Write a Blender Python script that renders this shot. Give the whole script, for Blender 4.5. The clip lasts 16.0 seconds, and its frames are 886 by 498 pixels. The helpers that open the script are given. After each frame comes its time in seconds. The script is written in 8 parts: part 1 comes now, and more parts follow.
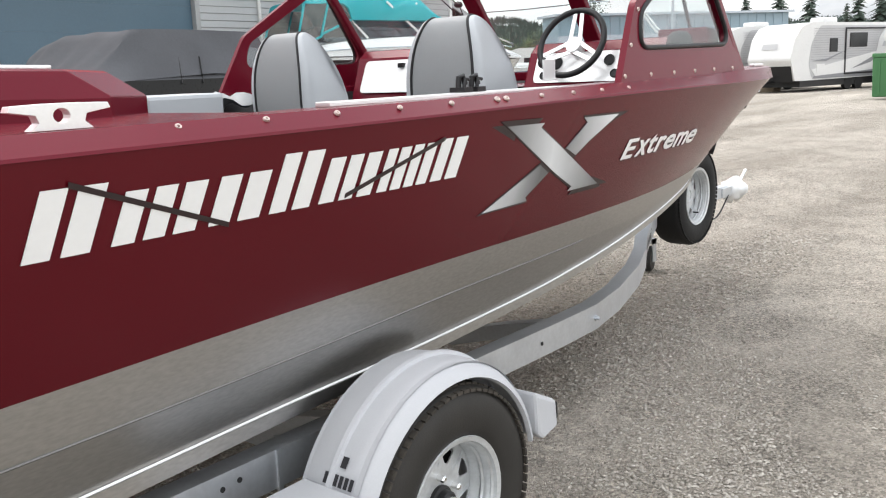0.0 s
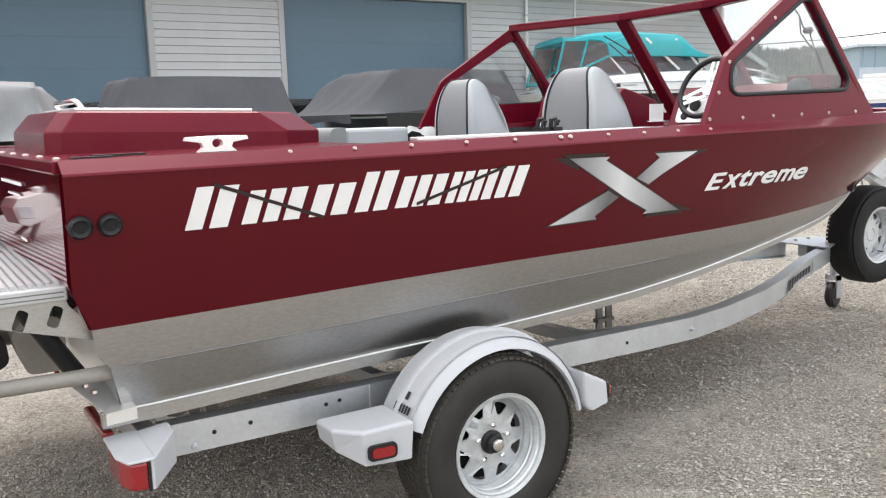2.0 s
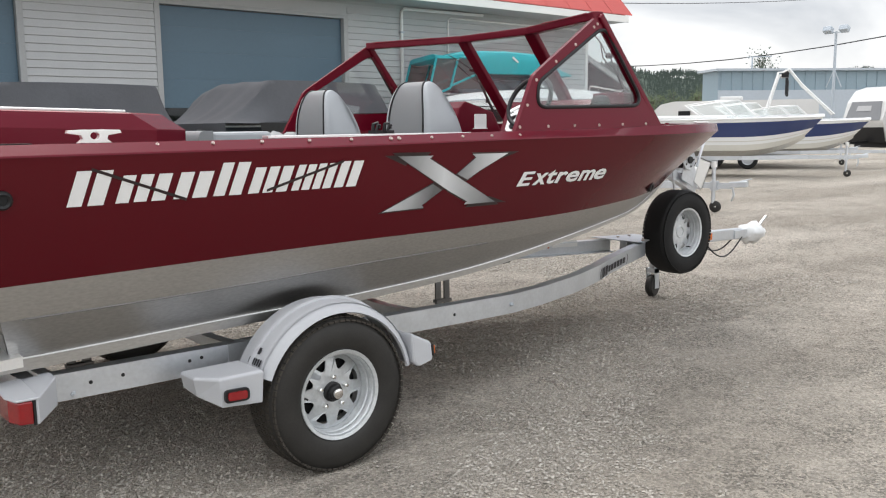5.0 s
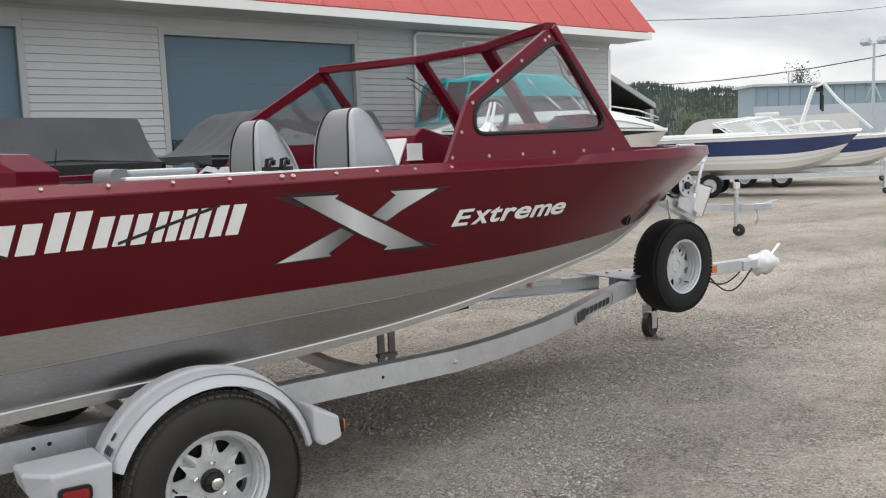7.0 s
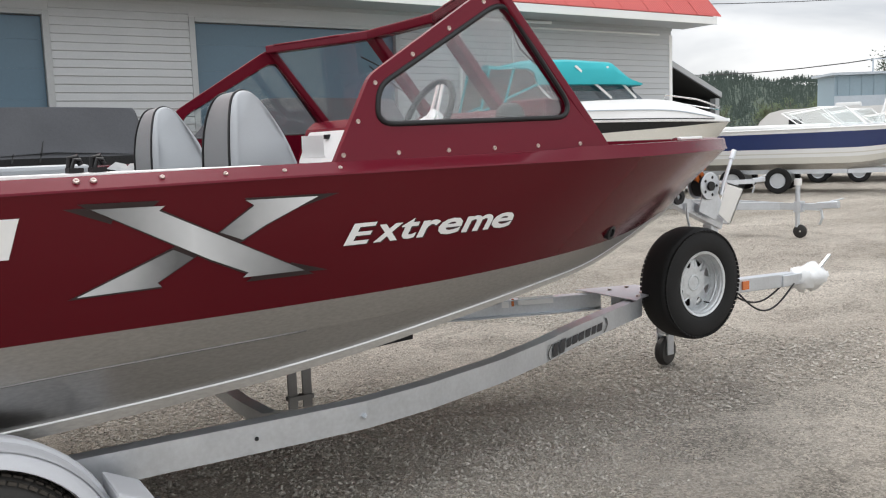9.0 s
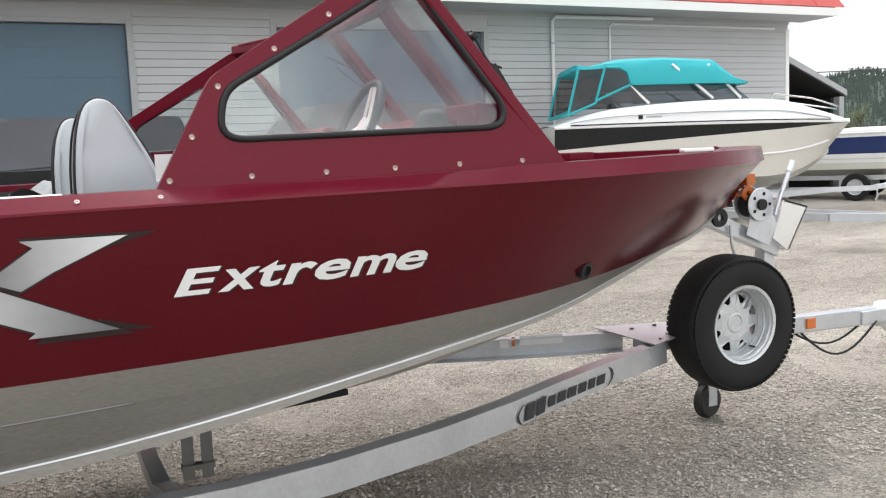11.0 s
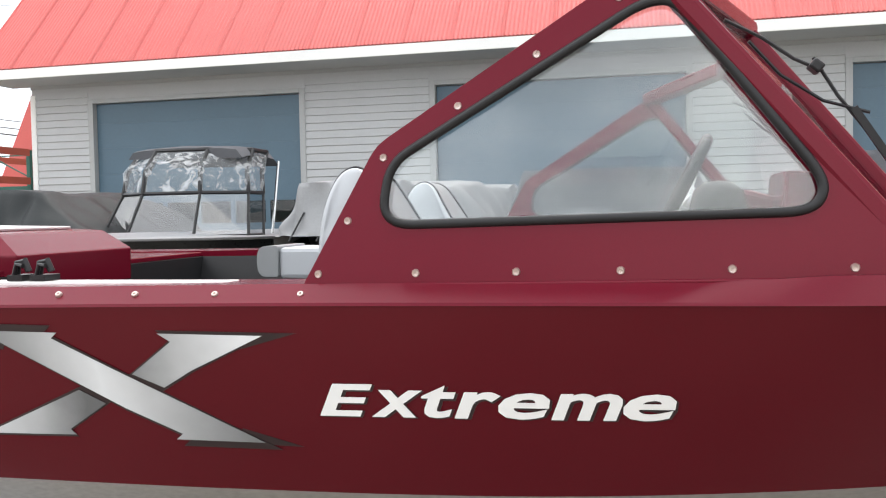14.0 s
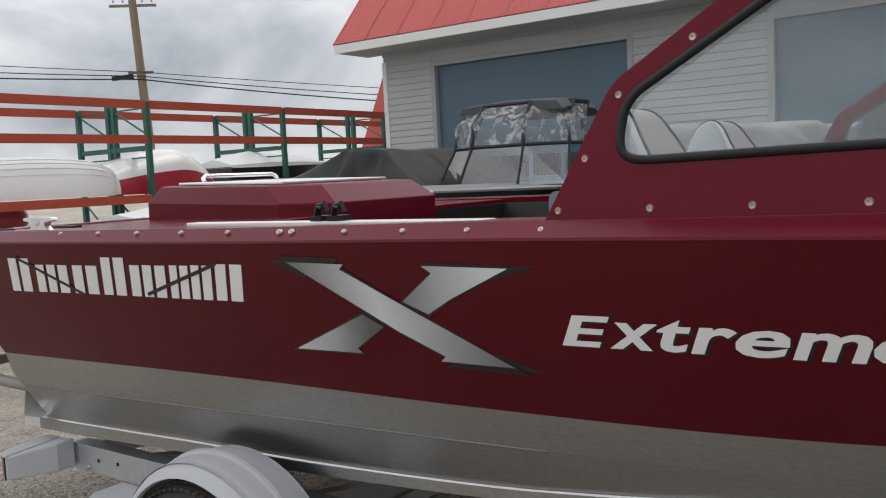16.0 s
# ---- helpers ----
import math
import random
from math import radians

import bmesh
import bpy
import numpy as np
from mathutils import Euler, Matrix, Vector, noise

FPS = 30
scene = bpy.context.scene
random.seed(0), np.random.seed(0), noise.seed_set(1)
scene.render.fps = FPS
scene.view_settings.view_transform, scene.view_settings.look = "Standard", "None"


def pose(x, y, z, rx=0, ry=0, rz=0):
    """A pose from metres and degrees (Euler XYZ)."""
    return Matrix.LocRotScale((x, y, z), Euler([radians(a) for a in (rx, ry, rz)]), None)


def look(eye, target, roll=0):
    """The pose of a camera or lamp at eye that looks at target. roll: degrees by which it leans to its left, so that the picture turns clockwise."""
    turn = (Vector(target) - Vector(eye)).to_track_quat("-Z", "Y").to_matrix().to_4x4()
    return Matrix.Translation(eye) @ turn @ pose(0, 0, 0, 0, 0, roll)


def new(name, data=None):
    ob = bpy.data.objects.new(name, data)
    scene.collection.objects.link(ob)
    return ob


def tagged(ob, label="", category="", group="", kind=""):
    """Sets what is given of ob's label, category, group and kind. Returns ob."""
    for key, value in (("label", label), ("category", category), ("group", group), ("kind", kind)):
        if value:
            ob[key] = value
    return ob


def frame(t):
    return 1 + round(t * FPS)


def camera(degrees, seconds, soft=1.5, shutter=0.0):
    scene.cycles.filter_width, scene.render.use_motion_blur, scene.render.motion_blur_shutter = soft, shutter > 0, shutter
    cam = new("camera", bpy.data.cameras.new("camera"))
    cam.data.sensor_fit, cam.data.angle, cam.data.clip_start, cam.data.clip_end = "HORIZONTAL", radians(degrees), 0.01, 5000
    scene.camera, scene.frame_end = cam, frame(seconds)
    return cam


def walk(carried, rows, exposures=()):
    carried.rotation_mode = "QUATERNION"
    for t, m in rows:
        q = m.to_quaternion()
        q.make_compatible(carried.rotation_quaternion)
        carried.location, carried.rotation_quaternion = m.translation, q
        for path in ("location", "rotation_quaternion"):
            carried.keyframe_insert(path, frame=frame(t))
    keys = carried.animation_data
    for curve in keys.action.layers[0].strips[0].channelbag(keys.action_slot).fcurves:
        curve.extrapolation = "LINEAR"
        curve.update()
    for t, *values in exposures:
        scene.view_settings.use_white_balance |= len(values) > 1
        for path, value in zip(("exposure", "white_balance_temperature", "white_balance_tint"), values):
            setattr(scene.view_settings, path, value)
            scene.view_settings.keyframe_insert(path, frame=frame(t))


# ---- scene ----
cam = camera(53.9, 16.0, soft=1.15)
PATH = [
    (0, (0.188, 0.308, 1.567), (1.708, 1.547, 1.172), -2.3),
    (0.5, (0.289, 0.097, 1.595), (1.673, 1.499, 1.25), -3.4),
    (1, (0.312, -0.209, 1.604), (1.437, 1.415, 1.291), -2.1),
    (1.5, (0.248, -0.469, 1.6), (1.357, 1.167, 1.293), -1.9),
    (2, (0.145, -0.768, 1.585), (1.205, 0.9, 1.28), -1.7),
    (2.5, (0.112, -1.067, 1.564), (1.059, 0.668, 1.263), -0.8),
    (3, (0.035, -1.253, 1.548), (0.948, 0.5, 1.24), -0.6),
    (3.5, (-0.088, -1.386, 1.533), (0.922, 0.31, 1.211), -0.8),
    (4, (-0.123, -1.435, 1.538), (0.994, 0.197, 1.241), -0.7),
    (4.5, (-0.114, -1.447, 1.531), (1.089, 0.126, 1.254), -0.7),
    (5, (-0.1, -1.448, 1.536), (1.175, 0.067, 1.258), -0.7),
    (5.2, (-0.085, -1.449, 1.541), (1.217, 0.043, 1.258), -0.9),
    (7.3, (0.914, -1.221, 1.567), (2.113, 0.365, 1.347), -2.3),
    (7.5, (1.011, -1.183, 1.571), (2.208, 0.404, 1.35), -2.4),
    (8, (1.318, -1.116, 1.559), (2.49, 0.489, 1.338), -2.3),
    (8.5, (1.603, -1.051, 1.565), (2.712, 0.596, 1.329), -2.3),
    (9, (1.878, -0.871, 1.553), (2.951, 0.8, 1.316), -2.0),
    (9.2, (1.975, -0.81, 1.569), (3.049, 0.862, 1.34), -1.8),
    (11.3, (3.052, -0.515, 1.578), (3.795, 1.331, 1.376), -2.5),
    (11.5, (3.134, -0.475, 1.584), (3.807, 1.4, 1.4), -2.5),
    (12, (3.418, -0.385, 1.598), (3.858, 1.562, 1.467), -2.0),
    (12.5, (3.673, -0.301, 1.63), (3.918, 1.682, 1.523), -1.5),
    (13, (3.821, -0.137, 1.639), (3.983, 1.854, 1.549), -0.8),
    (13.5, (3.918, 0.042, 1.66), (3.87, 2.04, 1.59), -0.6),
    (14, (3.957, 0.077, 1.657), (3.494, 2.021, 1.576), -1.1),
    (14.5, (4.026, 0.077, 1.657), (3.157, 1.876, 1.555), -2.0),
    (15, (4.077, 0.051, 1.655), (2.991, 1.726, 1.548), -2.5),
    (15.5, (4.128, 0.058, 1.642), (2.946, 1.667, 1.513), -2.7),
    (16, (4.195, 0.087, 1.621), (3.035, 1.707, 1.455), -2.8),
]
EXPOSURES = [(0, 0.0), (0.5, -0.03), (1.5, 0.05), (2.5, 0.15), (3.5, 0.32), (4.0, -0.06), (4.5, -0.32), (5, -0.36), (7.5, -0.52), (9, -0.38), (11.5, 0.0), (12.5, 0.16), (13.5, 0.28), (14.0, 0.2), (14.5, -0.27), (15, -0.74), (15.5, -0.92), (16, -0.94)]
walk(cam, [(t, look(eye, target, roll)) for t, eye, target, roll in PATH], EXPOSURES)

# ---- world and sun ----
world = bpy.data.worlds.new("overcast_sky")
scene.world = world
world.use_nodes = True
wn, wl = world.node_tree.nodes, world.node_tree.links
wn.clear()
sky = wn.new("ShaderNodeTexSky")
sky.sky_type, sky.sun_disc = "NISHITA", False
SUN_ELEV, SUN_AZ = radians(58), radians(20)
sky.sun_elevation, sky.sun_rotation = SUN_ELEV, SUN_AZ
sky.dust_density = 2.0
tc = wn.new("ShaderNodeTexCoord")
flat = wn.new("ShaderNodeMapping")
flat.inputs["Scale"].default_value = (1, 1, 1.9)
cl = wn.new("ShaderNodeTexNoise")
cl.inputs["Scale"].default_value, cl.inputs["Detail"].default_value, cl.inputs["Roughness"].default_value = 2.6, 7, 0.55
cl.inputs["Distortion"].default_value = 0.5
ramp = wn.new("ShaderNodeValToRGB")
ramp.color_ramp.elements[0].position, ramp.color_ramp.elements[0].color = 0.31, (0.44, 0.48, 0.54, 1)
ramp.color_ramp.elements[1].position, ramp.color_ramp.elements[1].color = 0.60, (1.45, 1.45, 1.45, 1)
mid = ramp.color_ramp.elements.new(0.45)
mid.color = (0.86, 0.89, 0.94, 1)
bg_sky, bg_cloud = wn.new("ShaderNodeBackground"), wn.new("ShaderNodeBackground")
bg_sky.inputs["Strength"].default_value = 0.12
bg_cloud.inputs["Strength"].default_value = 1.55
both, wout = wn.new("ShaderNodeMixShader"), wn.new("ShaderNodeOutputWorld")
both.inputs[0].default_value = 0.86
wl.new(tc.outputs["Generated"], flat.inputs["Vector"])
wl.new(flat.outputs["Vector"], cl.inputs["Vector"])
wl.new(cl.outputs["Fac"], ramp.inputs["Fac"])
lean = wn.new("ShaderNodeVectorMath")
lean.operation, lean.inputs[1].default_value = "DOT_PRODUCT", (0.90, 0.43, 0.0)
thick = wn.new("ShaderNodeMapRange")
thick.interpolation_type = "SMOOTHSTEP"
thick.inputs["From Min"].default_value, thick.inputs["From Max"].default_value = 0.25, 0.9
thick.inputs["To Min"].default_value, thick.inputs["To Max"].default_value = 1.0, 0.68
heavy = wn.new("ShaderNodeMix")
heavy.data_type, heavy.blend_type = "RGBA", "MULTIPLY"
heavy.inputs["Factor"].default_value = 1.0
wl.new(tc.outputs["Generated"], lean.inputs[0])
wl.new(lean.outputs["Value"], thick.inputs["Value"])
wl.new(ramp.outputs["Color"], heavy.inputs["A"])
wl.new(thick.outputs[0], heavy.inputs["B"])
height, vault, dome = wn.new("ShaderNodeSeparateXYZ"), wn.new("ShaderNodeMapRange"), wn.new("ShaderNodeMix")
vault.inputs["From Min"].default_value, vault.inputs["From Max"].default_value = 0.05, 1.0
vault.inputs["To Min"].default_value, vault.inputs["To Max"].default_value = 1.0, 1.75
dome.data_type, dome.blend_type = "RGBA", "MULTIPLY"
dome.inputs["Factor"].default_value = 1.0
wl.new(tc.outputs["Generated"], height.inputs[0])
wl.new(height.outputs["Z"], vault.inputs["Value"])
wl.new(heavy.outputs["Result"], dome.inputs["A"])
wl.new(vault.outputs[0], dome.inputs["B"])
wl.new(dome.outputs["Result"], bg_cloud.inputs["Color"])
wl.new(sky.outputs["Color"], bg_sky.inputs["Color"])
wl.new(bg_sky.outputs[0], both.inputs[1])
wl.new(bg_cloud.outputs[0], both.inputs[2])
wl.new(both.outputs[0], wout.inputs["Surface"])

sun_data = bpy.data.lights.new("sun", "SUN")
sun_data.energy, sun_data.angle, sun_data.color = 1.4, radians(28), (1.0, 0.96, 0.9)
sun_at = Vector((math.sin(SUN_AZ) * math.cos(SUN_ELEV), math.cos(SUN_AZ) * math.cos(SUN_ELEV), math.sin(SUN_ELEV)))
new("sun", sun_data).matrix_world = look(sun_at * 50, (0, 0, 0))

# ---- materials ----
def material(name, color, rough=0.5, metal=0.0, vary=0.12, grain=(3.0, 60.0), bump=0.0, bump_scale=80.0, coat=0.0,
             rough_vary=0.1, stretch=(1, 1, 1), island=False, per_object=0.0, spec=0.5, alt=None, coat_rough=0.06):
    """A procedural paint, metal or cloth: two scales of tone, uneven gloss and fine relief."""
    m = bpy.data.materials.new(name)
    m.use_nodes = True
    n, l = m.node_tree.nodes, m.node_tree.links
    b = n["Principled BSDF"]
    b.inputs["Metallic"].default_value = metal
    b.inputs["Coat Weight"].default_value = coat
    b.inputs["Coat Roughness"].default_value = coat_rough
    b.inputs["Specular IOR Level"].default_value = spec
    co, mp = n.new("ShaderNodeTexCoord"), n.new("ShaderNodeMapping")
    mp.inputs["Scale"].default_value = stretch
    l.new(co.outputs["Object"], mp.inputs["Vector"])
    big, small = n.new("ShaderNodeTexNoise"), n.new("ShaderNodeTexNoise")
    big.inputs["Scale"].default_value, small.inputs["Scale"].default_value = grain
    big.inputs["Detail"].default_value = small.inputs["Detail"].default_value = 5
    for t in (big, small):
        l.new(mp.outputs["Vector"], t.inputs["Vector"])
    add = n.new("ShaderNodeMath")
    add.operation = "ADD"
    l.new(big.outputs["Fac"], add.inputs[0])
    l.new(small.outputs["Fac"], add.inputs[1])
    last = add
    if island or per_object:
        src = n.new("ShaderNodeNewGeometry") if island else n.new("ShaderNodeObjectInfo")
        sc = n.new("ShaderNodeMath")
        sc.operation, sc.inputs[1].default_value, sc.inputs[2].default_value = "MULTIPLY_ADD", (per_object or 0.8), -0.5 * (per_object or 0.8)
        l.new(src.outputs["Random Per Island" if island else "Random"], sc.inputs[0])
        more = n.new("ShaderNodeMath")
        more.operation = "ADD"
        l.new(last.outputs[0], more.inputs[0])
        l.new(sc.outputs[0], more.inputs[1])
        last = more
    rng = n.new("ShaderNodeMapRange")
    rng.inputs["From Min"].default_value, rng.inputs["From Max"].default_value = 0.55, 1.45
    l.new(last.outputs[0], rng.inputs["Value"])
    mix = n.new("ShaderNodeMix")
    mix.data_type = "RGBA"
    lo = alt or tuple(c * (1 - vary) for c in color)
    hi = color if alt else tuple(min(1, c * (1 + vary)) for c in color)
    mix.inputs["A"].default_value, mix.inputs["B"].default_value = (*lo, 1), (*hi, 1)
    l.new(rng.outputs[0], mix.inputs["Factor"])
    l.new(mix.outputs["Result"], b.inputs["Base Color"])
    rr = n.new("ShaderNodeMapRange")
    rr.inputs["To Min"].default_value, rr.inputs["To Max"].default_value = max(0.02, rough - rough_vary), min(1, rough + rough_vary)
    l.new(small.outputs["Fac"], rr.inputs["Value"])
    l.new(rr.outputs[0], b.inputs["Roughness"])
    if bump:
        bt, bn = n.new("ShaderNodeTexNoise"), n.new("ShaderNodeBump")
        bt.inputs["Scale"].default_value, bt.inputs["Detail"].default_value = bump_scale, 4
        bn.inputs["Strength"].default_value, bn.inputs["Distance"].default_value = bump, 0.01
        l.new(mp.outputs["Vector"], bt.inputs["Vector"])
        l.new(bt.outputs["Fac"], bn.inputs["Height"])
        l.new(bn.outputs["Normal"], b.inputs["Normal"])
    return m


def glass_material(name, tint, rough=0.0, clear=0.9):
    m = bpy.data.materials.new(name)
    m.use_nodes = True
    n, l = m.node_tree.nodes, m.node_tree.links
    n.clear()
    tr, gl, mx, fr, pw, ma, out = (n.new("ShaderNode" + k) for k in ("BsdfTransparent", "BsdfGlossy", "MixShader", "LayerWeight", "Math", "Math", "OutputMaterial"))
    tr.inputs["Color"].default_value = (*tint, 1)
    gl.inputs["Roughness"].default_value = rough
    fr.inputs["Blend"].default_value = 0.5
    pw.operation, pw.inputs[1].default_value = "POWER", 4.0
    ma.operation, ma.inputs[1].default_value, ma.inputs[2].default_value = "MULTIPLY_ADD", 0.30, 0.17 - 0.14 * clear
    l.new(fr.outputs["Facing"], pw.inputs[0])
    l.new(pw.outputs[0], ma.inputs[0])
    l.new(ma.outputs[0], mx.inputs[0])
    l.new(tr.outputs[0], mx.inputs[1])
    l.new(gl.outputs[0], mx.inputs[2])
    l.new(mx.outputs[0], out.inputs["Surface"])
    return m


RED = material("red_metallic_paint", (0.094, 0.0034, 0.0088), 0.2, 0.22, 0.08, (1.5, 900.0), coat=0.14, rough_vary=0.04, spec=0.2, coat_rough=0.2)
RED_SATIN = material("red_textured_paint", (0.122, 0.0050, 0.0152), 0.2, 0.1, 0.08, (2.0, 400.0), 0.03, 500.0, spec=0.21)
ALU = material("mill_aluminium", (0.43, 0.425, 0.415), 0.36, 1.0, 0.2, (1.1, 90.0), 0.16, 1.3, stretch=(0.5, 1, 1.6), rough_vary=0.03)
ALU_BRIGHT = material("bright_aluminium", (0.80, 0.80, 0.79), 0.34, 0.7, 0.06, (4.0, 120.0), 0.01, 200.0)
GALV = material("galvanised_steel", (0.60, 0.625, 0.655), 0.40, 0.85, 0.13, (6.0, 60.0), 0.025, 150.0)
WHEEL_STEEL = material("spangled_wheel_steel", (0.60, 0.62, 0.63), 0.5, 0.6, 0.16, (22.0, 80.0), 0.02, 120.0)
FENDER = material("grey_moulded_plastic", (0.47, 0.48, 0.50), 0.5, 0.0, 0.05, (3.0, 200.0), 0.08, 900.0)
RUBBER = material("tyre_rubber", (0.013, 0.013, 0.013), 0.68, 0.0, 0.35, (6.0, 90.0), 0.15, 220.0, spec=0.25)
RUBBER_DUSTY = material("dusty_tyre_rubber", (0.021, 0.0195, 0.0172), 0.58, 0.0, 0.45, (8.0, 120.0), 0.12, 220.0, spec=0.4)
TREAD = material("dusty_tread_rubber", (0.052, 0.046, 0.039), 0.9, 0.0, 0.45, (7.0, 60.0), 0.2, 220.0, spec=0.2)
BLACK = material("black_plastic", (0.014, 0.014, 0.015), 0.4, 0.0, 0.2, (6.0, 120.0), 0.05, 300.0, spec=0.3)
DARK = material("dark_interior", (0.012, 0.012, 0.013), 0.9, 0.0, 0.2)
DECAL = material("white_vinyl", (0.78, 0.78, 0.77), 0.4, 0.0, 0.03)
DECAL_EDGE = material("dark_vinyl_shadow", (0.018, 0.008, 0.009), 0.4, 0.0, 0.1)
DECAL_DARK = material("dark_print", (0.022, 0.022, 0.026), 0.5, 0.0, 0.1)
VINYL_GREY = material("grey_seat_vinyl", (0.235, 0.245, 0.25), 0.5, 0.0, 0.08, (5.0, 200.0), 0.12, 400.0)
VINYL_LIGHT = material("pale_seat_vinyl", (0.41, 0.43, 0.45), 0.5, 0.0, 0.05, (5.0, 200.0), 0.12, 400.0)
CHROME = material("polished_steel", (0.78, 0.77, 0.75), 0.18, 1.0, 0.05, (8.0, 100.0))
SCREW = material("dull_steel_screw", (0.60, 0.50, 0.46), 0.3, 0.8, 0.1)
LENS_RED = material("red_lamp_lens", (0.24, 0.005, 0.008), 0.15, 0.0, 0.15, (30.0, 160.0), 0.1, 200.0, coat=0.5)
LENS_AMBER = material("amber_lamp_lens", (0.55, 0.14, 0.03), 0.2, 0.0, 0.1, coat=0.4)
GLASS = glass_material("clear_glass", (0.94, 0.965, 0.965), 0.0, 0.66)
GLASS_SKY = glass_material("bright_windscreen_glass", (0.80, 0.84, 0.86), 0.0, 0.1)
GLASS_TINT = glass_material("tinted_glass", (0.42, 0.47, 0.50))
SIDING = material("grey_vinyl_siding", (0.425, 0.435, 0.44), 0.6, 0.0, 0.06, (1.0, 30.0), 0.05, 80.0, per_object=0.2)
TRIM_WHITE = material("white_painted_trim", (0.74, 0.74, 0.72), 0.5, 0.0, 0.06, (0.8, 30.0))
TRIM_GREY = material("grey_painted_trim", (0.36, 0.37, 0.37), 0.55, 0.0, 0.08, (0.8, 30.0))
SOFFIT = material("soffit_paint", (0.40, 0.41, 0.41), 0.65, 0.0, 0.06, (1.0, 30.0))
DOOR_BLUE = material("slate_blue_door_paint", (0.076, 0.132, 0.178), 0.45, 0.0, 0.08, (0.6, 25.0), 0.04, 40.0)
ROOF_RED = material("red_corrugated_roofing", (0.50, 0.088, 0.078), 0.45, 0.0, 0.1, (0.7, 14.0), per_object=0.2)
# Near black: the open shed's inner shade is put into this colour.
WOOD_DARK = material("shade_dark_boards", (0.03, 0.029, 0.027), 0.85, 0.0, 0.3, (2.0, 40.0), 0.2, 60.0)
TARP_GREY = material("charcoal_boat_cover", (0.086, 0.089, 0.097), 0.8, 0.0, 0.14, (2.0, 60.0), 0.35, 14.0, spec=0.12)
TARP_LIGHT = material("silver_grey_boat_cover", (0.20, 0.205, 0.21), 0.6, 0.0, 0.12, (2.0, 50.0), 0.5, 9.0)
TARP_BLACK = material("black_boat_cover", (0.013, 0.016, 0.017), 0.55, 0.0, 0.2, (2.0, 50.0), 0.5, 6.0, spec=0.22)
TEAL = material("teal_canvas", (0.02, 0.36, 0.40), 0.7, 0.0, 0.08, (2.0, 60.0), 0.2, 20.0)
GEL_WHITE = material("white_gelcoat", (0.78, 0.78, 0.77), 0.22, 0.0, 0.04, (1.0, 40.0), coat=0.4)
GEL_CREAM = material("cream_gelcoat", (0.62, 0.60, 0.54), 0.25, 0.0, 0.05, (1.0, 40.0), coat=0.4)
GEL_NAVY = material("navy_gelcoat", (0.014, 0.032, 0.125), 0.2, 0.0, 0.1, (1.0, 40.0), coat=0.5)
GEL_BLACK = material("black_gelcoat", (0.009, 0.010, 0.011), 0.3, 0.0, 0.1, (1.0, 40.0), coat=0.1, spec=0.3)
GEL_RED = material("red_gelcoat", (0.34, 0.02, 0.035), 0.3, 0.0, 0.08, (1.0, 40.0), coat=0.4)
SHRINK = material("white_shrink_wrap", (0.70, 0.71, 0.71), 0.4, 0.0, 0.08, (2.0, 30.0), 0.5, 8.0)
RACK_ORANGE = material("orange_rack_steel", (0.38, 0.062, 0.03), 0.55, 0.0, 0.16, (2.0, 50.0), 0.05, 90.0, per_object=0.3)
RACK_GREEN = material("green_rack_steel", (0.02, 0.10, 0.075), 0.55, 0.0, 0.18, (2.0, 50.0), per_object=0.3)
POLE_WOOD = material("weathered_pole_wood", (0.23, 0.18, 0.13), 0.85, 0.0, 0.25, (2.0, 40.0), 0.3, 60.0, stretch=(1, 1, 0.15))
WIRE = material("cable_sheath", (0.03, 0.03, 0.032), 0.6, 0.0, 0.1)
LEAF = material("conifer_foliage", (0.066, 0.092, 0.070), 0.8, 0.0, 0.35, (0.2, 3.0), island=True)
# Bluer than the nearer conifers: distance haze is put into the base colour.
LEAF_FAR = material("hazed_conifer_foliage", (0.050, 0.070, 0.058), 0.9, 0.0, 0.25, (0.05, 0.6))
LEAF_PALE = material("broadleaf_foliage", (0.10, 0.13, 0.06), 0.8, 0.0, 0.35, (0.3, 3.0), island=True)
HILL = material("wooded_hillside", (0.05, 0.072, 0.052), 0.95, 0.0, 0.3, (0.02, 0.3))
BARK = material("tree_bark", (0.10, 0.08, 0.06), 0.9, 0.0, 0.25, (3.0, 40.0), 0.3, 40.0)
BLUE_STEEL = material("blue_steel_cladding", (0.235, 0.315, 0.365), 0.5, 0.0, 0.08, (0.3, 8.0))
GREY_STEEL = material("pale_steel_cladding", (0.42, 0.47, 0.52), 0.5, 0.0, 0.08, (0.3, 8.0))
GREEN_BIN = material("green_bin_paint", (0.05, 0.16, 0.06), 0.5, 0.0, 0.15, (2.0, 30.0))
RV_WHITE = material("white_caravan_panel", (0.62, 0.62, 0.61), 0.3, 0.0, 0.05, (1.0, 20.0), coat=0.2)
RV_PANEL = material("ribbed_grey_panel", (0.42, 0.42, 0.425), 0.4, 0.0, 0.08, (1.0, 20.0))
RV_GREY = material("grey_caravan_panel", (0.20, 0.205, 0.215), 0.4, 0.0, 0.1, (1.0, 20.0))
WOOD_PALE = material("rough_timber", (0.30, 0.24, 0.17), 0.85, 0.0, 0.25, (3.0, 60.0), 0.2, 80.0, stretch=(0.2, 1, 1))
CARPET = material("black_bunk_carpet", (0.02, 0.02, 0.021), 0.95, 0.0, 0.3, (10.0, 300.0), 0.3, 400.0)
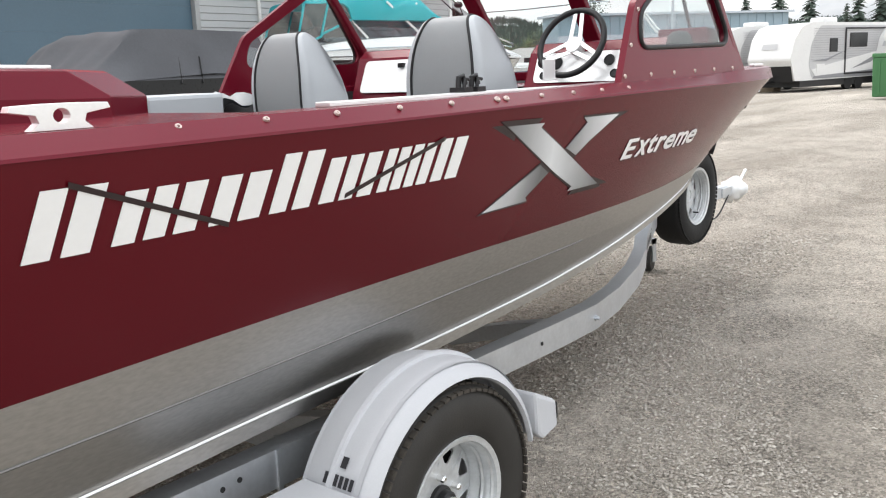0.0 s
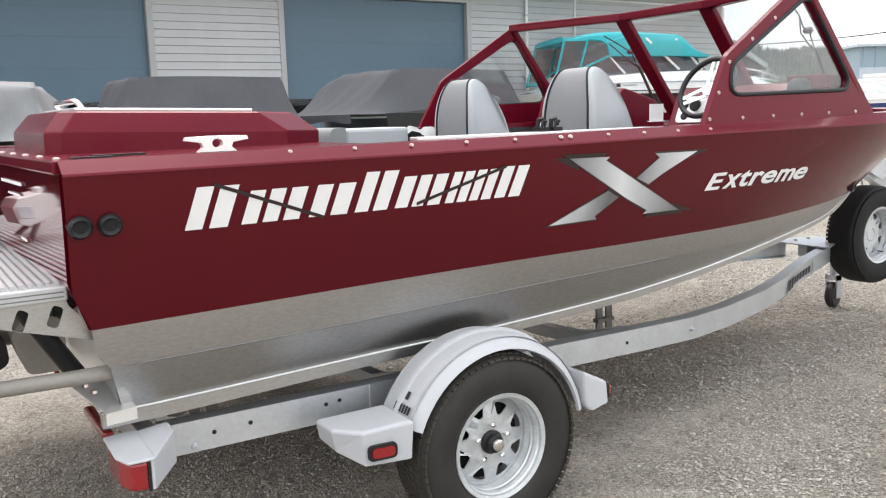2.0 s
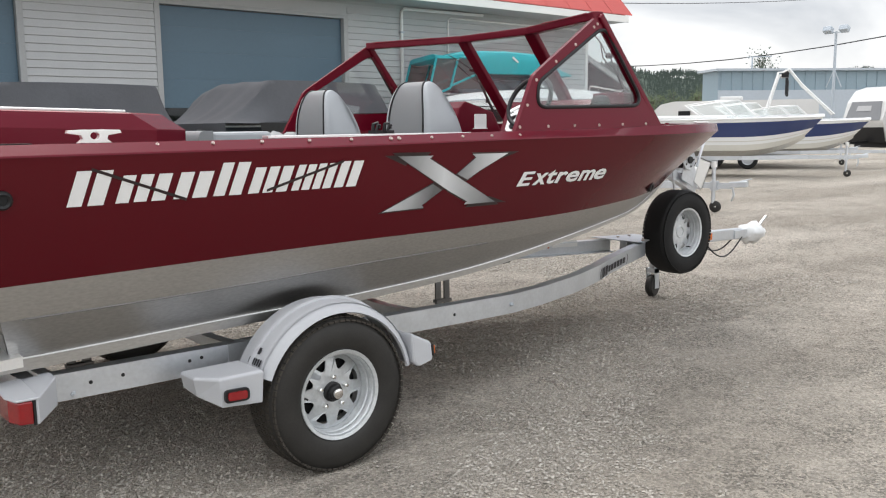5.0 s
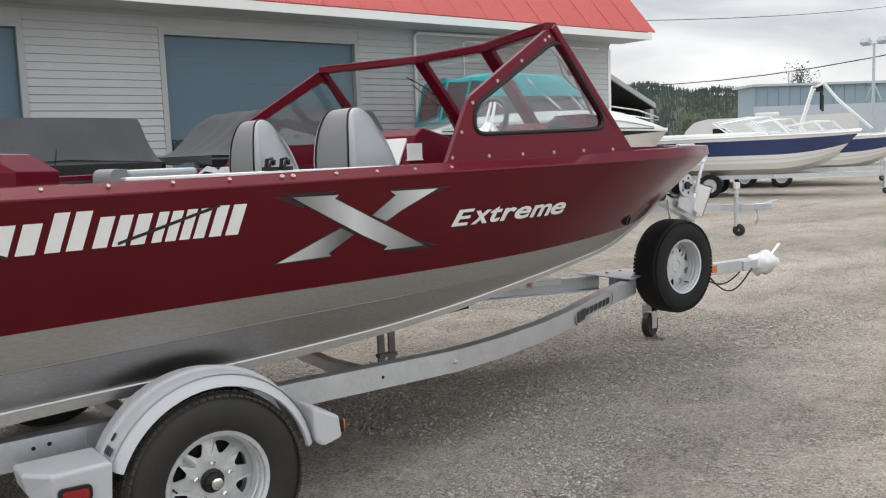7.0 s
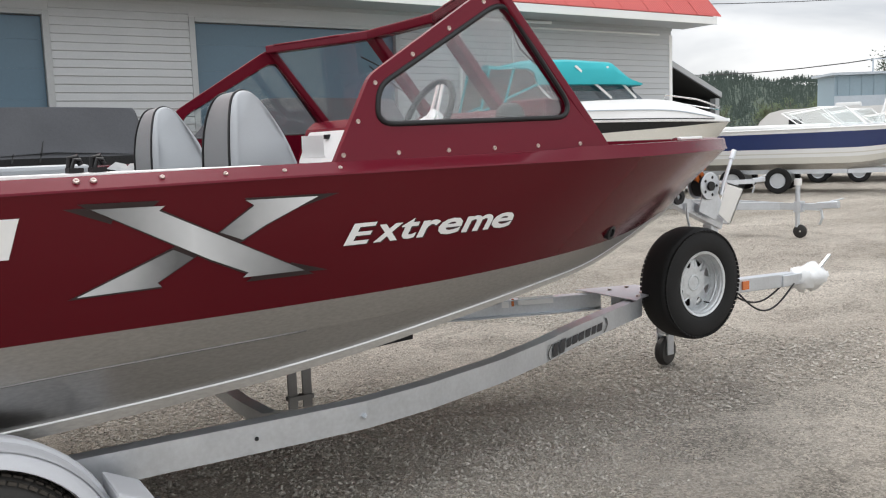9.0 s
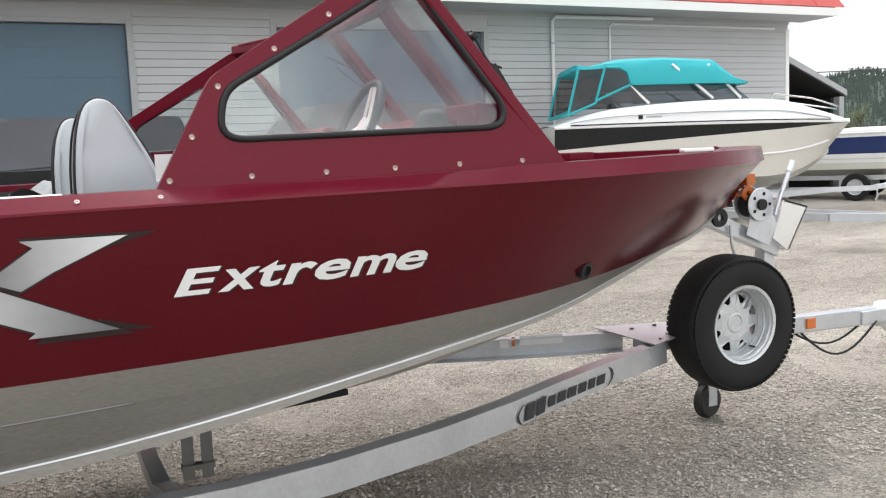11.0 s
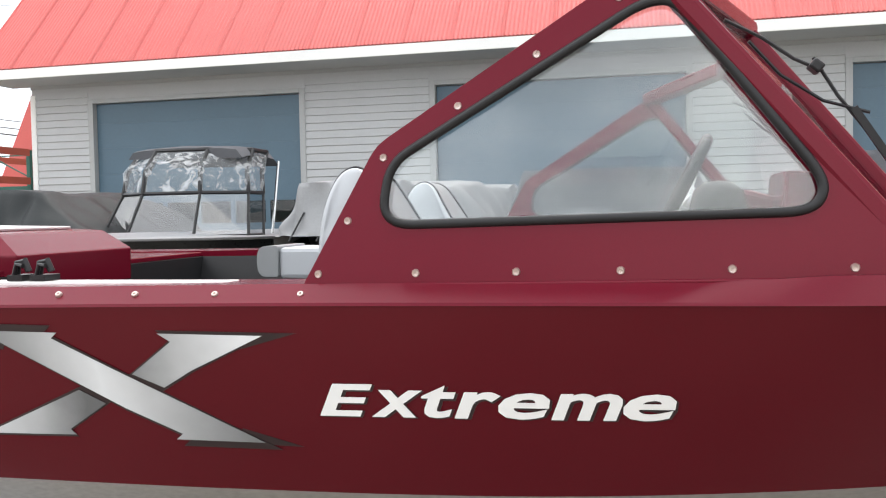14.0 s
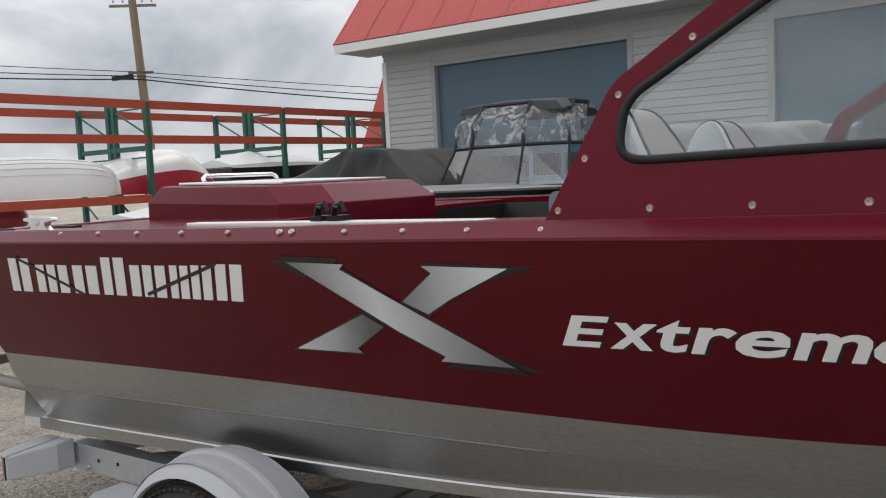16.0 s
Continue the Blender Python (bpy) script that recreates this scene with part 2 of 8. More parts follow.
def printed_fade(name, stops):
    """Silver vinyl printed with a fade along the boat: stops are (x in metres, grey)."""
    m = bpy.data.materials.new(name)
    m.use_nodes = True
    n, l = m.node_tree.nodes, m.node_tree.links
    b = n["Principled BSDF"]
    b.inputs["Roughness"].default_value, b.inputs["Metallic"].default_value = 0.35, 0.25
    co, sp, mr, rp, gr = (n.new("ShaderNode" + k) for k in ("TexCoord", "SeparateXYZ", "MapRange", "ValToRGB", "TexNoise"))
    a, z = stops[0][0], stops[-1][0]
    mr.inputs["From Min"].default_value, mr.inputs["From Max"].default_value = a, z
    gr.inputs["Scale"].default_value, gr.inputs["Detail"].default_value = 9.0, 4
    jit = n.new("ShaderNodeMath")
    jit.operation, jit.inputs[1].default_value = "MULTIPLY_ADD", 0.12
    l.new(co.outputs["Object"], sp.inputs[0])
    l.new(co.outputs["Object"], gr.inputs["Vector"])
    l.new(gr.outputs["Fac"], jit.inputs[0])
    l.new(sp.outputs["X"], mr.inputs["Value"])
    l.new(mr.outputs[0], jit.inputs[2])
    l.new(jit.outputs[0], rp.inputs["Fac"])
    e = rp.color_ramp.elements
    for i, (x, g) in enumerate(stops):
        at = (x - a) / (z - a) * 0.98 + 0.02
        k = e[0] if i == 0 else e[len(e) - 1] if i == len(stops) - 1 else e.new(at)
        k.position, k.color = at, (g * 0.97, g * 1.0, g * 1.03, 1)
    l.new(rp.outputs["Color"], b.inputs["Base Color"])
    return m


FADE_LONG = printed_fade("silver_fade_long", [(2.38, 0.17), (2.56, 0.36), (2.74, 0.74), (2.93, 0.42), (3.11, 0.18)])
FADE_SHORT = printed_fade("silver_fade_short", [(2.35, 0.78), (2.52, 0.5), (2.68, 0.14), (2.80, 0.14), (2.95, 0.45), (3.13, 0.78)])
RED_GLOSS = material("polished_red_paint", (0.15, 0.004, 0.013), 0.08, 0.3, 0.05, (1.5, 900.0), coat=0.8, rough_vary=0.02)
SEAM = material("dull_seam_metal", (0.20, 0.195, 0.19), 0.5, 0.6, 0.1)
JET_GREY = material("cast_jet_paint", (0.26, 0.245, 0.22), 0.55, 0.1, 0.12, (5.0, 60.0), 0.1, 90.0)
def clear_vinyl():
    m = bpy.data.materials.new("clear_vinyl")
    m.use_nodes = True
    n, l = m.node_tree.nodes, m.node_tree.links
    n.clear()
    tr, di, mx, wr, rg, out = (n.new("ShaderNode" + k) for k in ("BsdfTransparent", "BsdfPrincipled", "MixShader", "TexNoise", "MapRange", "OutputMaterial"))
    tr.inputs["Color"].default_value = (0.8, 0.84, 0.86, 1)
    di.inputs["Base Color"].default_value, di.inputs["Roughness"].default_value = (0.60, 0.62, 0.63, 1), 0.08
    wr.inputs["Scale"].default_value, wr.inputs["Detail"].default_value, wr.inputs["Distortion"].default_value = 4.5, 2, 0.9
    rg.inputs["From Min"].default_value, rg.inputs["From Max"].default_value = 0.45, 0.7
    rg.inputs["To Min"].default_value, rg.inputs["To Max"].default_value = 0.16, 0.6
    l.new(wr.outputs["Fac"], rg.inputs["Value"])
    l.new(rg.outputs[0], mx.inputs[0])
    l.new(tr.outputs[0], mx.inputs[1])
    l.new(di.outputs[0], mx.inputs[2])
    l.new(mx.outputs[0], out.inputs["Surface"])
    return m


CLEAR_VINYL = clear_vinyl()
SMOKE_VINYL = glass_material("smoky_vinyl", (0.24, 0.22, 0.21), 0.05, 0.6)
PLATFORM = material("white_ribbed_aluminium", (0.50, 0.505, 0.51), 0.42, 0.35, 0.06, (4.0, 90.0))


def gravel_material():
    m = bpy.data.materials.new("gravel_yard")
    m.use_nodes = True
    n, l = m.node_tree.nodes, m.node_tree.links
    b = n["Principled BSDF"]
    b.inputs["Roughness"].default_value = 0.92
    b.inputs["Specular IOR Level"].default_value = 0.25
    co = n.new("ShaderNodeTexCoord")
    patches, dirt, stones, fine = n.new("ShaderNodeTexNoise"), n.new("ShaderNodeTexNoise"), n.new("ShaderNodeTexVoronoi"), n.new("ShaderNodeTexVoronoi")
    patches.inputs["Scale"].default_value, patches.inputs["Detail"].default_value = 0.5, 7
    dirt.inputs["Scale"].default_value, dirt.inputs["Detail"].default_value = 9.0, 6
    stones.inputs["Scale"].default_value, fine.inputs["Scale"].default_value = 82.0, 190.0
    streak = n.new("ShaderNodeMapping")
    streak.inputs["Rotation"].default_value, streak.inputs["Scale"].default_value = (0, 0, radians(-24)), (0.28, 1.0, 1.0)
    l.new(co.outputs["Object"], streak.inputs["Vector"])
    l.new(streak.outputs["Vector"], patches.inputs["Vector"])
    for t in (dirt, stones, fine):
        l.new(co.outputs["Object"], t.inputs["Vector"])
    r1 = n.new("ShaderNodeValToRGB")
    r1.color_ramp.elements[0].position, r1.color_ramp.elements[0].color = 0.38, (0.365, 0.327, 0.278, 1)
    r1.color_ramp.elements[1].position, r1.color_ramp.elements[1].color = 0.64, (0.520, 0.474, 0.412, 1)
    l.new(patches.outputs["Fac"], r1.inputs["Fac"])
    sep = n.new("ShaderNodeSeparateColor")
    l.new(stones.outputs["Color"], sep.inputs[0])
    tone = n.new("ShaderNodeMapRange")
    tone.inputs["To Min"].default_value, tone.inputs["To Max"].default_value = 0.55, 1.6
    l.new(sep.outputs[0], tone.inputs["Value"])
    sep2 = n.new("ShaderNodeSeparateColor")
    l.new(fine.outputs["Color"], sep2.inputs[0])
    tone2 = n.new("ShaderNodeMapRange")
    tone2.inputs["To Min"].default_value, tone2.inputs["To Max"].default_value = 0.8, 1.2
    l.new(sep2.outputs[0], tone2.inputs["Value"])
    mul = n.new("ShaderNodeMath")
    mul.operation = "MULTIPLY"
    l.new(tone.outputs[0], mul.inputs[0])
    l.new(tone2.outputs[0], mul.inputs[1])
    cluster, where, mixed = n.new("ShaderNodeTexNoise"), n.new("ShaderNodeMapRange"), n.new("ShaderNodeMix")
    cluster.inputs["Scale"].default_value, cluster.inputs["Detail"].default_value, cluster.inputs["Roughness"].default_value = 1.6, 8, 0.68
    where.inputs["From Min"].default_value, where.inputs["From Max"].default_value = 0.46, 0.60
    where.inputs["To Min"].default_value, where.inputs["To Max"].default_value = 0.55, 1.0
    l.new(co.outputs["Object"], cluster.inputs["Vector"])
    l.new(cluster.outputs["Fac"], where.inputs["Value"])
    mixed.inputs["A"].default_value = 1.0
    l.new(where.outputs[0], mixed.inputs["Factor"])
    l.new(mul.outputs[0], mixed.inputs["B"])
    mul = mixed
    d2 = n.new("ShaderNodeMapRange")
    d2.inputs["To Min"].default_value, d2.inputs["To Max"].default_value = 0.7, 1.25
    l.new(dirt.outputs["Fac"], d2.inputs["Value"])
    mul2 = n.new("ShaderNodeMath")
    mul2.operation = "MULTIPLY"
    l.new(mul.outputs[0], mul2.inputs[0])
    l.new(d2.outputs[0], mul2.inputs[1])
    hsv = n.new("ShaderNodeHueSaturation")
    l.new(r1.outputs["Color"], hsv.inputs["Color"])
    l.new(mul2.outputs[0], hsv.inputs["Value"])
    l.new(hsv.outputs["Color"], b.inputs["Base Color"])
    h = n.new("ShaderNodeMath")
    h.operation = "ADD"
    l.new(stones.outputs["Distance"], h.inputs[0])
    l.new(fine.outputs["Distance"], h.inputs[1])
    deep = n.new("ShaderNodeMath")
    deep.operation = "MULTIPLY"
    l.new(h.outputs[0], deep.inputs[0])
    l.new(where.outputs[0], deep.inputs[1])
    h = deep
    bn = n.new("ShaderNodeBump")
    bn.inputs["Strength"].default_value, bn.inputs["Distance"].default_value = 1.0, 0.016
    bn.invert = True
    l.new(h.outputs[0], bn.inputs["Height"])
    l.new(bn.outputs["Normal"], b.inputs["Normal"])
    return m


GRAVEL = gravel_material()
STONE = material("loose_gravel_stone", (0.50, 0.465, 0.412), 0.9, 0.0, 0.35, (20.0, 120.0), island=True, alt=(0.23, 0.205, 0.172))

# ---- mesh helpers ----
class Shape:
    """Vertices and faces that become one mesh."""

    def __init__(self):
        self.v, self.f = [], []

    def add(self, verts, faces):
        k = len(self.v)
        self.v += [tuple(p) for p in verts]
        self.f += [tuple(i + k for i in q) for q in faces]
        return self

    def box(self, x0, x1, y0, y1, z0, z1, m=None, taper=0.0):
        c = [(x, y, z) for x in (x0, x1) for y in (y0, y1) for z in (z0, z1)]
        if taper:
            cx, cy = (x0 + x1) / 2, (y0 + y1) / 2
            c = [(cx + (x - cx) * (1 - taper), cy + (y - cy) * (1 - taper), z) if z == z1 else (x, y, z) for x, y, z in c]
        if m is not None:
            c = [m @ Vector(p) for p in c]
        return self.add(c, [(0, 1, 3, 2), (4, 6, 7, 5), (0, 4, 5, 1), (2, 3, 7, 6), (0, 2, 6, 4), (1, 5, 7, 3)])

    def bar(self, a, b, w, h, up=(0, 0, 1)):
        """A rectangular bar from a to b."""
        a, b = Vector(a), Vector(b)
        d = (b - a).normalized()
        s = d.cross(Vector(up))
        s = s.normalized() if s.length > 1e-5 else Vector((1, 0, 0))
        u = s.cross(d).normalized()
        c = [p + s * i * w / 2 + u * j * h / 2 for p in (a, b) for i, j in ((-1, -1), (1, -1), (1, 1), (-1, 1))]
        return self.add(c, [(3, 2, 1, 0), (4, 5, 6, 7), (0, 1, 5, 4), (1, 2, 6, 5), (2, 3, 7, 6), (3, 0, 4, 7)])

    def tube(self, path, r, n=8, closed=False):
        path = [Vector(p) for p in path]
        k = len(path)
        rings, u = [], None
        for i, p in enumerate(path):
            d = (path[(i + 1) % k] - path[i - 1]) if closed else (path[min(i + 1, k - 1)] - path[max(i - 1, 0)])
            d.normalize()
            if u is None:
                u = d.orthogonal().normalized()
            u = (u - d * u.dot(d)).normalized()
            w = d.cross(u)
            rr = r[i] if isinstance(r, (list, tuple)) else r
            rings.append([p + (u * math.cos(t) + w * math.sin(t)) * rr for t in (2 * math.pi * j / n for j in range(n))])
        return self.rings(rings, closed)

    def rings(self, rings, closed=False, caps=True):
        n, k = len(rings[0]), len(rings)
        f = [(i * n + j, i * n + (j + 1) % n, ((i + 1) % k) * n + (j + 1) % n, ((i + 1) % k) * n + j)
             for i in range(k if closed else k - 1) for j in range(n)]
        if not closed and caps:
            f += [tuple(range(n))[::-1], tuple((k - 1) * n + j for j in range(n))]
        return self.add([p for ring in rings for p in ring], f)

    def lathe(self, profile, n, m, closed=False):
        """profile: (radius, height) pairs turned round m's own z axis."""
        rings = [[m @ Vector((r * math.cos(2 * math.pi * j / n), r * math.sin(2 * math.pi * j / n), h)) for j in range(n)] for r, h in profile]
        return self.rings(rings, closed)

    def sheet(self, rows):
        """A grid of points."""
        n = len(rows[0])
        return self.add([p for row in rows for p in row],
                        [(i * n + j, i * n + j + 1, (i + 1) * n + j + 1, (i + 1) * n + j) for i in range(len(rows) - 1) for j in range(n - 1)])

    def plate(self, outline, holes, depth, place):
        """A flat plate with holes: 2D outlines, laid by place(u, v, d) with d from 0 to depth."""
        loops = [outline, *holes]
        tris = tessellate_polygon([[Vector((u, v, 0)) for u, v in lp] for lp in loops])
        flat = [p for lp in loops for p in lp]
        n = len(flat)
        f = [tuple(t) for t in tris] + [tuple(i + n for i in reversed(t)) for t in tris]
        k = 0
        for lp in loops:
            c = len(lp)
            f += [(k + i, k + (i + 1) % c, n + k + (i + 1) % c, n + k + i) for i in range(c)]
            k += c
        return self.add([place(u, v, 0) for u, v in flat] + [place(u, v, depth) for u, v in flat], f)


from mathutils.geometry import tessellate_polygon


def rounded(pts, r, n=5):
    """A polygon with its corners rounded; r: one radius or one for each corner."""
    out, k = [], len(pts)
    for i in range(k):
        p, a, b = Vector(pts[i]), Vector(pts[i - 1]), Vector(pts[(i + 1) % k])
        rr = r[i] if isinstance(r, (list, tuple)) else r
        da, db = (a - p), (b - p)
        la, lb = min(rr, da.length * 0.45), min(rr, db.length * 0.45)
        s, e = p + da.normalized() * la, p + db.normalized() * lb
        for j in range(n + 1):
            t = j / n
            q = s * (1 - t) ** 2 + p * 2 * t * (1 - t) + e * t ** 2
            out.append((q.x, q.y))
    return out


def thing(name, at, label="", category="", group="", kind=""):
    ob = tagged(new(name), label, category, group, kind)
    ob.empty_display_size = 0.1
    ob.location = at
    return ob


def part(name, shape, mat, parent=None, label="", smooth=False, bevel=0.0, kind="", fix=True, weld=0.0):
    me = bpy.data.meshes.new(name)
    me.from_pydata([tuple(p) for p in shape.v], [], shape.f)
    if fix:
        bm = bmesh.new()
        bm.from_mesh(me)
        if weld:
            bmesh.ops.remove_doubles(bm, verts=bm.verts, dist=weld)
        bmesh.ops.recalc_face_normals(bm, faces=bm.faces)
        bm.to_mesh(me)
        bm.free()
    for m in (mat if isinstance(mat, (list, tuple)) else [mat]):
        me.materials.append(m)
    if smooth:
        me.shade_smooth()
        if smooth is not True:
            me.set_sharp_from_angle(angle=radians(smooth))
    me.update()
    ob = new(name, me)
    tagged(ob, label, "", "", kind)
    if parent is not None:
        ob.parent = parent
        root = parent
        while root.parent is not None:
            root = root.parent
        ob.matrix_parent_inverse = Matrix.Translation(root.location).inverted() if parent is root else Matrix()
    if bevel:
        mod = ob.modifiers.new("edge", "BEVEL")
        mod.width, mod.segments, mod.limit_method, mod.angle_limit = bevel, 2, "ANGLE", radians(35)
        mod.harden_normals = False
    return ob


def lerp(table, x):
    """A smooth curve through (x, value) pairs."""
    if x <= table[0][0]:
        return table[0][1]
    for (a, p), (b, q) in zip(table, table[1:]):
        if x <= b:
            return p + (q - p) * (x - a) / (b - a)
    return table[-1][1]


def spread(a, b, n):
    return [a + (b - a) * i / (n - 1) for i in range(n)]

def curve_at(table, x):
    """A smooth curve through (x, value) pairs with gentle tangents."""
    n = len(table)
    if x <= table[0][0]:
        return table[0][1]
    if x >= table[-1][0]:
        return table[-1][1]
    for i in range(n - 1):
        (a, p), (b, q) = table[i], table[i + 1]
        if x <= b:
            m0 = (q - table[i - 1][1]) / (b - table[i - 1][0]) if i > 0 else (q - p) / (b - a)
            m1 = (table[i + 2][1] - p) / (table[i + 2][0] - a) if i + 2 < n else (q - p) / (b - a)
            h = b - a
            t = (x - a) / h
            return (2 * t ** 3 - 3 * t ** 2 + 1) * p + (t ** 3 - 2 * t ** 2 + t) * h * m0 + (3 * t ** 2 - 2 * t ** 3) * q + (t ** 3 - t ** 2) * h * m1


def lettering(text, mat, name, parent, place, width, height, shear=0.25, bold=0.02, depth=0.002):
    """Words in the built-in font, stretched to width x height and laid by place(u, v, d)."""
    cu = bpy.data.curves.new(name, "FONT")
    cu.body, cu.size, cu.shear, cu.offset, cu.extrude = text, 1.0, shear, bold, 0.01
    cu.resolution_u = 3
    tmp = new("lettering_source", cu)
    bpy.context.view_layer.update()
    me = bpy.data.meshes.new_from_object(tmp.evaluated_get(bpy.context.evaluated_depsgraph_get()))
    bpy.data.objects.remove(tmp)
    xs, ys = [v.co.x for v in me.vertices], [v.co.y for v in me.vertices]
    x0, x1, y0, y1 = min(xs), max(xs), min(ys), max(ys)
    for v in me.vertices:
        v.co = Vector(place((v.co.x - x0) / (x1 - x0) * width, (v.co.y - y0) / (y1 - y0) * height, depth if v.co.z > 0 else 0))
    me.name = name
    me.materials.append(mat)
    ob = new(name, me)
    ob.parent = parent
    ob.matrix_parent_inverse = Matrix.Translation(parent.location).inverted() if parent.parent is None else Matrix()
    return ob


# ---- ground ----
ground = Shape()
xs = [-1500, -400, -120, -50, -20, -8, 0, 8, 20, 50, 120, 400, 1500]
ground.sheet([[(x, y, 0) for x in xs] for y in xs])
tagged(part("ground", ground, GRAVEL), "pale compacted gravel yard with loose stones", "ground", kind="structure")


def gravel_stones(count, x0, x1, y0, y1, small, big, keep, skew=3.0, seed=7):
    """Loose stones, each a squashed uneven lump."""
    rng = np.random.RandomState(seed)
    base = np.array([(0, 0, 1), (0.9, 0, 0.3), (0.28, 0.85, 0.35), (-0.72, 0.53, 0.28), (-0.72, -0.53, 0.33), (0.28, -0.85, 0.3), (0, 0, -0.4)])
    tri = np.array([(0, 1, 2), (0, 2, 3), (0, 3, 4), (0, 4, 5), (0, 5, 1), (6, 2, 1), (6, 3, 2), (6, 4, 3), (6, 5, 4), (6, 1, 5)])
    vs, fs = [], []
    for i in range(count):
        x, y = rng.uniform(x0, x1), rng.uniform(y0, y1)
        if not keep(x, y):
            continue
        s = small + (big - small) * rng.rand() ** skew
        a = rng.uniform(0, 6.283)
        p = base * (1 + rng.uniform(-0.3, 0.3, base.shape)) * (s, s * rng.uniform(0.6, 1), s * rng.uniform(0.45, 0.8))
        c, d = math.cos(a), math.sin(a)
        k = len(vs) * 7
        vs.append(np.stack([x + p[:, 0] * c - p[:, 1] * d, y + p[:, 0] * d + p[:, 1] * c, p[:, 2] + s * 0.12], 1))
        fs.append(tri + k)
    sh = Shape()
    sh.v, sh.f = np.concatenate(vs).tolist(), np.concatenate(fs).tolist()
    return sh


def bedded(x, y):
    """Crushed stone lies thick behind the axle and under the hull; the driven way beside it is dusty, with stones in loose drifts."""
    drift = math.sin(x * 2.2 + 1.7 * math.sin(y * 1.9)) + 0.8 * math.sin(y * 2.6 - x * 0.7) + 0.5 * math.sin(x * 11 + 3 * math.sin(y * 7))
    return drift > 0.35 + 0.55 * max(-2.4, min(1.0, x - 2.2)) - (0.5 if y > 1.7 else 0.0)


tagged(part("coarse_gravel", gravel_stones(52000, -1.0, 6.0, -0.2, 4.0, 0.004, 0.0145, lambda x, y: math.sin(x * 3.1 + 1.3 * math.sin(y * 2.7)) + math.sin(y * 3.4 + x * 0.9) + 0.8 * math.sin(x * 9 + 2 * math.sin(y * 8)) > 0.45 + 0.7 * max(-0.8, min(1.0, x - 1.6))), STONE, fix=False),
       "coarse grey and tan gravel stones beside the trailer", "gravel", kind="stuff")
tagged(part("crushed_stone", gravel_stones(100000, -0.9, 5.2, 0.15, 3.6, 0.004, 0.0135, bedded, 2.2, 19), STONE, fix=False),
       "crushed grey stone bedded in the yard round the trailer", "gravel", kind="stuff")
tagged(part("rough_gravel", gravel_stones(60000, 2.6, 8.4, 2.3, 6.6, 0.005, 0.018, lambda x, y: math.sin(x * 1.3 + 2 * math.sin(y * 0.9)) + math.sin(y * 1.7 + x * 0.5) > -0.7, 2.0, 23), STONE, fix=False),
       "rough loose stone on the ground beyond the hull", "gravel", kind="stuff")
tagged(part("loose_gravel", gravel_stones(95000, -1.0, 13.0, -0.4, 8.5, 0.003, 0.0125, lambda x, y: math.sin(x * 1.7 + 2 * math.sin(y * 1.1)) + math.sin(y * 2.3 - x * 0.6) > -0.7 or (x * 37 + y * 53) % 1 < 0.25), STONE, fix=False),
       "loose grey and tan gravel stones scattered over the yard", "gravel", kind="stuff")

# ---- workshop building ----
WALL_Y, EAVE_Y, EAVE_Z = 16.46, 15.4, 4.78
W_X0, W_X1 = -9.0, 20.8
DOORS = [(-7.53, -2.80), (-0.07, 4.64), (7.35, 11.95)]
DOOR_TOP, COURSE = 4.156, 0.152

shop = thing("workshop_building", (5.9, WALL_Y + 6, 0), "long grey-sided workshop with a red corrugated roof and blue doors", "building", kind="structure")
core = Shape()
edges = [W_X0] + [e for d in DOORS for e in d] + [W_X1]
for a, b in zip(edges[::2], edges[1::2]):
    core.box(a, b, WALL_Y, WALL_Y + 0.2, 0, 4.6)
for a, b in DOORS:
    core.box(a, b, WALL_Y, WALL_Y + 0.2, DOOR_TOP, 4.6)
core.box(W_X0, W_X0 + 0.2, WALL_Y + 0.2, WALL_Y + 11.8, 0, 4.6)
core.box(W_X1 - 0.2, W_X1, WALL_Y + 0.2, WALL_Y + 11.8, 0, 4.6)
core.box(W_X0, W_X1, WALL_Y + 11.8, WALL_Y + 12, 0, 4.6)
core.add([(W_X0 + 0.01, WALL_Y, 4.6), (W_X0 + 0.01, WALL_Y + 12, 4.6), (W_X0 + 0.01, WALL_Y + 6, 10.5),
          (W_X0 + 0.2, WALL_Y, 4.6), (W_X0 + 0.2, WALL_Y + 12, 4.6), (W_X0 + 0.2, WALL_Y + 6, 10.5)],
         [(0, 1, 2), (3, 5, 4), (0, 2, 5, 3), (1, 4, 5, 2), (0, 3, 4, 1)])
core.add([(W_X1 - 0.01, WALL_Y, 4.6), (W_X1 - 0.01, WALL_Y + 12, 4.6), (W_X1 - 0.01, WALL_Y + 6, 10.5),
          (W_X1 - 0.2, WALL_Y, 4.6), (W_X1 - 0.2, WALL_Y + 12, 4.6), (W_X1 - 0.2, WALL_Y + 6, 10.5)],
         [(0, 1, 2), (3, 5, 4), (0, 2, 5, 3), (1, 4, 5, 2), (0, 3, 4, 1)])
part("wall", core, SIDING, shop)
part("floor_slab", Shape().box(W_X0, W_X1, WALL_Y, WALL_Y + 12, 0.0, 0.03), TRIM_GREY, shop)

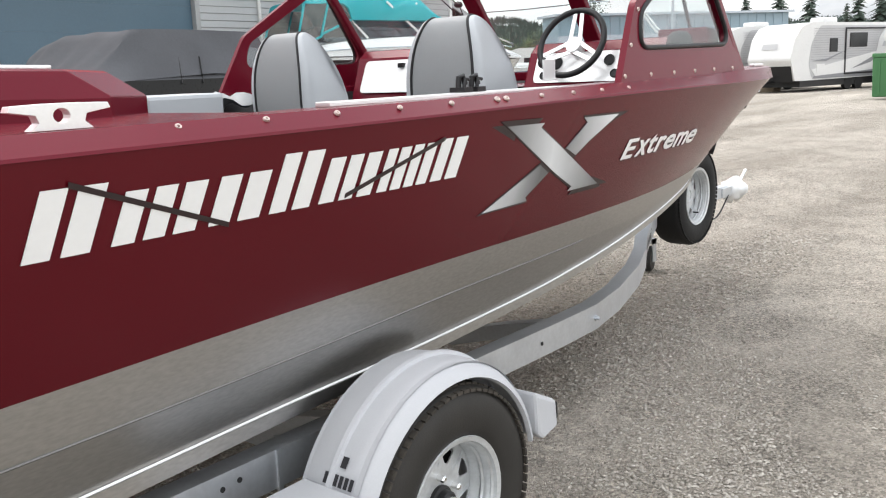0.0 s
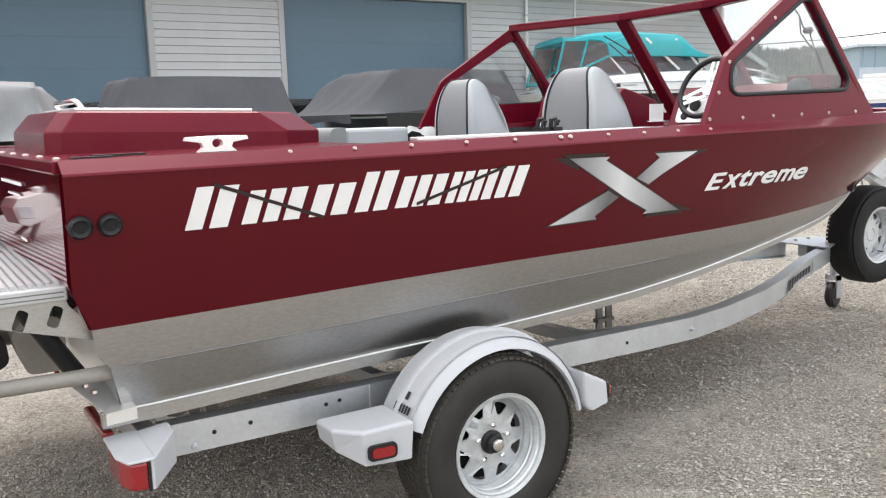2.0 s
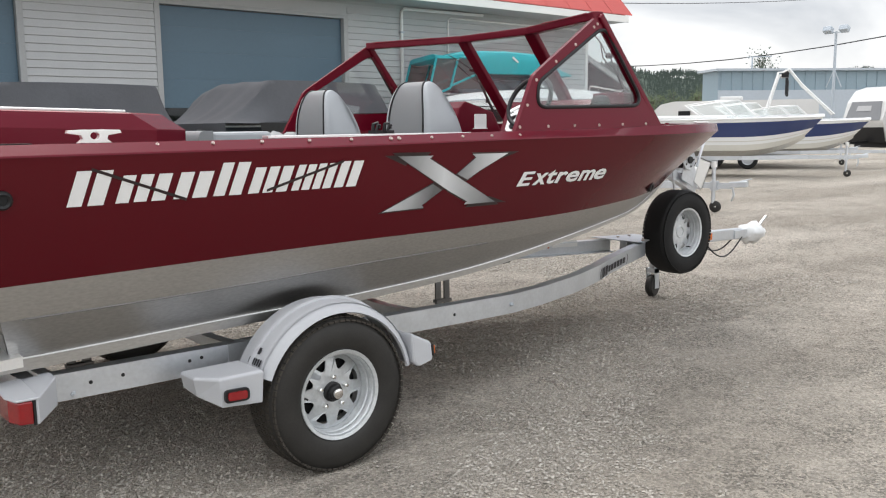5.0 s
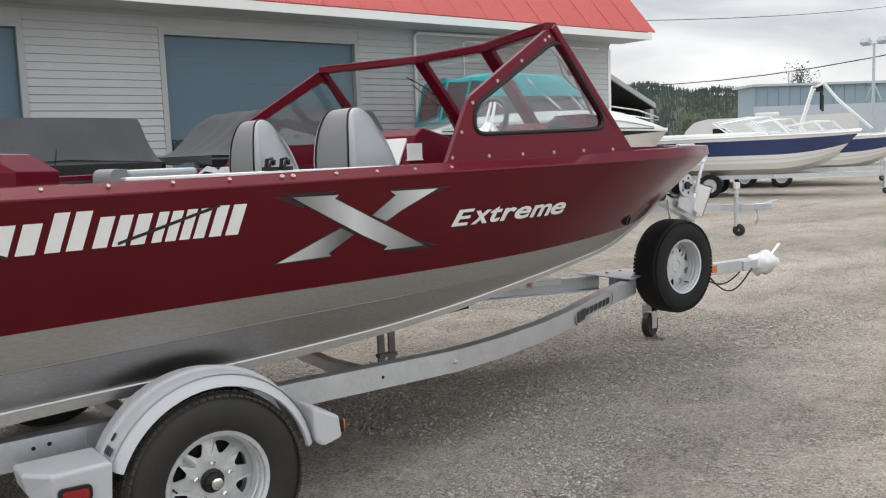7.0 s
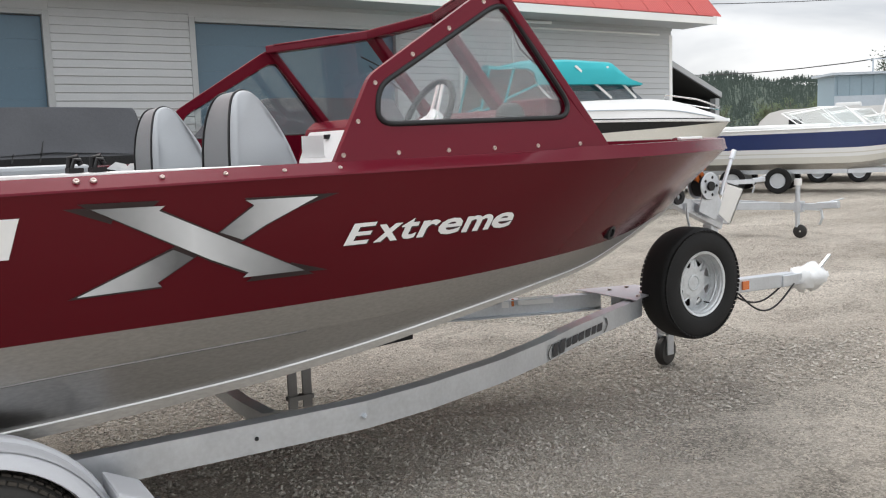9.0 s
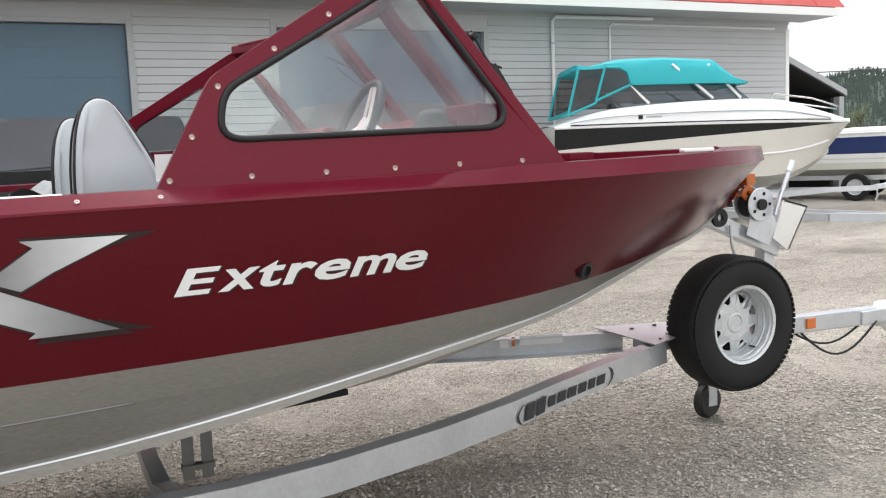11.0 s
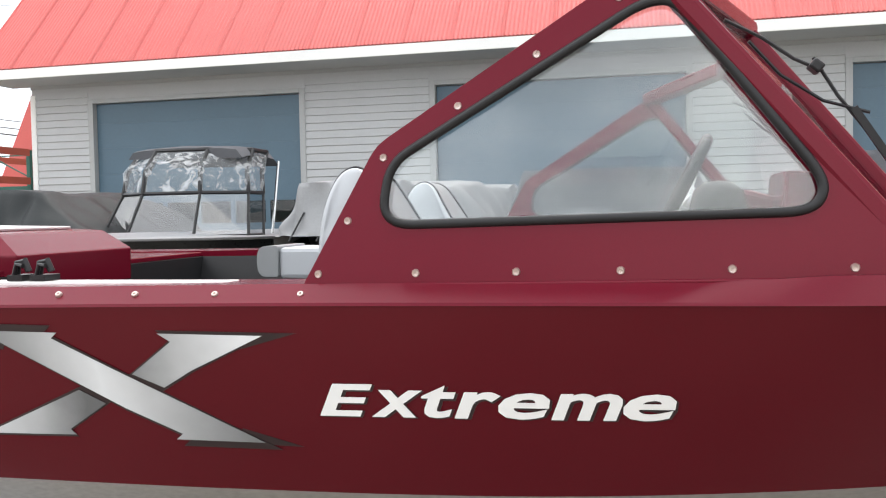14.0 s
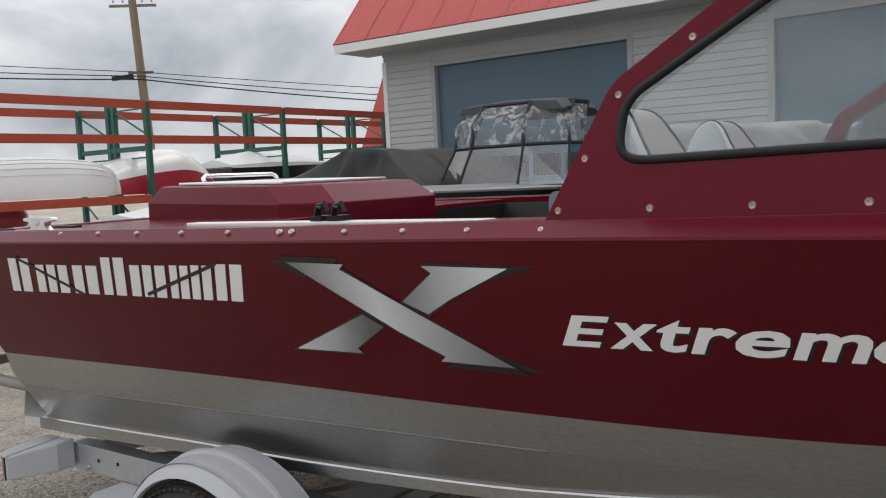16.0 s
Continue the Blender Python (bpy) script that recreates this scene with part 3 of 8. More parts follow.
# soffit, fascia and gutter line
eave = Shape().box(W_X0 - 0.55, W_X1 + 0.6, EAVE_Y + 0.02, WALL_Y + 0.1, 4.56, 4.60)
part("soffit", eave, SOFFIT, shop)
part("fascia", Shape().box(W_X0 - 0.57, W_X1 + 0.62, EAVE_Y - 0.03, EAVE_Y + 0.02, 4.55, 4.74), TRIM_WHITE, shop, "white fascia board")
part("frieze_board", Shape().box(W_X0 - 0.01, W_X1 + 0.01, WALL_Y - 0.03, WALL_Y - 0.004, 4.48, 4.56), TRIM_GREY, shop)

# roof sheets, corrugated, each a sheet of its own
SLOPE = math.atan2(1.68, 1.5)
sheet_w, waves = 0.915, 12
run = 9.3


def roof_sheet():
    sh, rows = Shape(), []
    for s in (0.0, run):
        row = []
        for i in range(waves * 4 + 1):
            x = sheet_w * 1.02 * i / (waves * 4)
            h = 0.016 * math.cos(2 * math.pi * i / 4)
            row.append((x, s * math.cos(SLOPE) - h * math.sin(SLOPE), s * math.sin(SLOPE) + h * math.cos(SLOPE)))
        rows.append(row)
    sh.sheet(rows)
    return sh


roof = part("roof", Shape().add([(W_X0 - 0.5, EAVE_Y + 0.02, EAVE_Z - 0.05), (W_X1 + 0.55, EAVE_Y + 0.02, EAVE_Z - 0.05),
                                 (W_X1 + 0.55, EAVE_Y + 0.02 + run * math.cos(SLOPE), EAVE_Z - 0.05 + run * math.sin(SLOPE)),
                                 (W_X0 - 0.5, EAVE_Y + 0.02 + run * math.cos(SLOPE), EAVE_Z - 0.05 + run * math.sin(SLOPE)),
                                 (W_X0 - 0.5, EAVE_Y + 2.1 * run * math.cos(SLOPE), EAVE_Z - 0.05), (W_X1 + 0.55, EAVE_Y + 2.1 * run * math.cos(SLOPE), EAVE_Z - 0.05)],
                                [(0, 1, 2, 3), (3, 2, 5, 4)]), ROOF_RED, shop, "red roof")
first = part("roof_sheet", roof_sheet(), ROOF_RED, roof, smooth=True)
k = 0
x = W_X0 - 0.55
while x < W_X1 + 0.2:
    ob = first if k == 0 else first.copy()
    if k:
        scene.collection.objects.link(ob)
    ob.location = (x, EAVE_Y - 0.03, EAVE_Z - 0.02 + 0.0015 * (k % 2))
    x += sheet_w
    k += 1
part("verge_board", Shape().bar((W_X0 - 0.56, EAVE_Y, EAVE_Z - 0.06), (W_X0 - 0.56, EAVE_Y + run * math.cos(SLOPE), EAVE_Z - 0.06 + run * math.sin(SLOPE)), 0.03, 0.14), ROOF_RED, shop)

dp = Shape().tube([(13.64, WALL_Y - 0.07, 0.05), (13.64, WALL_Y - 0.07, 4.40), (13.72, WALL_Y - 0.09, 4.48), (16.4, WALL_Y - 0.09, 4.50)], 0.038, 10)
pipe = part("downpipe", dp, TRIM_WHITE, shop, "pale downpipe on the workshop wall", smooth=50)
for z in (0.8, 2.4, 3.9):
    part("pipe_clip", Shape().box(13.58, 13.70, WALL_Y - 0.115, WALL_Y - 0.02, z - 0.02, z + 0.02), GREY_STEEL, pipe)

# lap siding between and over the doors, board by board
def siding_board(length):
    prof = [(0.0, 0.0), (-0.008, 0.0), (-0.027, 0.014), (-0.027, 0.02), (-0.004, COURSE), (0.0, COURSE)]
    n = len(prof)
    return Shape().add([(x, y, z) for x in (0, length) for y, z in prof], [(i, i + 1, n + i + 1, n + i) for i in range(n - 1)] + [tuple(range(n))[::-1], tuple(range(n, 2 * n))])


wall_front = next(c for c in shop.children if c.name.startswith("wall"))
for a, b in zip(edges[::2], edges[1::2]):
    a2, b2 = a + (0.09 if a > W_X0 else 0.1), b - (0.09 if b < W_X1 else 0.1)
    me = None
    for r in range(29):
        if me is None:
            ob = part("siding_board", siding_board(b2 - a2), SIDING, wall_front)
            me = ob.data
        else:
            ob = new("siding_board", me)
            ob.parent = wall_front
        ob.location = (a2, WALL_Y - 0.003, r * COURSE)
for sx in (W_X0, W_X1):
    part("corner_board", Shape().box(sx - 0.02 if sx < 0 else sx - 0.1, sx + 0.1 if sx < 0 else sx + 0.02, WALL_Y - 0.035, WALL_Y - 0.002, 0, 4.36), TRIM_WHITE, shop)
# the gable wall's boards
for r in range(29):
    ob = part("siding_board", siding_board(11.6), SIDING, wall_front) if r == 0 else new("siding_board", me2)
    me2 = ob.data
    ob.parent = wall_front
    ob.matrix_basis = pose(W_X0 - 0.003, WALL_Y + 11.8, r * COURSE, 0, 0, -90)
part("conduit", Shape().tube([(15.2, WALL_Y - 0.04, 0.3), (15.2, WALL_Y - 0.04, 4.3), (15.3, WALL_Y - 0.04, 4.36), (20.3, WALL_Y - 0.04, 4.36)], 0.025, 8), TRIM_WHITE, shop, smooth=40)


def sectional_door(a, b, n):
    """A blue sectional door in its frame, with one row of panes."""
    d = thing("door_%d" % n, ((a + b) / 2, WALL_Y + 0.1, 0), "slate-blue sectional workshop door with a row of small panes, shut", "door", "workshop doors", "structure")
    fr = Shape().box(a - 0.09, a + 0.03, WALL_Y - 0.04, WALL_Y + 0.16, 0, DOOR_TOP + 0.06).box(b - 0.03, b + 0.09, WALL_Y - 0.04, WALL_Y + 0.16, 0, DOOR_TOP + 0.06)
    fr.box(a + 0.03, b - 0.03, WALL_Y - 0.04, WALL_Y + 0.16, DOOR_TOP - 0.03, DOOR_TOP + 0.06)
    part("door_frame", fr, TRIM_GREY, d, "grey door frame", bevel=0.006)
    zs = [0.02, 0.58, 1.14, 1.50, 2.06, 2.62, 3.18, 3.7, DOOR_TOP - 0.04]
    for z0, z1 in zip(zs, zs[1:]):
        if z0 == 1.50:
            rail = Shape().box(a + 0.04, b - 0.04, WALL_Y + 0.09, WALL_Y + 0.14, z0, z0 + 0.05).box(a + 0.04, b - 0.04, WALL_Y + 0.09, WALL_Y + 0.14, z1 - 0.06, z1 - 0.002)
            w = (b - a - 0.08) / 6
            for i in range(7):
                xx = a + 0.04 + i * w
                rail.box(max(a + 0.04, xx - 0.05), min(b - 0.04, xx + 0.05), WALL_Y + 0.09, WALL_Y + 0.14, z0 + 0.05, z1 - 0.06)
            p = part("glazed_panel", rail, DOOR_BLUE, d)
            for i in range(6):
                xx = a + 0.04 + i * w
                part("pane", Shape().box(xx + 0.05, xx + w - 0.05, WALL_Y + 0.11, WALL_Y + 0.12, z0 + 0.05, z1 - 0.06), GLASS_TINT, p)
        else:
            part("door_panel", Shape().box(a + 0.04, b - 0.04, WALL_Y + 0.09, WALL_Y + 0.14, z0, z1 - 0.002), DOOR_BLUE, d)
    return d


for i, (a, b) in enumerate(DOORS):
    sectional_door(a, b, i + 1)
# Added near-black sheet behind the doors: the unlit inside seen through the panes.
part("back_wall_inside", Shape().box(W_X0 + 0.3, W_X1 - 0.3, WALL_Y + 3, WALL_Y + 3.05, 0.03, 4.4), DARK, shop)

# open lean-to at the building's end
LX = 23.85
lean = thing("lean_to_shed", (23, 20, 0), "open-fronted lean-to shed with a dark interior and sloping roof", "shed", kind="structure")
sh = Shape()
sh.add([(W_X1 + 0.02, 17.2, 3.95), (LX, 17.2, 2.7), (LX, 27, 2.7), (W_X1 + 0.02, 27, 3.95), (W_X1 + 0.02, 17.2, 4.12), (LX, 17.2, 2.86), (LX, 27, 2.86), (W_X1 + 0.02, 27, 4.12)],
       [(0, 1, 2, 3), (4, 7, 6, 5), (0, 4, 5, 1), (1, 5, 6, 2), (2, 6, 7, 3), (0, 3, 7, 4)])
part("roof", sh, TRIM_GREY, lean)
# Added sheet under the roof, coloured near black in place of deep shade.
part("lining", Shape().add([(W_X1 + 0.03, 17.24, 3.94), (LX - 0.02, 17.24, 2.69), (LX - 0.02, 26.9, 2.69), (W_X1 + 0.03, 26.9, 3.94), (W_X1 + 0.03, 17.24, 3.92), (LX - 0.02, 17.24, 2.67), (LX - 0.02, 26.9, 2.67), (W_X1 + 0.03, 26.9, 3.92)],
                           [(0, 1, 2, 3), (4, 7, 6, 5), (0, 4, 5, 1), (1, 5, 6, 2), (2, 6, 7, 3), (0, 3, 7, 4)]), WOOD_DARK, lean, "near-black sheet under the roof, standing in for shade")
part("back_wall", Shape().plate([(W_X1 + 0.02, 0), (LX, 0), (LX, 2.7), (W_X1 + 0.02, 3.94)], [], 0.15, lambda u, v, d: (u, 23.0 + d, v)), WOOD_DARK, lean)
part("side_wall", Shape().box(LX - 0.2, LX, 17.6, 23.0, 0, 2.66), WOOD_DARK, lean)
part("inner_wall", Shape().box(W_X1 + 0.02, W_X1 + 0.06, 17.6, 23.0, 0, 3.9), WOOD_DARK, lean)
part("post", Shape().box(LX - 0.24, LX - 0.06, 17.25, 17.45, 0, 2.68), TRIM_GREY, lean)

# ---- the jet boat ----
YC = 3.10
boat = thing("jet_boat", (3.4, YC, 0.45), "dark red and bare aluminium jet boat resting on a trailer", "boat")
GUN_Y = [(0.5, 1.795), (1.0, 1.808), (1.6, 1.824), (2.5, 1.83), (4.2, 1.832), (4.6, 1.85), (4.9, 1.895), (5.15, 1.966), (5.4, 2.072), (5.6, 2.182), (5.78, 2.313), (6.0, 2.513), (6.25, 2.768), (6.54, 3.07)]
GUN_Z = [(0.5, 1.45), (2.0, 1.455), (3.2, 1.468), (4.4, 1.475), (5.2, 1.482), (5.8, 1.485), (6.54, 1.49)]
CHINE_Z = [(0.7, 0.676), (1.17, 0.688), (1.65, 0.702), (2.25, 0.718), (2.95, 0.756), (3.3, 0.793), (3.8, 0.860), (4.25, 0.917), (4.7, 0.969), (5.0, 1.025), (5.41, 1.095), (5.76, 1.13), (6.32, 1.21)]
RED_Z = [(0.6, 0.98), (1.65, 0.998), (2.2, 1.006), (2.9, 1.010), (3.7, 1.023), (4.25, 1.046), (4.7, 1.071), (5.2, 1.101), (5.8, 1.137), (6.34, 1.225)]
CREASE_Z = [(0.7, 0.852), (1.2, 0.856), (1.7, 0.866), (2.3, 0.888), (3.0, 0.905), (3.5, 0.918), (4.3, 0.94)]
KEEL_Z = [(0.7, 0.45), (3.0, 0.47), (4.2, 0.55), (4.9, 0.68), (5.5, 0.86), (6.0, 1.05), (6.32, 1.21)]


def tuck(x):
    """How far the lower side plating is tucked in under the knuckle; it fades out towards the bow."""
    return 0.075 * max(0.0, min(1.0, (4.5 - x) / 1.4))


def chine_y(x):
    return min(YC, 1.99 + tuck(x) + 0.05 * max(0.0, x - 2.8) ** 2.5 - 0.014 * max(0.0, 1.6 - x))


def gun_pt(s):
    x = 0.55 + s * 5.99
    return Vector((x, curve_at(GUN_Y, x), curve_at(GUN_Z, x)))


def chine_pt(s):
    x = 0.73 + s * 5.59
    return Vector((x, chine_y(x), curve_at(CHINE_Z, x)))


AFT = [(0.0, 0.55), (0.45, 0.562), (0.58, 0.605), (0.62, 0.618), (0.72, 0.626), (0.78, 0.665)]


def side_pt(s, v, aft=None, out=0.0):
    p = gun_pt(s).lerp(chine_pt(s), v)
    p.y -= tuck(p.x) * (v - v * v)
    if aft is not None:
        p.x += (aft - (0.55 + 0.18 * v)) * (1 - s) ** 14
    p.y -= out
    return p


def level(s, table):
    """How far down the side the height in the table lies."""
    lo, hi = 0.0, 1.0
    for _ in range(24):
        m = (lo + hi) / 2
        p = side_pt(s, m)
        if p.z > curve_at(table, p.x):
            lo = m
        else:
            hi = m
    return min((lo + hi) / 2, 0.985)


def port(p):
    return Vector((p[0], 2 * YC - p[1], p[2]))


STN = [i / 56 for i in range(57)]


def both_sides(rows):
    """A sheet on the starboard side and its mirror image to port."""
    sh = Shape()
    sh.sheet(rows)
    sh.sheet([[port(p) for p in r] for r in rows])
    return sh


def strip(v0, v1, n, aft, out):
    rows = []
    for i in range(n):
        row = []
        for s in STN:
            v = v0(s) + (v1(s) - v0(s)) * i / (n - 1)
            row.append(side_pt(s, v, aft(v), out(s, v) if callable(out) else out))
        rows.append(row)
    return rows


red_v = [level(s, RED_Z) for s in STN]
crease_v = [max(level(s, CREASE_Z), red_v[i] + 0.005) if s < 0.62 else max(red_v[i] + 0.004, 0.975) for i, s in enumerate(STN)]
rv, cv = dict(zip(STN, red_v)), dict(zip(STN, crease_v))
aft_curve = lambda v: lerp(AFT, v)
knuckle = lambda s: 0.020 * max(0.0, 1 - s / 0.62)
part("hull_topside", both_sides(strip(lambda s: 0.0, lambda s: rv[s], 9, aft_curve, 0.006)), RED, boat, "glossy dark red painted topsides", smooth=50)
part("hull_upper_plate", both_sides(strip(lambda s: rv[s], lambda s: cv[s], 4, aft_curve, lambda s, v: 0.004 + knuckle(s) * (v - rv[s]) / max(1e-4, cv[s] - rv[s]))), ALU, boat, "bare aluminium side plate", smooth=50)
part("hull_lower_plate", both_sides(strip(lambda s: cv[s] - 0.004, lambda s: 1.0, 4, lambda v: 0.662 + 0.045 * max(0.0, v - 0.78) / 0.22, lambda s, v: 0.002 + knuckle(s) * max(0.0, (1 - v) / max(1e-4, 1 - cv[s])))), ALU, boat, "bare aluminium side plate", smooth=50)

for mir in (False, True):
    seam = Shape()
    line = [side_pt(s, cv[s] + 0.003, 0.735, 0.004 + knuckle(s)) for s in STN if s < 0.44]
    seam.tube([port(p) for p in line] if mir else line, 0.0035, 6)
    part("lap_seam", seam, SEAM, boat, "dark lap seam in the side plating", smooth=True)

# chine rail: a flat bar that tapers towards the bow, and a bright weld over it
rail, weld = Shape(), Shape()
for mir in (False, True):
    rings, wr = [], []
    for s in STN:
        p = chine_pt(s)
        if s == 0:
            p = p + Vector((-0.09, 0, 0))
        h = 0.042 - 0.030 * min(1, s / 0.7)
        w = 0.016 if s < 0.95 else 0.006
        q = [p + Vector(d) for d in ((0, 0.02, 0.004), (0, -w, 0.004), (0, -w, -h), (0, 0.02, -h))]
        c = p + Vector((0, -w * 0.5, 0.005))
        t = 0.0045
        e = [c + Vector(d) for d in ((0, t, 0), (0, 0, t), (0, -t, 0), (0, 0, -t))]
        rings.append([port(a) for a in q] if mir else q)
        wr.append([port(a) for a in e] if mir else e)
    rail.rings(rings)
    weld.rings(wr)
part("chine_rail", rail, ALU, boat, "bare aluminium chine rail")
part("weld_bead", weld, ALU_BRIGHT, boat, "bright weld bead along the chine")

# V bottom
rows = []
for s in STN:
    c = chine_pt(s)
    kx = c.x
    kz = min(curve_at(KEEL_Z, kx), c.z)
    rows.append([c + Vector((0, 0.0, -0.02 * (1 - s))), Vector((kx, c.y + (YC - c.y) * 0.5, kz + (c.z - kz) * 0.46)), Vector((kx, YC, kz))])
part("hull_bottom", both_sides(rows), ALU, boat, "bare aluminium V bottom", smooth=50)

# gunwale cap: sloped band, flat top and inner lip
cap_rows = [[], [], [], [], []]
for i, s in enumerate(STN):
    g = gun_pt(s)
    d = gun_pt(min(1, s + 0.004)) - gun_pt(max(0, s - 0.004))
    nrm = Vector((-d.y, d.x, 0)).normalized()
    f = min(1, max(0, (g.x - 4.13) / 0.17))
    slope = 0.042 * (1 - f) + 0.006 * f
    up = 0.04 + 0.012 * f
    inner = 0.20 if g.x > 1.7 else 0.20
    def inset(dist, dz):
        q = g + nrm * dist
        return Vector((min(q.x, 6.50), min(q.y, YC), g.z + dz))
    cap_rows[0].append(g + Vector((0, -0.009, -0.004)))
    cap_rows[1].append(inset(-0.007 * (1 - s ** 8), 0.003))
    cap_rows[2].append(inset(slope, up))
    cap_rows[3].append(inset(slope + inner, up - 0.003))
    cap_rows[4].append(inset(slope + inner, up - 0.07))
part("gunwale", both_sides(cap_rows), RED_SATIN, boat, "dark red folded gunwale", smooth=35)

# transom, aft decks and cockpit lining
tr = Shape()
tr.add([(0.548, 1.826, 1.456), (0.46, 2 * YC - 1.832, 1.456), (0.556, 1.914, 1.13), (0.47, 2 * YC - 1.916, 1.13), (0.612, 1.962, 0.975), (0.52, 2 * YC - 1.964, 0.975),
        (0.66, 1.85, 1.455), (0.66, 2 * YC - 1.85, 1.455), (0.66, 1.975, 0.975), (0.66, 2 * YC - 1.975, 0.975)],
       [(0, 1, 3, 2), (2, 3, 5, 4), (6, 8, 9, 7), (0, 6, 7, 1), (4, 5, 9, 8), (0, 2, 4, 8, 6), (1, 7, 9, 5, 3)])
part("transom", tr, RED_GLOSS, boat, "glossy red transom")
lower = Shape()
lower.add([(0.63, 1.96, 0.975), (0.63, 4.24, 0.975), (0.665, 1.99, 0.85), (0.665, 4.21, 0.85), (0.705, 2.065, 0.68), (0.705, 4.135, 0.68), (0.705, YC, 0.46)], [(0, 1, 3, 2), (2, 3, 5, 4), (4, 5, 6)])
part("lower_transom", lower, ALU_BRIGHT, boat, "bare aluminium lower transom")
part("aft_deck", Shape().box(0.56, 1.72, 2.06, 4.14, 1.462, 1.484), RED_SATIN, boat, "red aft deck", bevel=0.004)
part("transom_cap", Shape().bar((0.57, 1.84, 1.470), (0.49, 4.36, 1.470), 0.07, 0.04), RED_SATIN, boat, "red folded transom cap", bevel=0.006)
on_transom = lambda u, v, d: (0.5425 - 0.088 * (u - 1.83) / 2.54 + (1.456 - v) * 0.026 - d, u, v)
for u0, u1, v0, v1 in ((2.42, 2.85, 1.39, 1.402), (2.48, 2.72, 1.352, 1.36), (3.75, 3.92, 1.385, 1.398), (2.45, 2.56, 1.20, 1.208)):
    part("transom_print", Shape().plate([(u0, v0), (u1, v0), (u1, v1), (u0, v1)], [], 0.001, on_transom), DECAL, boat, "small white printed bars")
# A black rounded plate on the transom, crossed by five raised bars.
grille = part("transom_grid", Shape().plate(rounded([(3.2, 1.27), (3.5, 1.27), (3.5, 1.41), (3.2, 1.41)], 0.02, 3), [], 0.008, on_transom), BLACK, boat, "black plate with five raised bars")
for k in range(5):
    part("grid_bar", Shape().plate([(3.22, 1.285 + k * 0.024), (3.48, 1.285 + k * 0.024), (3.48, 1.295 + k * 0.024), (3.22, 1.295 + k * 0.024)], [], 0.014, on_transom), BLACK, grille)
for j in range(10):
    part("rivet", Shape().lathe([(0.0, 0.006), (0.008, 0.004), (0.011, 0)], 8, Matrix.Translation((0.565 - j * 0.0085, 1.95 + j * 0.25, 1.491))), SCREW, boat)
lin_rows = [[], []]
for s in STN:
    g = gun_pt(s)
    y = min(YC, g.y + 0.27)
    zf = 0.98 if g.x < 3.6 else 0.98 + 0.24 * min(1, (g.x - 3.6) / 1.4)
    lin_rows[0].append((min(g.x, 6.1), y, g.z + 0.01))
    lin_rows[1].append((min(g.x, 5.8), min(YC, max(y, chine_pt(s).y + 0.12) + 0.05), zf))
part("cockpit_lining", both_sides(lin_rows), BLACK, boat, "black cockpit lining")
part("cockpit_floor", Shape().box(1.7, 3.7, 2.17, 4.03, 0.95, 0.98).add([(3.7, 2.2, 0.98), (3.7, 4.0, 0.98), (5.0, 3.75, 1.22), (5.0, 2.45, 1.22), (5.8, YC - 0.1, 1.26), (5.8, YC + 0.1, 1.26)], [(0, 3, 2, 1), (3, 4, 5, 2)]), CARPET, boat)
part("engine_bay_front", Shape().box(1.70, 1.74, 2.06, 4.14, 0.98, 1.462), BLACK, boat)
part("bow_deck", Shape().add([(5.75, 2.62, 1.50), (5.75, 3.58, 1.50), (6.46, 3.10, 1.515), (5.75, 2.62, 1.47), (5.75, 3.58, 1.47), (6.46, 3.10, 1.48)], [(0, 1, 2), (3, 5, 4), (0, 3, 4, 1), (1, 4, 5, 2), (2, 5, 3, 0)]), RED_SATIN, boat, "red bow deck plate")

fore_rows = [[], [], []]
for i, s in enumerate(STN):
    p = cap_rows[4][i]
    if p.x > 4.42:
        q = Vector((p.x, p.y - 0.012, p.z + 0.012))
        fore_rows[0].append(q)
        fore_rows[1].append(Vector((q.x, YC, q.z + 0.004)))
        fore_rows[2].append(port(q))
part("bow_cover_plate", Shape().sheet(fore_rows), RED_SATIN, boat, "red plate closing the bow cockpit", smooth=40)

part("bow_step", Shape().box(5.54, 5.70, 3.44, 3.60, 1.50, 1.545), RED_SATIN, boat, "small red step in the bow", bevel=0.008)

# gunwale rivets and the twin bolts
GX = [0.575, 0.80, 1.02, 1.24, 1.47, 1.69, 1.92, 2.14, 2.362, 2.41, 2.61, 2.81, 3.01, 3.215]


def screw(parent, at, axis, r=0.0095, name="screw"):
    m = Matrix.Translation(at) @ Vector(axis).to_track_quat("Z", "Y").to_matrix().to_4x4()
    return part(name, Shape().lathe([(0.0, 0.001), (r * 0.35, 0.0012), (r * 0.42, 0.004), (r * 0.8, 0.0045), (r, 0.001), (r, -0.002)], 10, m), SCREW, parent, smooth=50)


for gx in GX:
    screw(boat, (gx, 1.846, 1.479 + 0.003 * (gx - 0.5)), (0, -0.7, 0.7), 0.0082 if gx not in (2.362, 2.41) else 0.0105, "rivet")

# white wordmark as plain slanted blocks, the large X and the model word
def hull_y(x, z):
    """The starboard side's y at a length and a height."""
    s = (x - 0.6) / 5.9
    for _ in range(8):
        g, c = gun_pt(s), chine_pt(s)
        v = (g.z - z) / (g.z - c.z)
        s += (x - (g.x + (c.x - g.x) * v)) / 5.8
    return g.y + (c.y - g.y) * v - tuck(x) * (v - v * v)


def on_side(u, v, d):
    return (u, hull_y(u, v) - 0.0075 - d, v)


def slant(x0, x1, z0, z1, lean=0.28):
    h = z1 - z0
    return [(x0, z0), (x1, z0), (x1 + h * lean, z1), (x0 + h * lean, z1)]


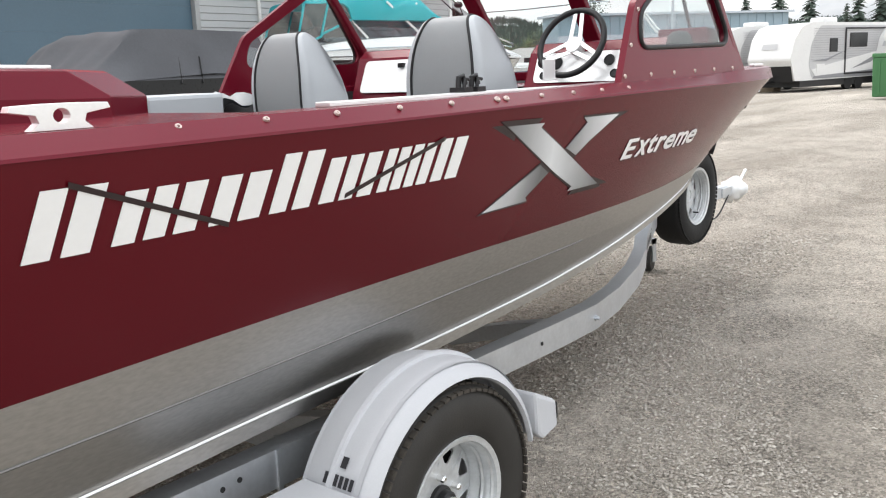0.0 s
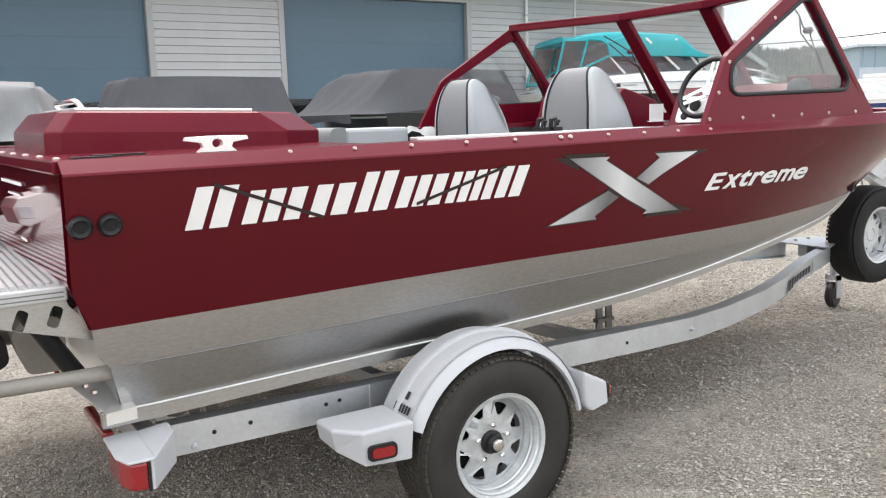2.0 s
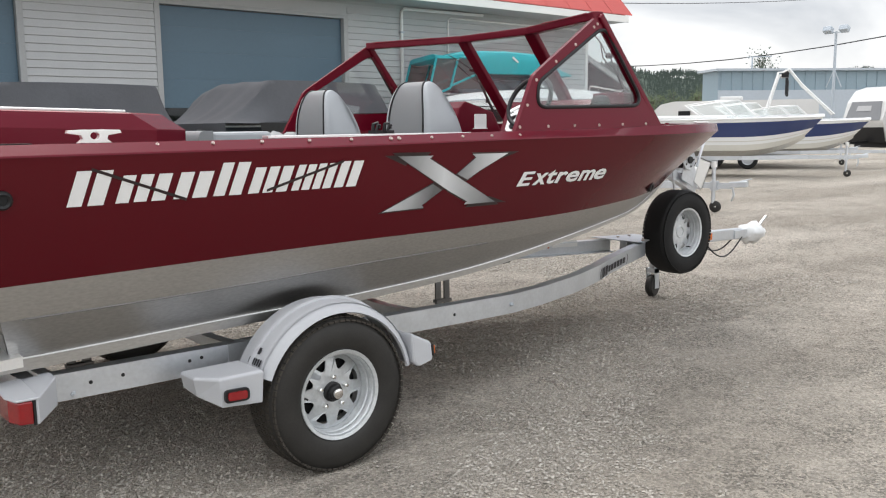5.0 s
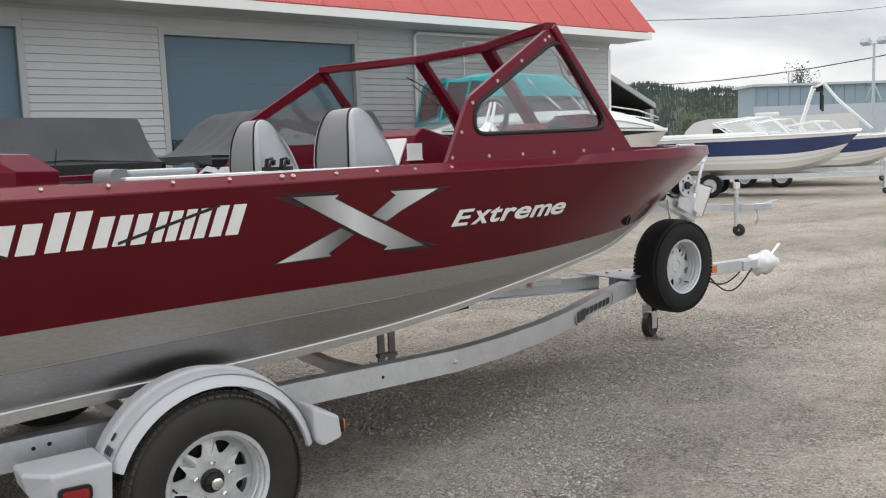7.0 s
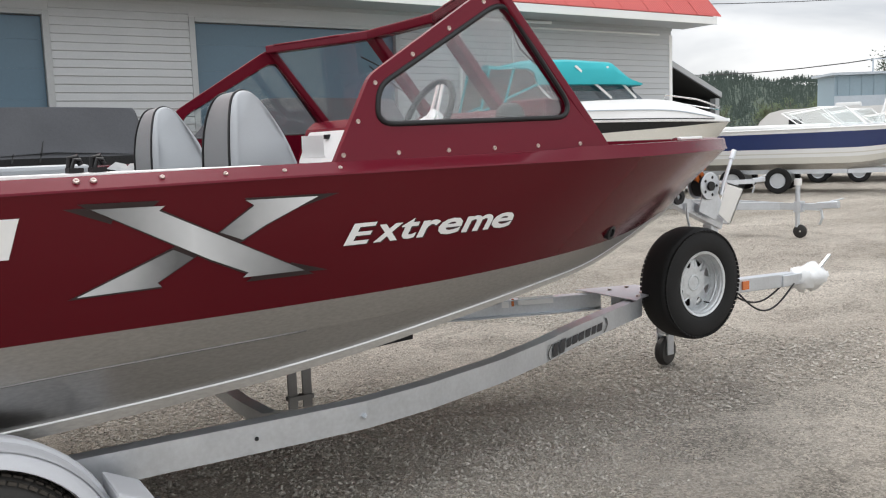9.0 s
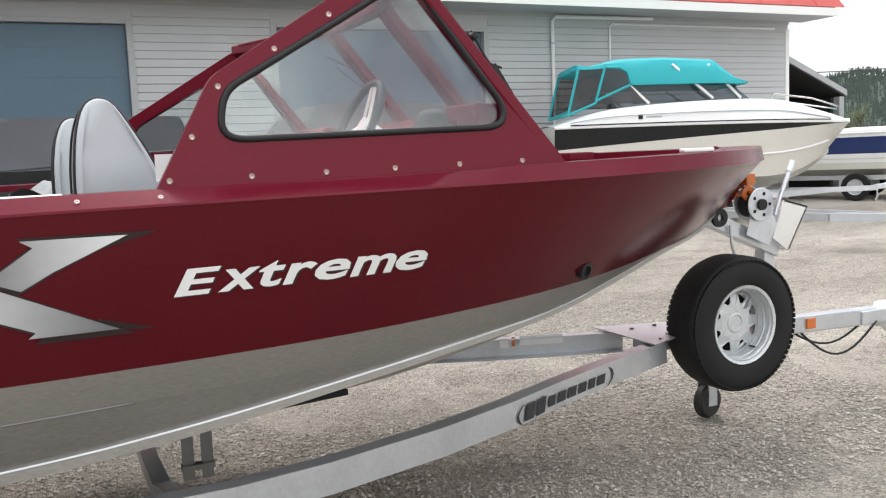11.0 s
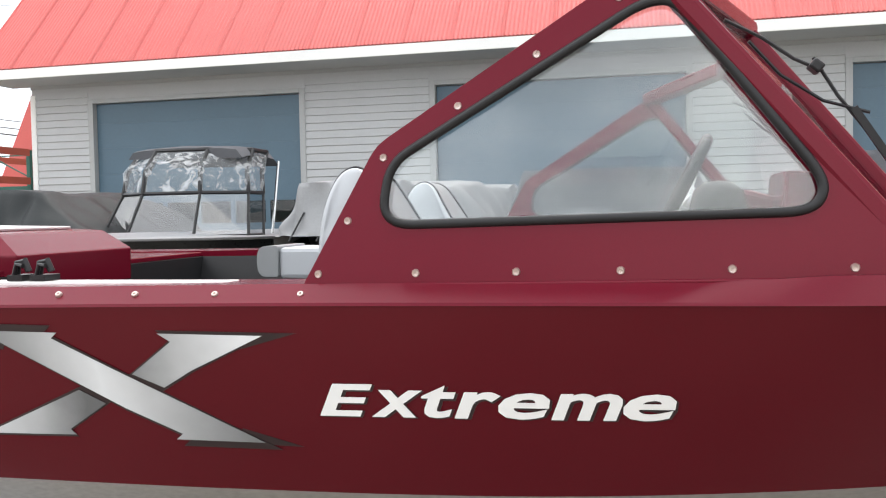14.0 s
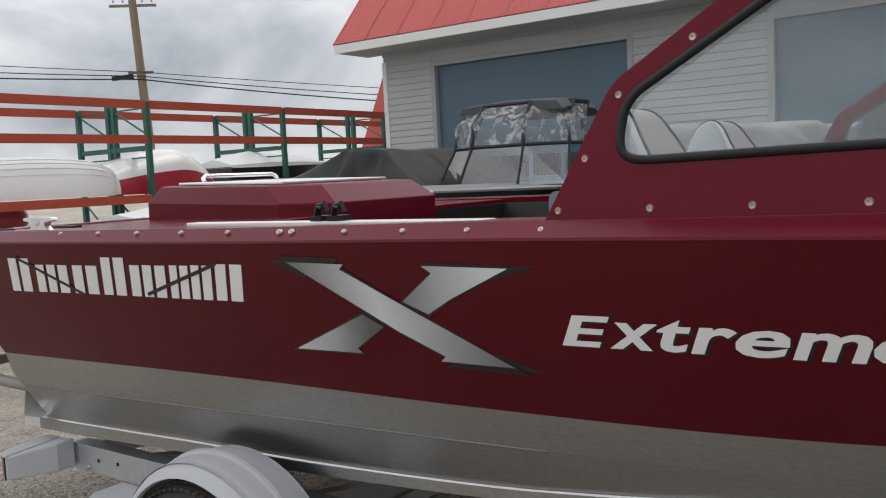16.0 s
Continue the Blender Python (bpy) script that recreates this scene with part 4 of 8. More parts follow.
MARK = [(0.887, 1.02, 1.262, 1.392), (1.065, 1.115, 1.264, 1.369), (1.135, 1.26, 1.265, 1.370), (1.295, 1.435, 1.266, 1.371), (1.465, 1.59, 1.267, 1.402),
        (1.622, 1.672, 1.268, 1.377), (1.69, 1.805, 1.268, 1.378), (1.83, 1.92, 1.269, 1.38), (1.935, 2.03, 1.270, 1.382), (2.05, 2.168, 1.271, 1.388)]
for x0, x1, z0, z1 in MARK:
    cuts = ((0.0, 1.0),) if x1 - x0 < 0.07 else ((0.0, 0.40), (0.56, 1.0))
    for a, b in cuts:
        part("decal_block", Shape().plate(slant(x0 + (x1 - x0) * a, x0 + (x1 - x0) * b, z0, z1), [], 0.002, on_side), DECAL, boat, "white vinyl block")
for a, b in (((0.975, 1.397), (1.35, 1.262)), ((1.71, 1.277), (2.09, 1.389))):
    w = 0.006
    part("decal_slash", Shape().plate([(a[0], a[1] - w), (b[0], b[1] - w), (b[0], b[1] + w), (a[0], a[1] + w)], [], 0.001, lambda u, v, d: on_side(u, v, d + 0.0025)), DECAL_EDGE, boat, "dark slash across the white blocks")

long_leg = [(2.393, 1.400), (2.608, 1.397), (2.590, 1.383), (2.735, 1.312), (3.092, 1.138), (2.868, 1.138), (2.887, 1.153), (2.752, 1.213)]
up_leg = [(2.868, 1.398), (3.124, 1.396), (2.94, 1.312), (2.862, 1.268), (2.785, 1.299), (2.898, 1.379)]
low_leg = [(2.346, 1.134), (2.600, 1.139), (2.586, 1.153), (2.70, 1.223), (2.635, 1.256)]


def swell(poly, k, dx=0.0):
    cx, cz = sum(p[0] for p in poly) / len(poly), sum(p[1] for p in poly) / len(poly)
    return [(cx + (x - cx) * (1 + k) + dx, cz + (z - cz) * (1 + k * 1.2)) for x, z in poly]


for leg in (up_leg, low_leg, long_leg):
    off = 0.0015 if leg is long_leg else 0.0
    dark = part("mark_outline", Shape().plate(swell(leg, 0.11), [], 0.0012, lambda u, v, d, o=off: on_side(u, v, d + o - 0.001)), DECAL_EDGE, boat, "dark outline of the X")
    part("mark_leg", Shape().plate(leg, [], 0.0012, lambda u, v, d, o=off: on_side(u, v, d + o + 0.001)), FADE_LONG if leg is long_leg else FADE_SHORT, dark, "silver shaded leg of the large X")
for spike in ([(2.315, 1.405), (2.47, 1.404), (2.45, 1.352)], [(3.185, 1.130), (3.02, 1.134), (3.04, 1.172)], [(3.205, 1.403), (3.02, 1.402), (3.06, 1.362)]):
    part("mark_tip", Shape().plate(spike, [], 0.0008, lambda u, v, d: on_side(u, v, d - 0.0012)), DECAL_EDGE, boat, "dark drawn-out tip of the X")


def word_at(x0, dx, dz, o):
    return lambda u, v, d: on_side(x0 + u + dx, 1.211 + v + dz + (x0 + u - 3.245) * 0.008, d + o)


for letter, a, b, h in (("E", 0.0, 0.130, 0.077), ("x", 0.120, 0.240, 0.064), ("t", 0.236, 0.314, 0.077), ("r", 0.306, 0.410, 0.063), ("e", 0.403, 0.514, 0.062), ("m", 0.514, 0.664, 0.062), ("e", 0.664, 0.772, 0.062)):
    back = lettering(letter, DECAL_EDGE, "letter_shadow", boat, word_at(3.235 + a, 0.003, -0.003, -0.001), b - a + 0.002, h + 0.001, 0.25, 0.036, 0.001)
    lettering(letter, DECAL, "letter", back, word_at(3.235 + a, 0.0, 0.0, 0.001), b - a, h, 0.25, 0.023, 0.001)

# hull fittings
for hx in (0.590, 0.671):
    m = Matrix.Translation((hx, hull_y(hx, 1.302) - 0.008, 1.302)) @ Vector((0, -1, -0.22)).to_track_quat("Z", "Y").to_matrix().to_4x4()
    vent = part("exhaust_port", Shape().lathe([(0.017, -0.03), (0.017, 0.012), (0.026, 0.018), (0.034, 0.01), (0.034, -0.02)], 20, m), BLACK, boat, "black round rubber-lipped port", smooth=50)
    part("port_inside", Shape().lathe([(0.0, 0.010), (0.019, 0.010), (0.019, 0.006)], 16, m), DARK, vent)
m = Matrix.Translation((4.735, hull_y(4.735, 1.117) - 0.020, 1.117)) @ Vector((0.35, -1, -0.3)).to_track_quat("Z", "Y").to_matrix().to_4x4()
part("drain_fitting", Shape().lathe([(0.0, -0.01), (0.02, -0.008), (0.022, 0.004), (0.034, 0.003), (0.037, -0.035)], 20, m), BLACK, boat, "black through-hull fitting", smooth=50)


def cleat(parent, x, y, z):
    outline = [(-0.1, 0.036), (-0.095, 0.047), (-0.03, 0.049), (0.03, 0.049), (0.095, 0.047), (0.1, 0.036), (0.05, 0.028), (0.045, 0.014), (0.062, 0.0), (-0.062, 0.0), (-0.045, 0.014), (-0.05, 0.028)]
    hole = [(0.017 * math.cos(t), 0.026 + 0.014 * math.sin(t)) for t in (2 * math.pi * i / 14 for i in range(14))]
    return part("cleat", Shape().plate(outline, [hole], 0.028, lambda u, v, d: (x + u, y - 0.014 + d, z + v)), ALU_BRIGHT, parent, "cast aluminium mooring cleat", bevel=0.005)


cleat(boat, 1.02, 1.90, 1.492)
cleat(boat, 1.02, 2 * YC - 1.90, 1.492)
part("rod_track", Shape().box(1.79, 2.98, 1.97, 2.03, 1.492, 1.506).box(2.98, 3.02, 1.975, 2.025, 1.492, 1.503), ALU_BRIGHT, boat, "aluminium gunwale track with a black end cap", bevel=0.003)
for hx in (2.387, 2.454):
    c = Shape().box(hx - 0.022, hx + 0.022, 1.97, 2.03, 1.507, 1.522)
    c.tube([(hx - 0.016, 2.0, 1.52), (hx - 0.012, 2.0, 1.552), (hx + 0.008, 2.0, 1.558), (hx + 0.02, 2.0, 1.53)], 0.009, 8)
    c.tube([(hx - 0.01, 1.982, 1.52), (hx - 0.002, 1.982, 1.548), (hx + 0.016, 1.982, 1.545)], 0.006, 8)
    part("rod_clip", c, BLACK, boat, "black plastic rod clip", smooth=50)

# side screens with their windows
def lean_y(z):
    return 1.875 + 0.085 * (z - 1.5)


OUT = rounded([(3.208, 1.503), (3.376, 1.808), (3.932, 2.158), (3.992, 2.164), (4.51, 1.518)], [0.01, 0.03, 0.035, 0.03, 0.01], 4)
WIN = rounded([(3.388, 1.634), (3.408, 1.768), (3.945, 2.080), (4.008, 2.084), (4.292, 1.705), (4.268, 1.648)], [0.075, 0.05, 0.04, 0.04, 0.06, 0.06], 6)
SCREWS = [(3.245, 1.529), (3.467, 1.531), (3.684, 1.533), (3.898, 1.535), (4.114, 1.537), (4.338, 1.539), (3.313, 1.645), (3.394, 1.781), (3.56, 1.886), (3.729, 1.987), (3.899, 2.095), (3.93, 2.114)]


def side_screen(side):
    flip = (lambda p: port(p)) if side else (lambda p: p)
    place = lambda u, v, d: flip((u, lean_y(v) + d, v))
    pan = part("side_screen", Shape().plate(OUT, [WIN], 0.028, place), RED_SATIN, boat, "red painted side screen panel", bevel=0.004)
    gasket = Shape()
    k = len(WIN)
    cx, cz = sum(p[0] for p in WIN) / k, sum(p[1] for p in WIN) / k
    gasket.tube([place(u, v, 0.0) for u, v in WIN], 0.0105, 8, closed=True)
    part("gasket", gasket, BLACK, pan, "black rubber window gasket", smooth=60)
    g = part("window_pane", Shape().plate([(cx + (u - cx) * 1.01, cz + (v - cz) * 1.01) for u, v in WIN], [], 0.004, lambda u, v, d: place(u, v, 0.012 + d)), GLASS, pan, "clear side window")
    g.visible_shadow = False
    for u, v in SCREWS:
        a = place(u, v, 0)
        screw(pan, a, (0, 1 if side else -1, -0.08), 0.009)
    part("base_weld", Shape().tube([place(u, 1.503 + (u - 3.2) * 0.0115, -0.002) for u in spread(3.21, 4.5, 24)], 0.005, 6), RED_SATIN, pan, smooth=True)
    return pan


side_screen(False)
side_screen(True)

# raked windscreen: header, posts and panes
TOP = [Vector((3.96, 1.945, 2.165)), Vector((4.23, 2.76, 2.165)), Vector((4.23, 3.44, 2.165)), Vector((3.96, 4.255, 2.165))]
FOOT = [Vector((4.48, 1.91, 1.53)), Vector((4.74, 2.76, 1.53)), Vector((4.74, 3.44, 1.53)), Vector((4.48, 4.29, 1.53))]
hd = Shape()
for a, b in zip(TOP, TOP[1:]):
    hd.bar(a, b, 0.07, 0.05)
part("windscreen_header", hd, RED_SATIN, boat, "dark red windscreen header", bevel=0.008)
for a, b in ((TOP[0], TOP[1]), (TOP[3], TOP[2])):
    hr = Shape()
    p, q = a.lerp(b, 0.06), a.lerp(b, 0.8)
    up = Vector((-0.032, 0, 0.018))
    hr.tube([p, p.lerp(q, 0.06) + up, p.lerp(q, 0.94) + up, q], 0.008, 8)
    hr.tube([p.lerp(q, 0.5), p.lerp(q, 0.5) + up], 0.009, 6)
    part("grab_rail", hr, RED_SATIN, boat, "red tubular grab rail on the header", smooth=50)
sl = Shape()
for a, b in zip(FOOT, FOOT[1:]):
    sl.bar(a, b, 0.05, 0.05)
part("windscreen_sill", sl, RED_SATIN, boat, "red windscreen sill", bevel=0.006)
for i in range(4):
    part("windscreen_post", Shape().bar(TOP[i] + Vector((-0.005, 0, 0)), FOOT[i], 0.095 if i in (1, 2) else 0.06, 0.045, (1, 0, 0.3)), RED_SATIN, boat, "dark red raked windscreen post", bevel=0.01)
for i in range(3):
    a, b, c, d = TOP[i], TOP[i + 1], FOOT[i + 1], FOOT[i]
    nrm = (b - a).cross(d - a).normalized() * 0.003
    q = [p + o for o in (nrm, -nrm) for p in (a, b, c, d)]
    g = part("windscreen_pane", Shape().add(q, [(0, 1, 2, 3), (7, 6, 5, 4), (0, 4, 5, 1), (1, 5, 6, 2), (2, 6, 7, 3), (3, 7, 4, 0)]), GLASS, boat, "clear windscreen pane")
    g.visible_shadow = False


def wiper(flip):
    """A parallel-arm wiper hung from the header: motor, two thin arms and a blade."""
    at = (lambda x, y, z: port((x + 0.15, y + 0.45, z))) if flip else (lambda x, y, z: Vector((x, y, z)))
    w = part("wiper", Shape().tube([at(4.31, 2.15, 1.985), at(4.36, 2.15, 1.90), at(4.435, 2.15, 1.80)], 0.004, 6), BLACK, boat, "black windscreen wiper", smooth=50)
    part("blade", Shape().bar(at(4.392, 2.15, 1.872), at(4.556, 2.15, 1.615), 0.012, 0.016), BLACK, w, "black rubber blade")
    part("motor", Shape().box(-0.014, 0.014, -0.024, 0.024, -0.012, 0.012, Matrix.Translation(at(4.315, 2.15, 1.965)) @ pose(0, 0, 0, 0, 40, 0)), BLACK, w, bevel=0.005)
    part("arm", Shape().tube([at(4.12, 2.10, 2.07), at(4.20, 2.12, 2.03), at(4.27, 2.15, 1.985), at(4.33, 2.15, 1.955)], 0.004, 6), BLACK, w, smooth=50)
    part("arm", Shape().tube([at(4.17, 2.10, 2.02), at(4.24, 2.14, 1.95), at(4.33, 2.15, 1.89), at(4.425, 2.15, 1.86)], 0.004, 6), BLACK, w, smooth=50)
    return w


wiper(False)
wiper(True)

# consoles, steering wheel and gauges
def console(y0, y1, z_low, z_top):
    prof = [(4.05, 1.15), (4.0, z_low), (4.10, z_top - 0.05), (4.16, z_top), (4.44, z_top - 0.08), (4.52, 1.5), (4.52, 1.15)]
    return Shape().plate(prof, [], y1 - y0, lambda u, v, d: (u, y0 + d, v))


con = part("helm_console", console(2.10, 2.86, 1.42, 1.70), RED_SATIN, boat, "red helm console", bevel=0.012)
dash = part("gauge_panel", Shape().plate(rounded([(2.16, 1.50), (2.80, 1.50), (2.80, 1.645), (2.16, 1.645)], 0.03, 4), [], 0.006, lambda u, v, d: (4.008 + (v - 1.42) * 0.43 - 0.012 - d, u, v)), ALU_BRIGHT, con, "brushed silver gauge panel")
for gy, gz, gr in ((2.22, 1.60, 0.028), (2.30, 1.60, 0.028), (2.38, 1.60, 0.028), (2.22, 1.535, 0.022), (2.28, 1.535, 0.022), (2.34, 1.535, 0.022), (2.68, 1.595, 0.036), (2.76, 1.60, 0.028), (2.74, 1.535, 0.022)):
    m = Matrix.Translation((4.008 + (gz - 1.42) * 0.43 - 0.02, gy, gz)) @ Vector((-1, 0, 0.43)).to_track_quat("Z", "Y").to_matrix().to_4x4()
    part("gauge", Shape().lathe([(0.0, 0.004), (gr * 0.8, 0.004), (gr * 0.85, 0.008), (gr, 0.006), (gr, -0.006)], 16, m), BLACK, con, "round black gauge", smooth=40)
pc = part("passenger_console", console(3.34, 4.10, 1.40, 1.72), RED_SATIN, boat, "red passenger console", bevel=0.012)
gb = part("glovebox_door", Shape().plate(rounded([(3.42, 1.47), (4.02, 1.47), (4.02, 1.655), (3.42, 1.655)], 0.03, 4), [], 0.012, lambda u, v, d: (4.008 + (v - 1.42) * 0.43 - 0.012 - d, u, v)), DECAL, pc, "silver glovebox door", bevel=0.003)
part("latch", Shape().box(4.05, 4.085, 3.70, 3.74, 1.61, 1.635), BLACK, gb, "black latch")
mw = Matrix.Translation((4.03, 2.57, 1.69)) @ Vector((-1, 0, 0.52)).to_track_quat("Z", "Y").to_matrix().to_4x4()
rim = part("steering_wheel", Shape().tube([mw @ Vector((0.175 * math.cos(t), 0.175 * math.sin(t), 0)) for t in (2 * math.pi * i / 36 for i in range(36))], 0.0155, 10, True), BLACK, boat, "black-rimmed steering wheel with silver spokes", smooth=True)
sp = Shape()
for ang in (90, 210, 330):
    a = radians(ang)
    dx, dy = math.cos(a), math.sin(a)
    for o in (-0.018, 0.018):
        sp.bar(mw @ Vector((-dy * o * 1.6, dx * o * 1.6, -0.03)), mw @ Vector((dx * 0.168 - dy * o, dy * 0.168 + dx * o, 0)), 0.02, 0.006, mw.to_3x3() @ Vector((0, 0, 1)))
sp.lathe([(0.0, -0.012), (0.04, -0.014), (0.045, -0.03), (0.03, -0.1), (0.0, -0.1)], 18, mw)
part("spokes", sp, ALU_BRIGHT, rim, "polished spokes", smooth=40)
part("steering_column", Shape().tube([mw @ Vector((0, 0, -0.05)), mw @ Vector((0, 0, -0.16))], 0.03, 12), BLACK, rim, smooth=50)
hood = Shape().add([(4.215, 1.955, 1.60), (4.215, 2.21, 1.60), (4.46, 2.21, 1.55), (4.42, 1.955, 1.55), (4.225, 1.96, 1.733), (4.225, 2.205, 1.733), (4.39, 2.205, 1.722), (4.35, 1.96, 1.722)], [(3, 2, 1, 0), (4, 5, 6, 7), (0, 1, 5, 4), (1, 2, 6, 5), (2, 3, 7, 6), (3, 0, 4, 7)])
part("dash_box", hood, RED_SATIN, con, "raised red box on the dash", bevel=0.008)
part("instrument_pod", Shape().lathe([(0.0, 0.062), (0.03, 0.058), (0.052, 0.04), (0.062, 0.0), (0.064, -0.06), (0.0, -0.06)], 20, Matrix.Translation((4.10, 2.04, 1.655))), BLACK, con, "black rounded instrument pod", smooth=50)
part("throttle_box", Shape().box(3.86, 4.02, 2.03, 2.11, 1.47, 1.60), BLACK, boat, "black control box", bevel=0.012)
part("brochure", Shape().box(3.255, 3.345, 2.245, 2.25, 1.525, 1.605).box(3.255, 3.345, 2.235, 2.262, 1.521, 1.525), DECAL, boat, "white card standing on the gunwale")


# seats
def helm_seat(xa, yc, top):
    """A high-backed seat: grey back, pale cheeks and black piping."""
    w = 0.19
    back = [(xa + 0.01, 1.30), (xa, 1.52), (xa + 0.015, top - 0.12), (xa + 0.045, top - 0.025), (xa + 0.09, top), (xa + 0.135, top - 0.02), (xa + 0.175, top - 0.09), (xa + 0.235, 1.60), (xa + 0.29, 1.46), (xa + 0.30, 1.30)]
    back = rounded(back, [0.01, 0.1, 0.1, 0.05, 0.05, 0.05, 0.1, 0.1, 0.05, 0.01], 4)
    def ring(y, k):
        cx = sum(p[0] for p in back) / len(back)
        nar = lambda v: 1 - 0.42 * max(0, (v - 1.5) / (top - 1.5)) ** 2.5
        return [(cx + (u - cx) * k, yc + (y - yc) * nar(v), 1.30 + (v - 1.30) * (0.93 + 0.07 * k)) for u, v in back]
    core = Shape().rings([ring(y, k) for y, k in ((yc - w + 0.03, 1.0), (yc - 0.08, 1.02), (yc + 0.08, 1.02), (yc + w - 0.03, 1.0))])
    seat = part("seat", core, VINYL_GREY, boat, "high-backed grey vinyl boat seat with pale cheeks", smooth=50)
    for sgn in (-1, 1):
        y0, y1, y2 = yc + sgn * (w - 0.03), yc + sgn * (w + 0.005), yc + sgn * (w + 0.02)
        part("cheek", Shape().rings([ring(y0, 1.0), ring(y1, 0.97), ring(y2, 0.84)]), VINYL_LIGHT, seat, "pale grey cheek", smooth=60)
        part("piping", Shape().tube([(u, y, v) for u, y, v in ring(yc + sgn * (w - 0.027), 1.015)], 0.006, 6, True), BLACK, seat, "black piping", smooth=True)
    part("cushion", Shape().box(xa + 0.22, xa + 0.68, yc - 0.22, yc + 0.22, 1.22, 1.36), VINYL_LIGHT, seat, "pale seat cushion", bevel=0.04)
    part("pedestal", Shape().box(xa + 0.2, xa + 0.5, yc - 0.14, yc + 0.14, 0.98, 1.22), BLACK, seat)
    return seat


helm_seat(3.03, 2.60, 1.80)
helm_seat(2.985, 3.57, 1.788)
jump = part("jump_seat", Shape().box(2.345, 2.76, 3.68, 3.98, 1.38, 1.520), VINYL_LIGHT, boat, "pale grey folded jump seat", bevel=0.02)
part("end_pad", Shape().plate(rounded([(2.245, 1.39), (2.345, 1.39), (2.345, 1.528), (2.245, 1.528)], [0.06, 0.01, 0.01, 0.06], 6), [], 0.32, lambda u, v, d: (u, 3.67 + d, v)), VINYL_GREY, jump, "grey rounded end pad", bevel=0.01)
part("folded_cover", Shape().sheet([[(2.80 + i * 0.05, 3.80 + j * 0.05, 1.49 + 0.025 * math.sin(i * 1.3 + j) + 0.02 * math.cos(j * 2.1 - i * 0.7) - 0.012 * abs(i - 4)) for i in range(9)] for j in range(6)]), VINYL_GREY, boat, "crumpled grey cloth", smooth=True)

# engine box
EX0, EX1, EY0, EY1 = 0.645, 1.76, 2.62, 3.58
eb = Shape()
lvl = [(1.40, 0.0, 0.0, 0.0), (1.535, 0.0, 0.0, 0.0), (1.606, 0.035, 0.105, 0.055), (1.612, 0.045, 0.115, 0.065)]
tip = Matrix.Translation((EX1, 0, 1.612)) @ pose(0, 0, 0, 0, 1.4, 0) @ Matrix.Translation((-EX1, 0, -1.612))
eb.rings([[tip @ Vector(p) for p in [(EX0 + r, EY0 + d + 0.06, z), (EX0 + r + 0.05, EY0 + d, z), (EX1 - f - 0.20, EY0 + d, z), (EX1 - f, EY0 + d + 0.13, z), (EX1 - f, EY1 - d - 0.13, z), (EX1 - f - 0.20, EY1 - d, z), (EX0 + r + 0.05, EY1 - d, z), (EX0 + r, EY1 - d - 0.06, z)]] for z, d, f, r in lvl])
box = part("engine_box", eb, RED_SATIN, boat, "red faceted engine box", bevel=0.005)
part("hatch_pad", Shape().box(EX0 + 0.12, EX1 - 0.30, EY0 + 0.125, EY1 - 0.125, 1.613, 1.626, tip), ALU_BRIGHT, box, "pale hatch lid", bevel=0.004)
part("grab_handle", Shape().tube([tip @ Vector(p) for p in [(EX0 + 0.17, 2.86, 1.625), (EX0 + 0.16, 2.86, 1.642), (EX0 + 0.15, 2.88, 1.654), (EX0 + 0.15, 3.32, 1.654), (EX0 + 0.16, 3.34, 1.642), (EX0 + 0.17, 3.34, 1.625)]], 0.011, 8), CHROME, box, "polished grab handle", smooth=50)
part("deck_vent", Shape().box(0.60, 0.72, 1.92, 1.96, 1.489, 1.494), BLACK, boat, "flat black deck grille")
part("deck_vent", Shape().box(0.70, 0.86, 2.12, 2.17, 1.485, 1.492), BLACK, boat, "flat black deck grille")

# swim platform and stern gear
plat = part("swim_platform", Shape().box(-0.25, 0.562, 1.96, 4.24, 1.075, 1.118), PLATFORM, boat, "white ribbed aluminium swim platform", bevel=0.005)
for i in range(33):
    xx = -0.235 + i * 0.024
    part("platform_rib", Shape().box(xx, xx + 0.013, 1.99, 4.21, 1.118, 1.130), PLATFORM, plat)
slot = lambda u0: rounded([(u0, 1.0), (u0 + 0.03, 0.985), (u0 + 0.055, 1.045), (u0 + 0.025, 1.06)], 0.012, 3)
for gz in (1.088, 1.102):
    part("edge_groove", Shape().box(-0.24, 0.552, 1.9585, 1.962, gz - 0.002, gz + 0.002), SEAM, plat, "dark groove along the platform edge")
part("platform_bracket", Shape().plate([(0.18, 1.075), (0.56, 1.075), (0.568, 1.05), (0.628, 0.98), (0.628, 0.935), (0.40, 1.0)], [slot(0.405), slot(0.50)], 0.008, lambda u, v, d: (u, 2.0 + d, v)), ALU, plat, "slotted aluminium bracket")
part("steering_ram", Shape().tube([(0.44, 2.14, 1.06), (0.60, 2.16, 0.79)], 0.03, 12), BLACK, boat, "black ram", smooth=50)
jet = part("jet_nozzle", Shape().tube([(0.70, 3.05, 0.88), (0.52, 3.05, 0.89), (0.50, 3.05, 0.89), (0.1, 3.05, 0.895), (-0.3, 3.05, 0.895)], [0.13, 0.13, 0.165, 0.165, 0.15], 24), JET_GREY, boat, "grey cast jet housing", smooth=40)
part("outlet_nozzle", Shape().lathe([(0.04, -0.02), (0.045, 0.0), (0.055, 0.0), (0.06, -0.05), (0.065, -0.3)], 20, Matrix.Translation((0.13, 2.80, 0.745)) @ Vector((0.75, -0.45, -0.2)).to_track_quat("Z", "Y").to_matrix().to_4x4()), JET_GREY, jet, "grey outlet nozzle", smooth=40)
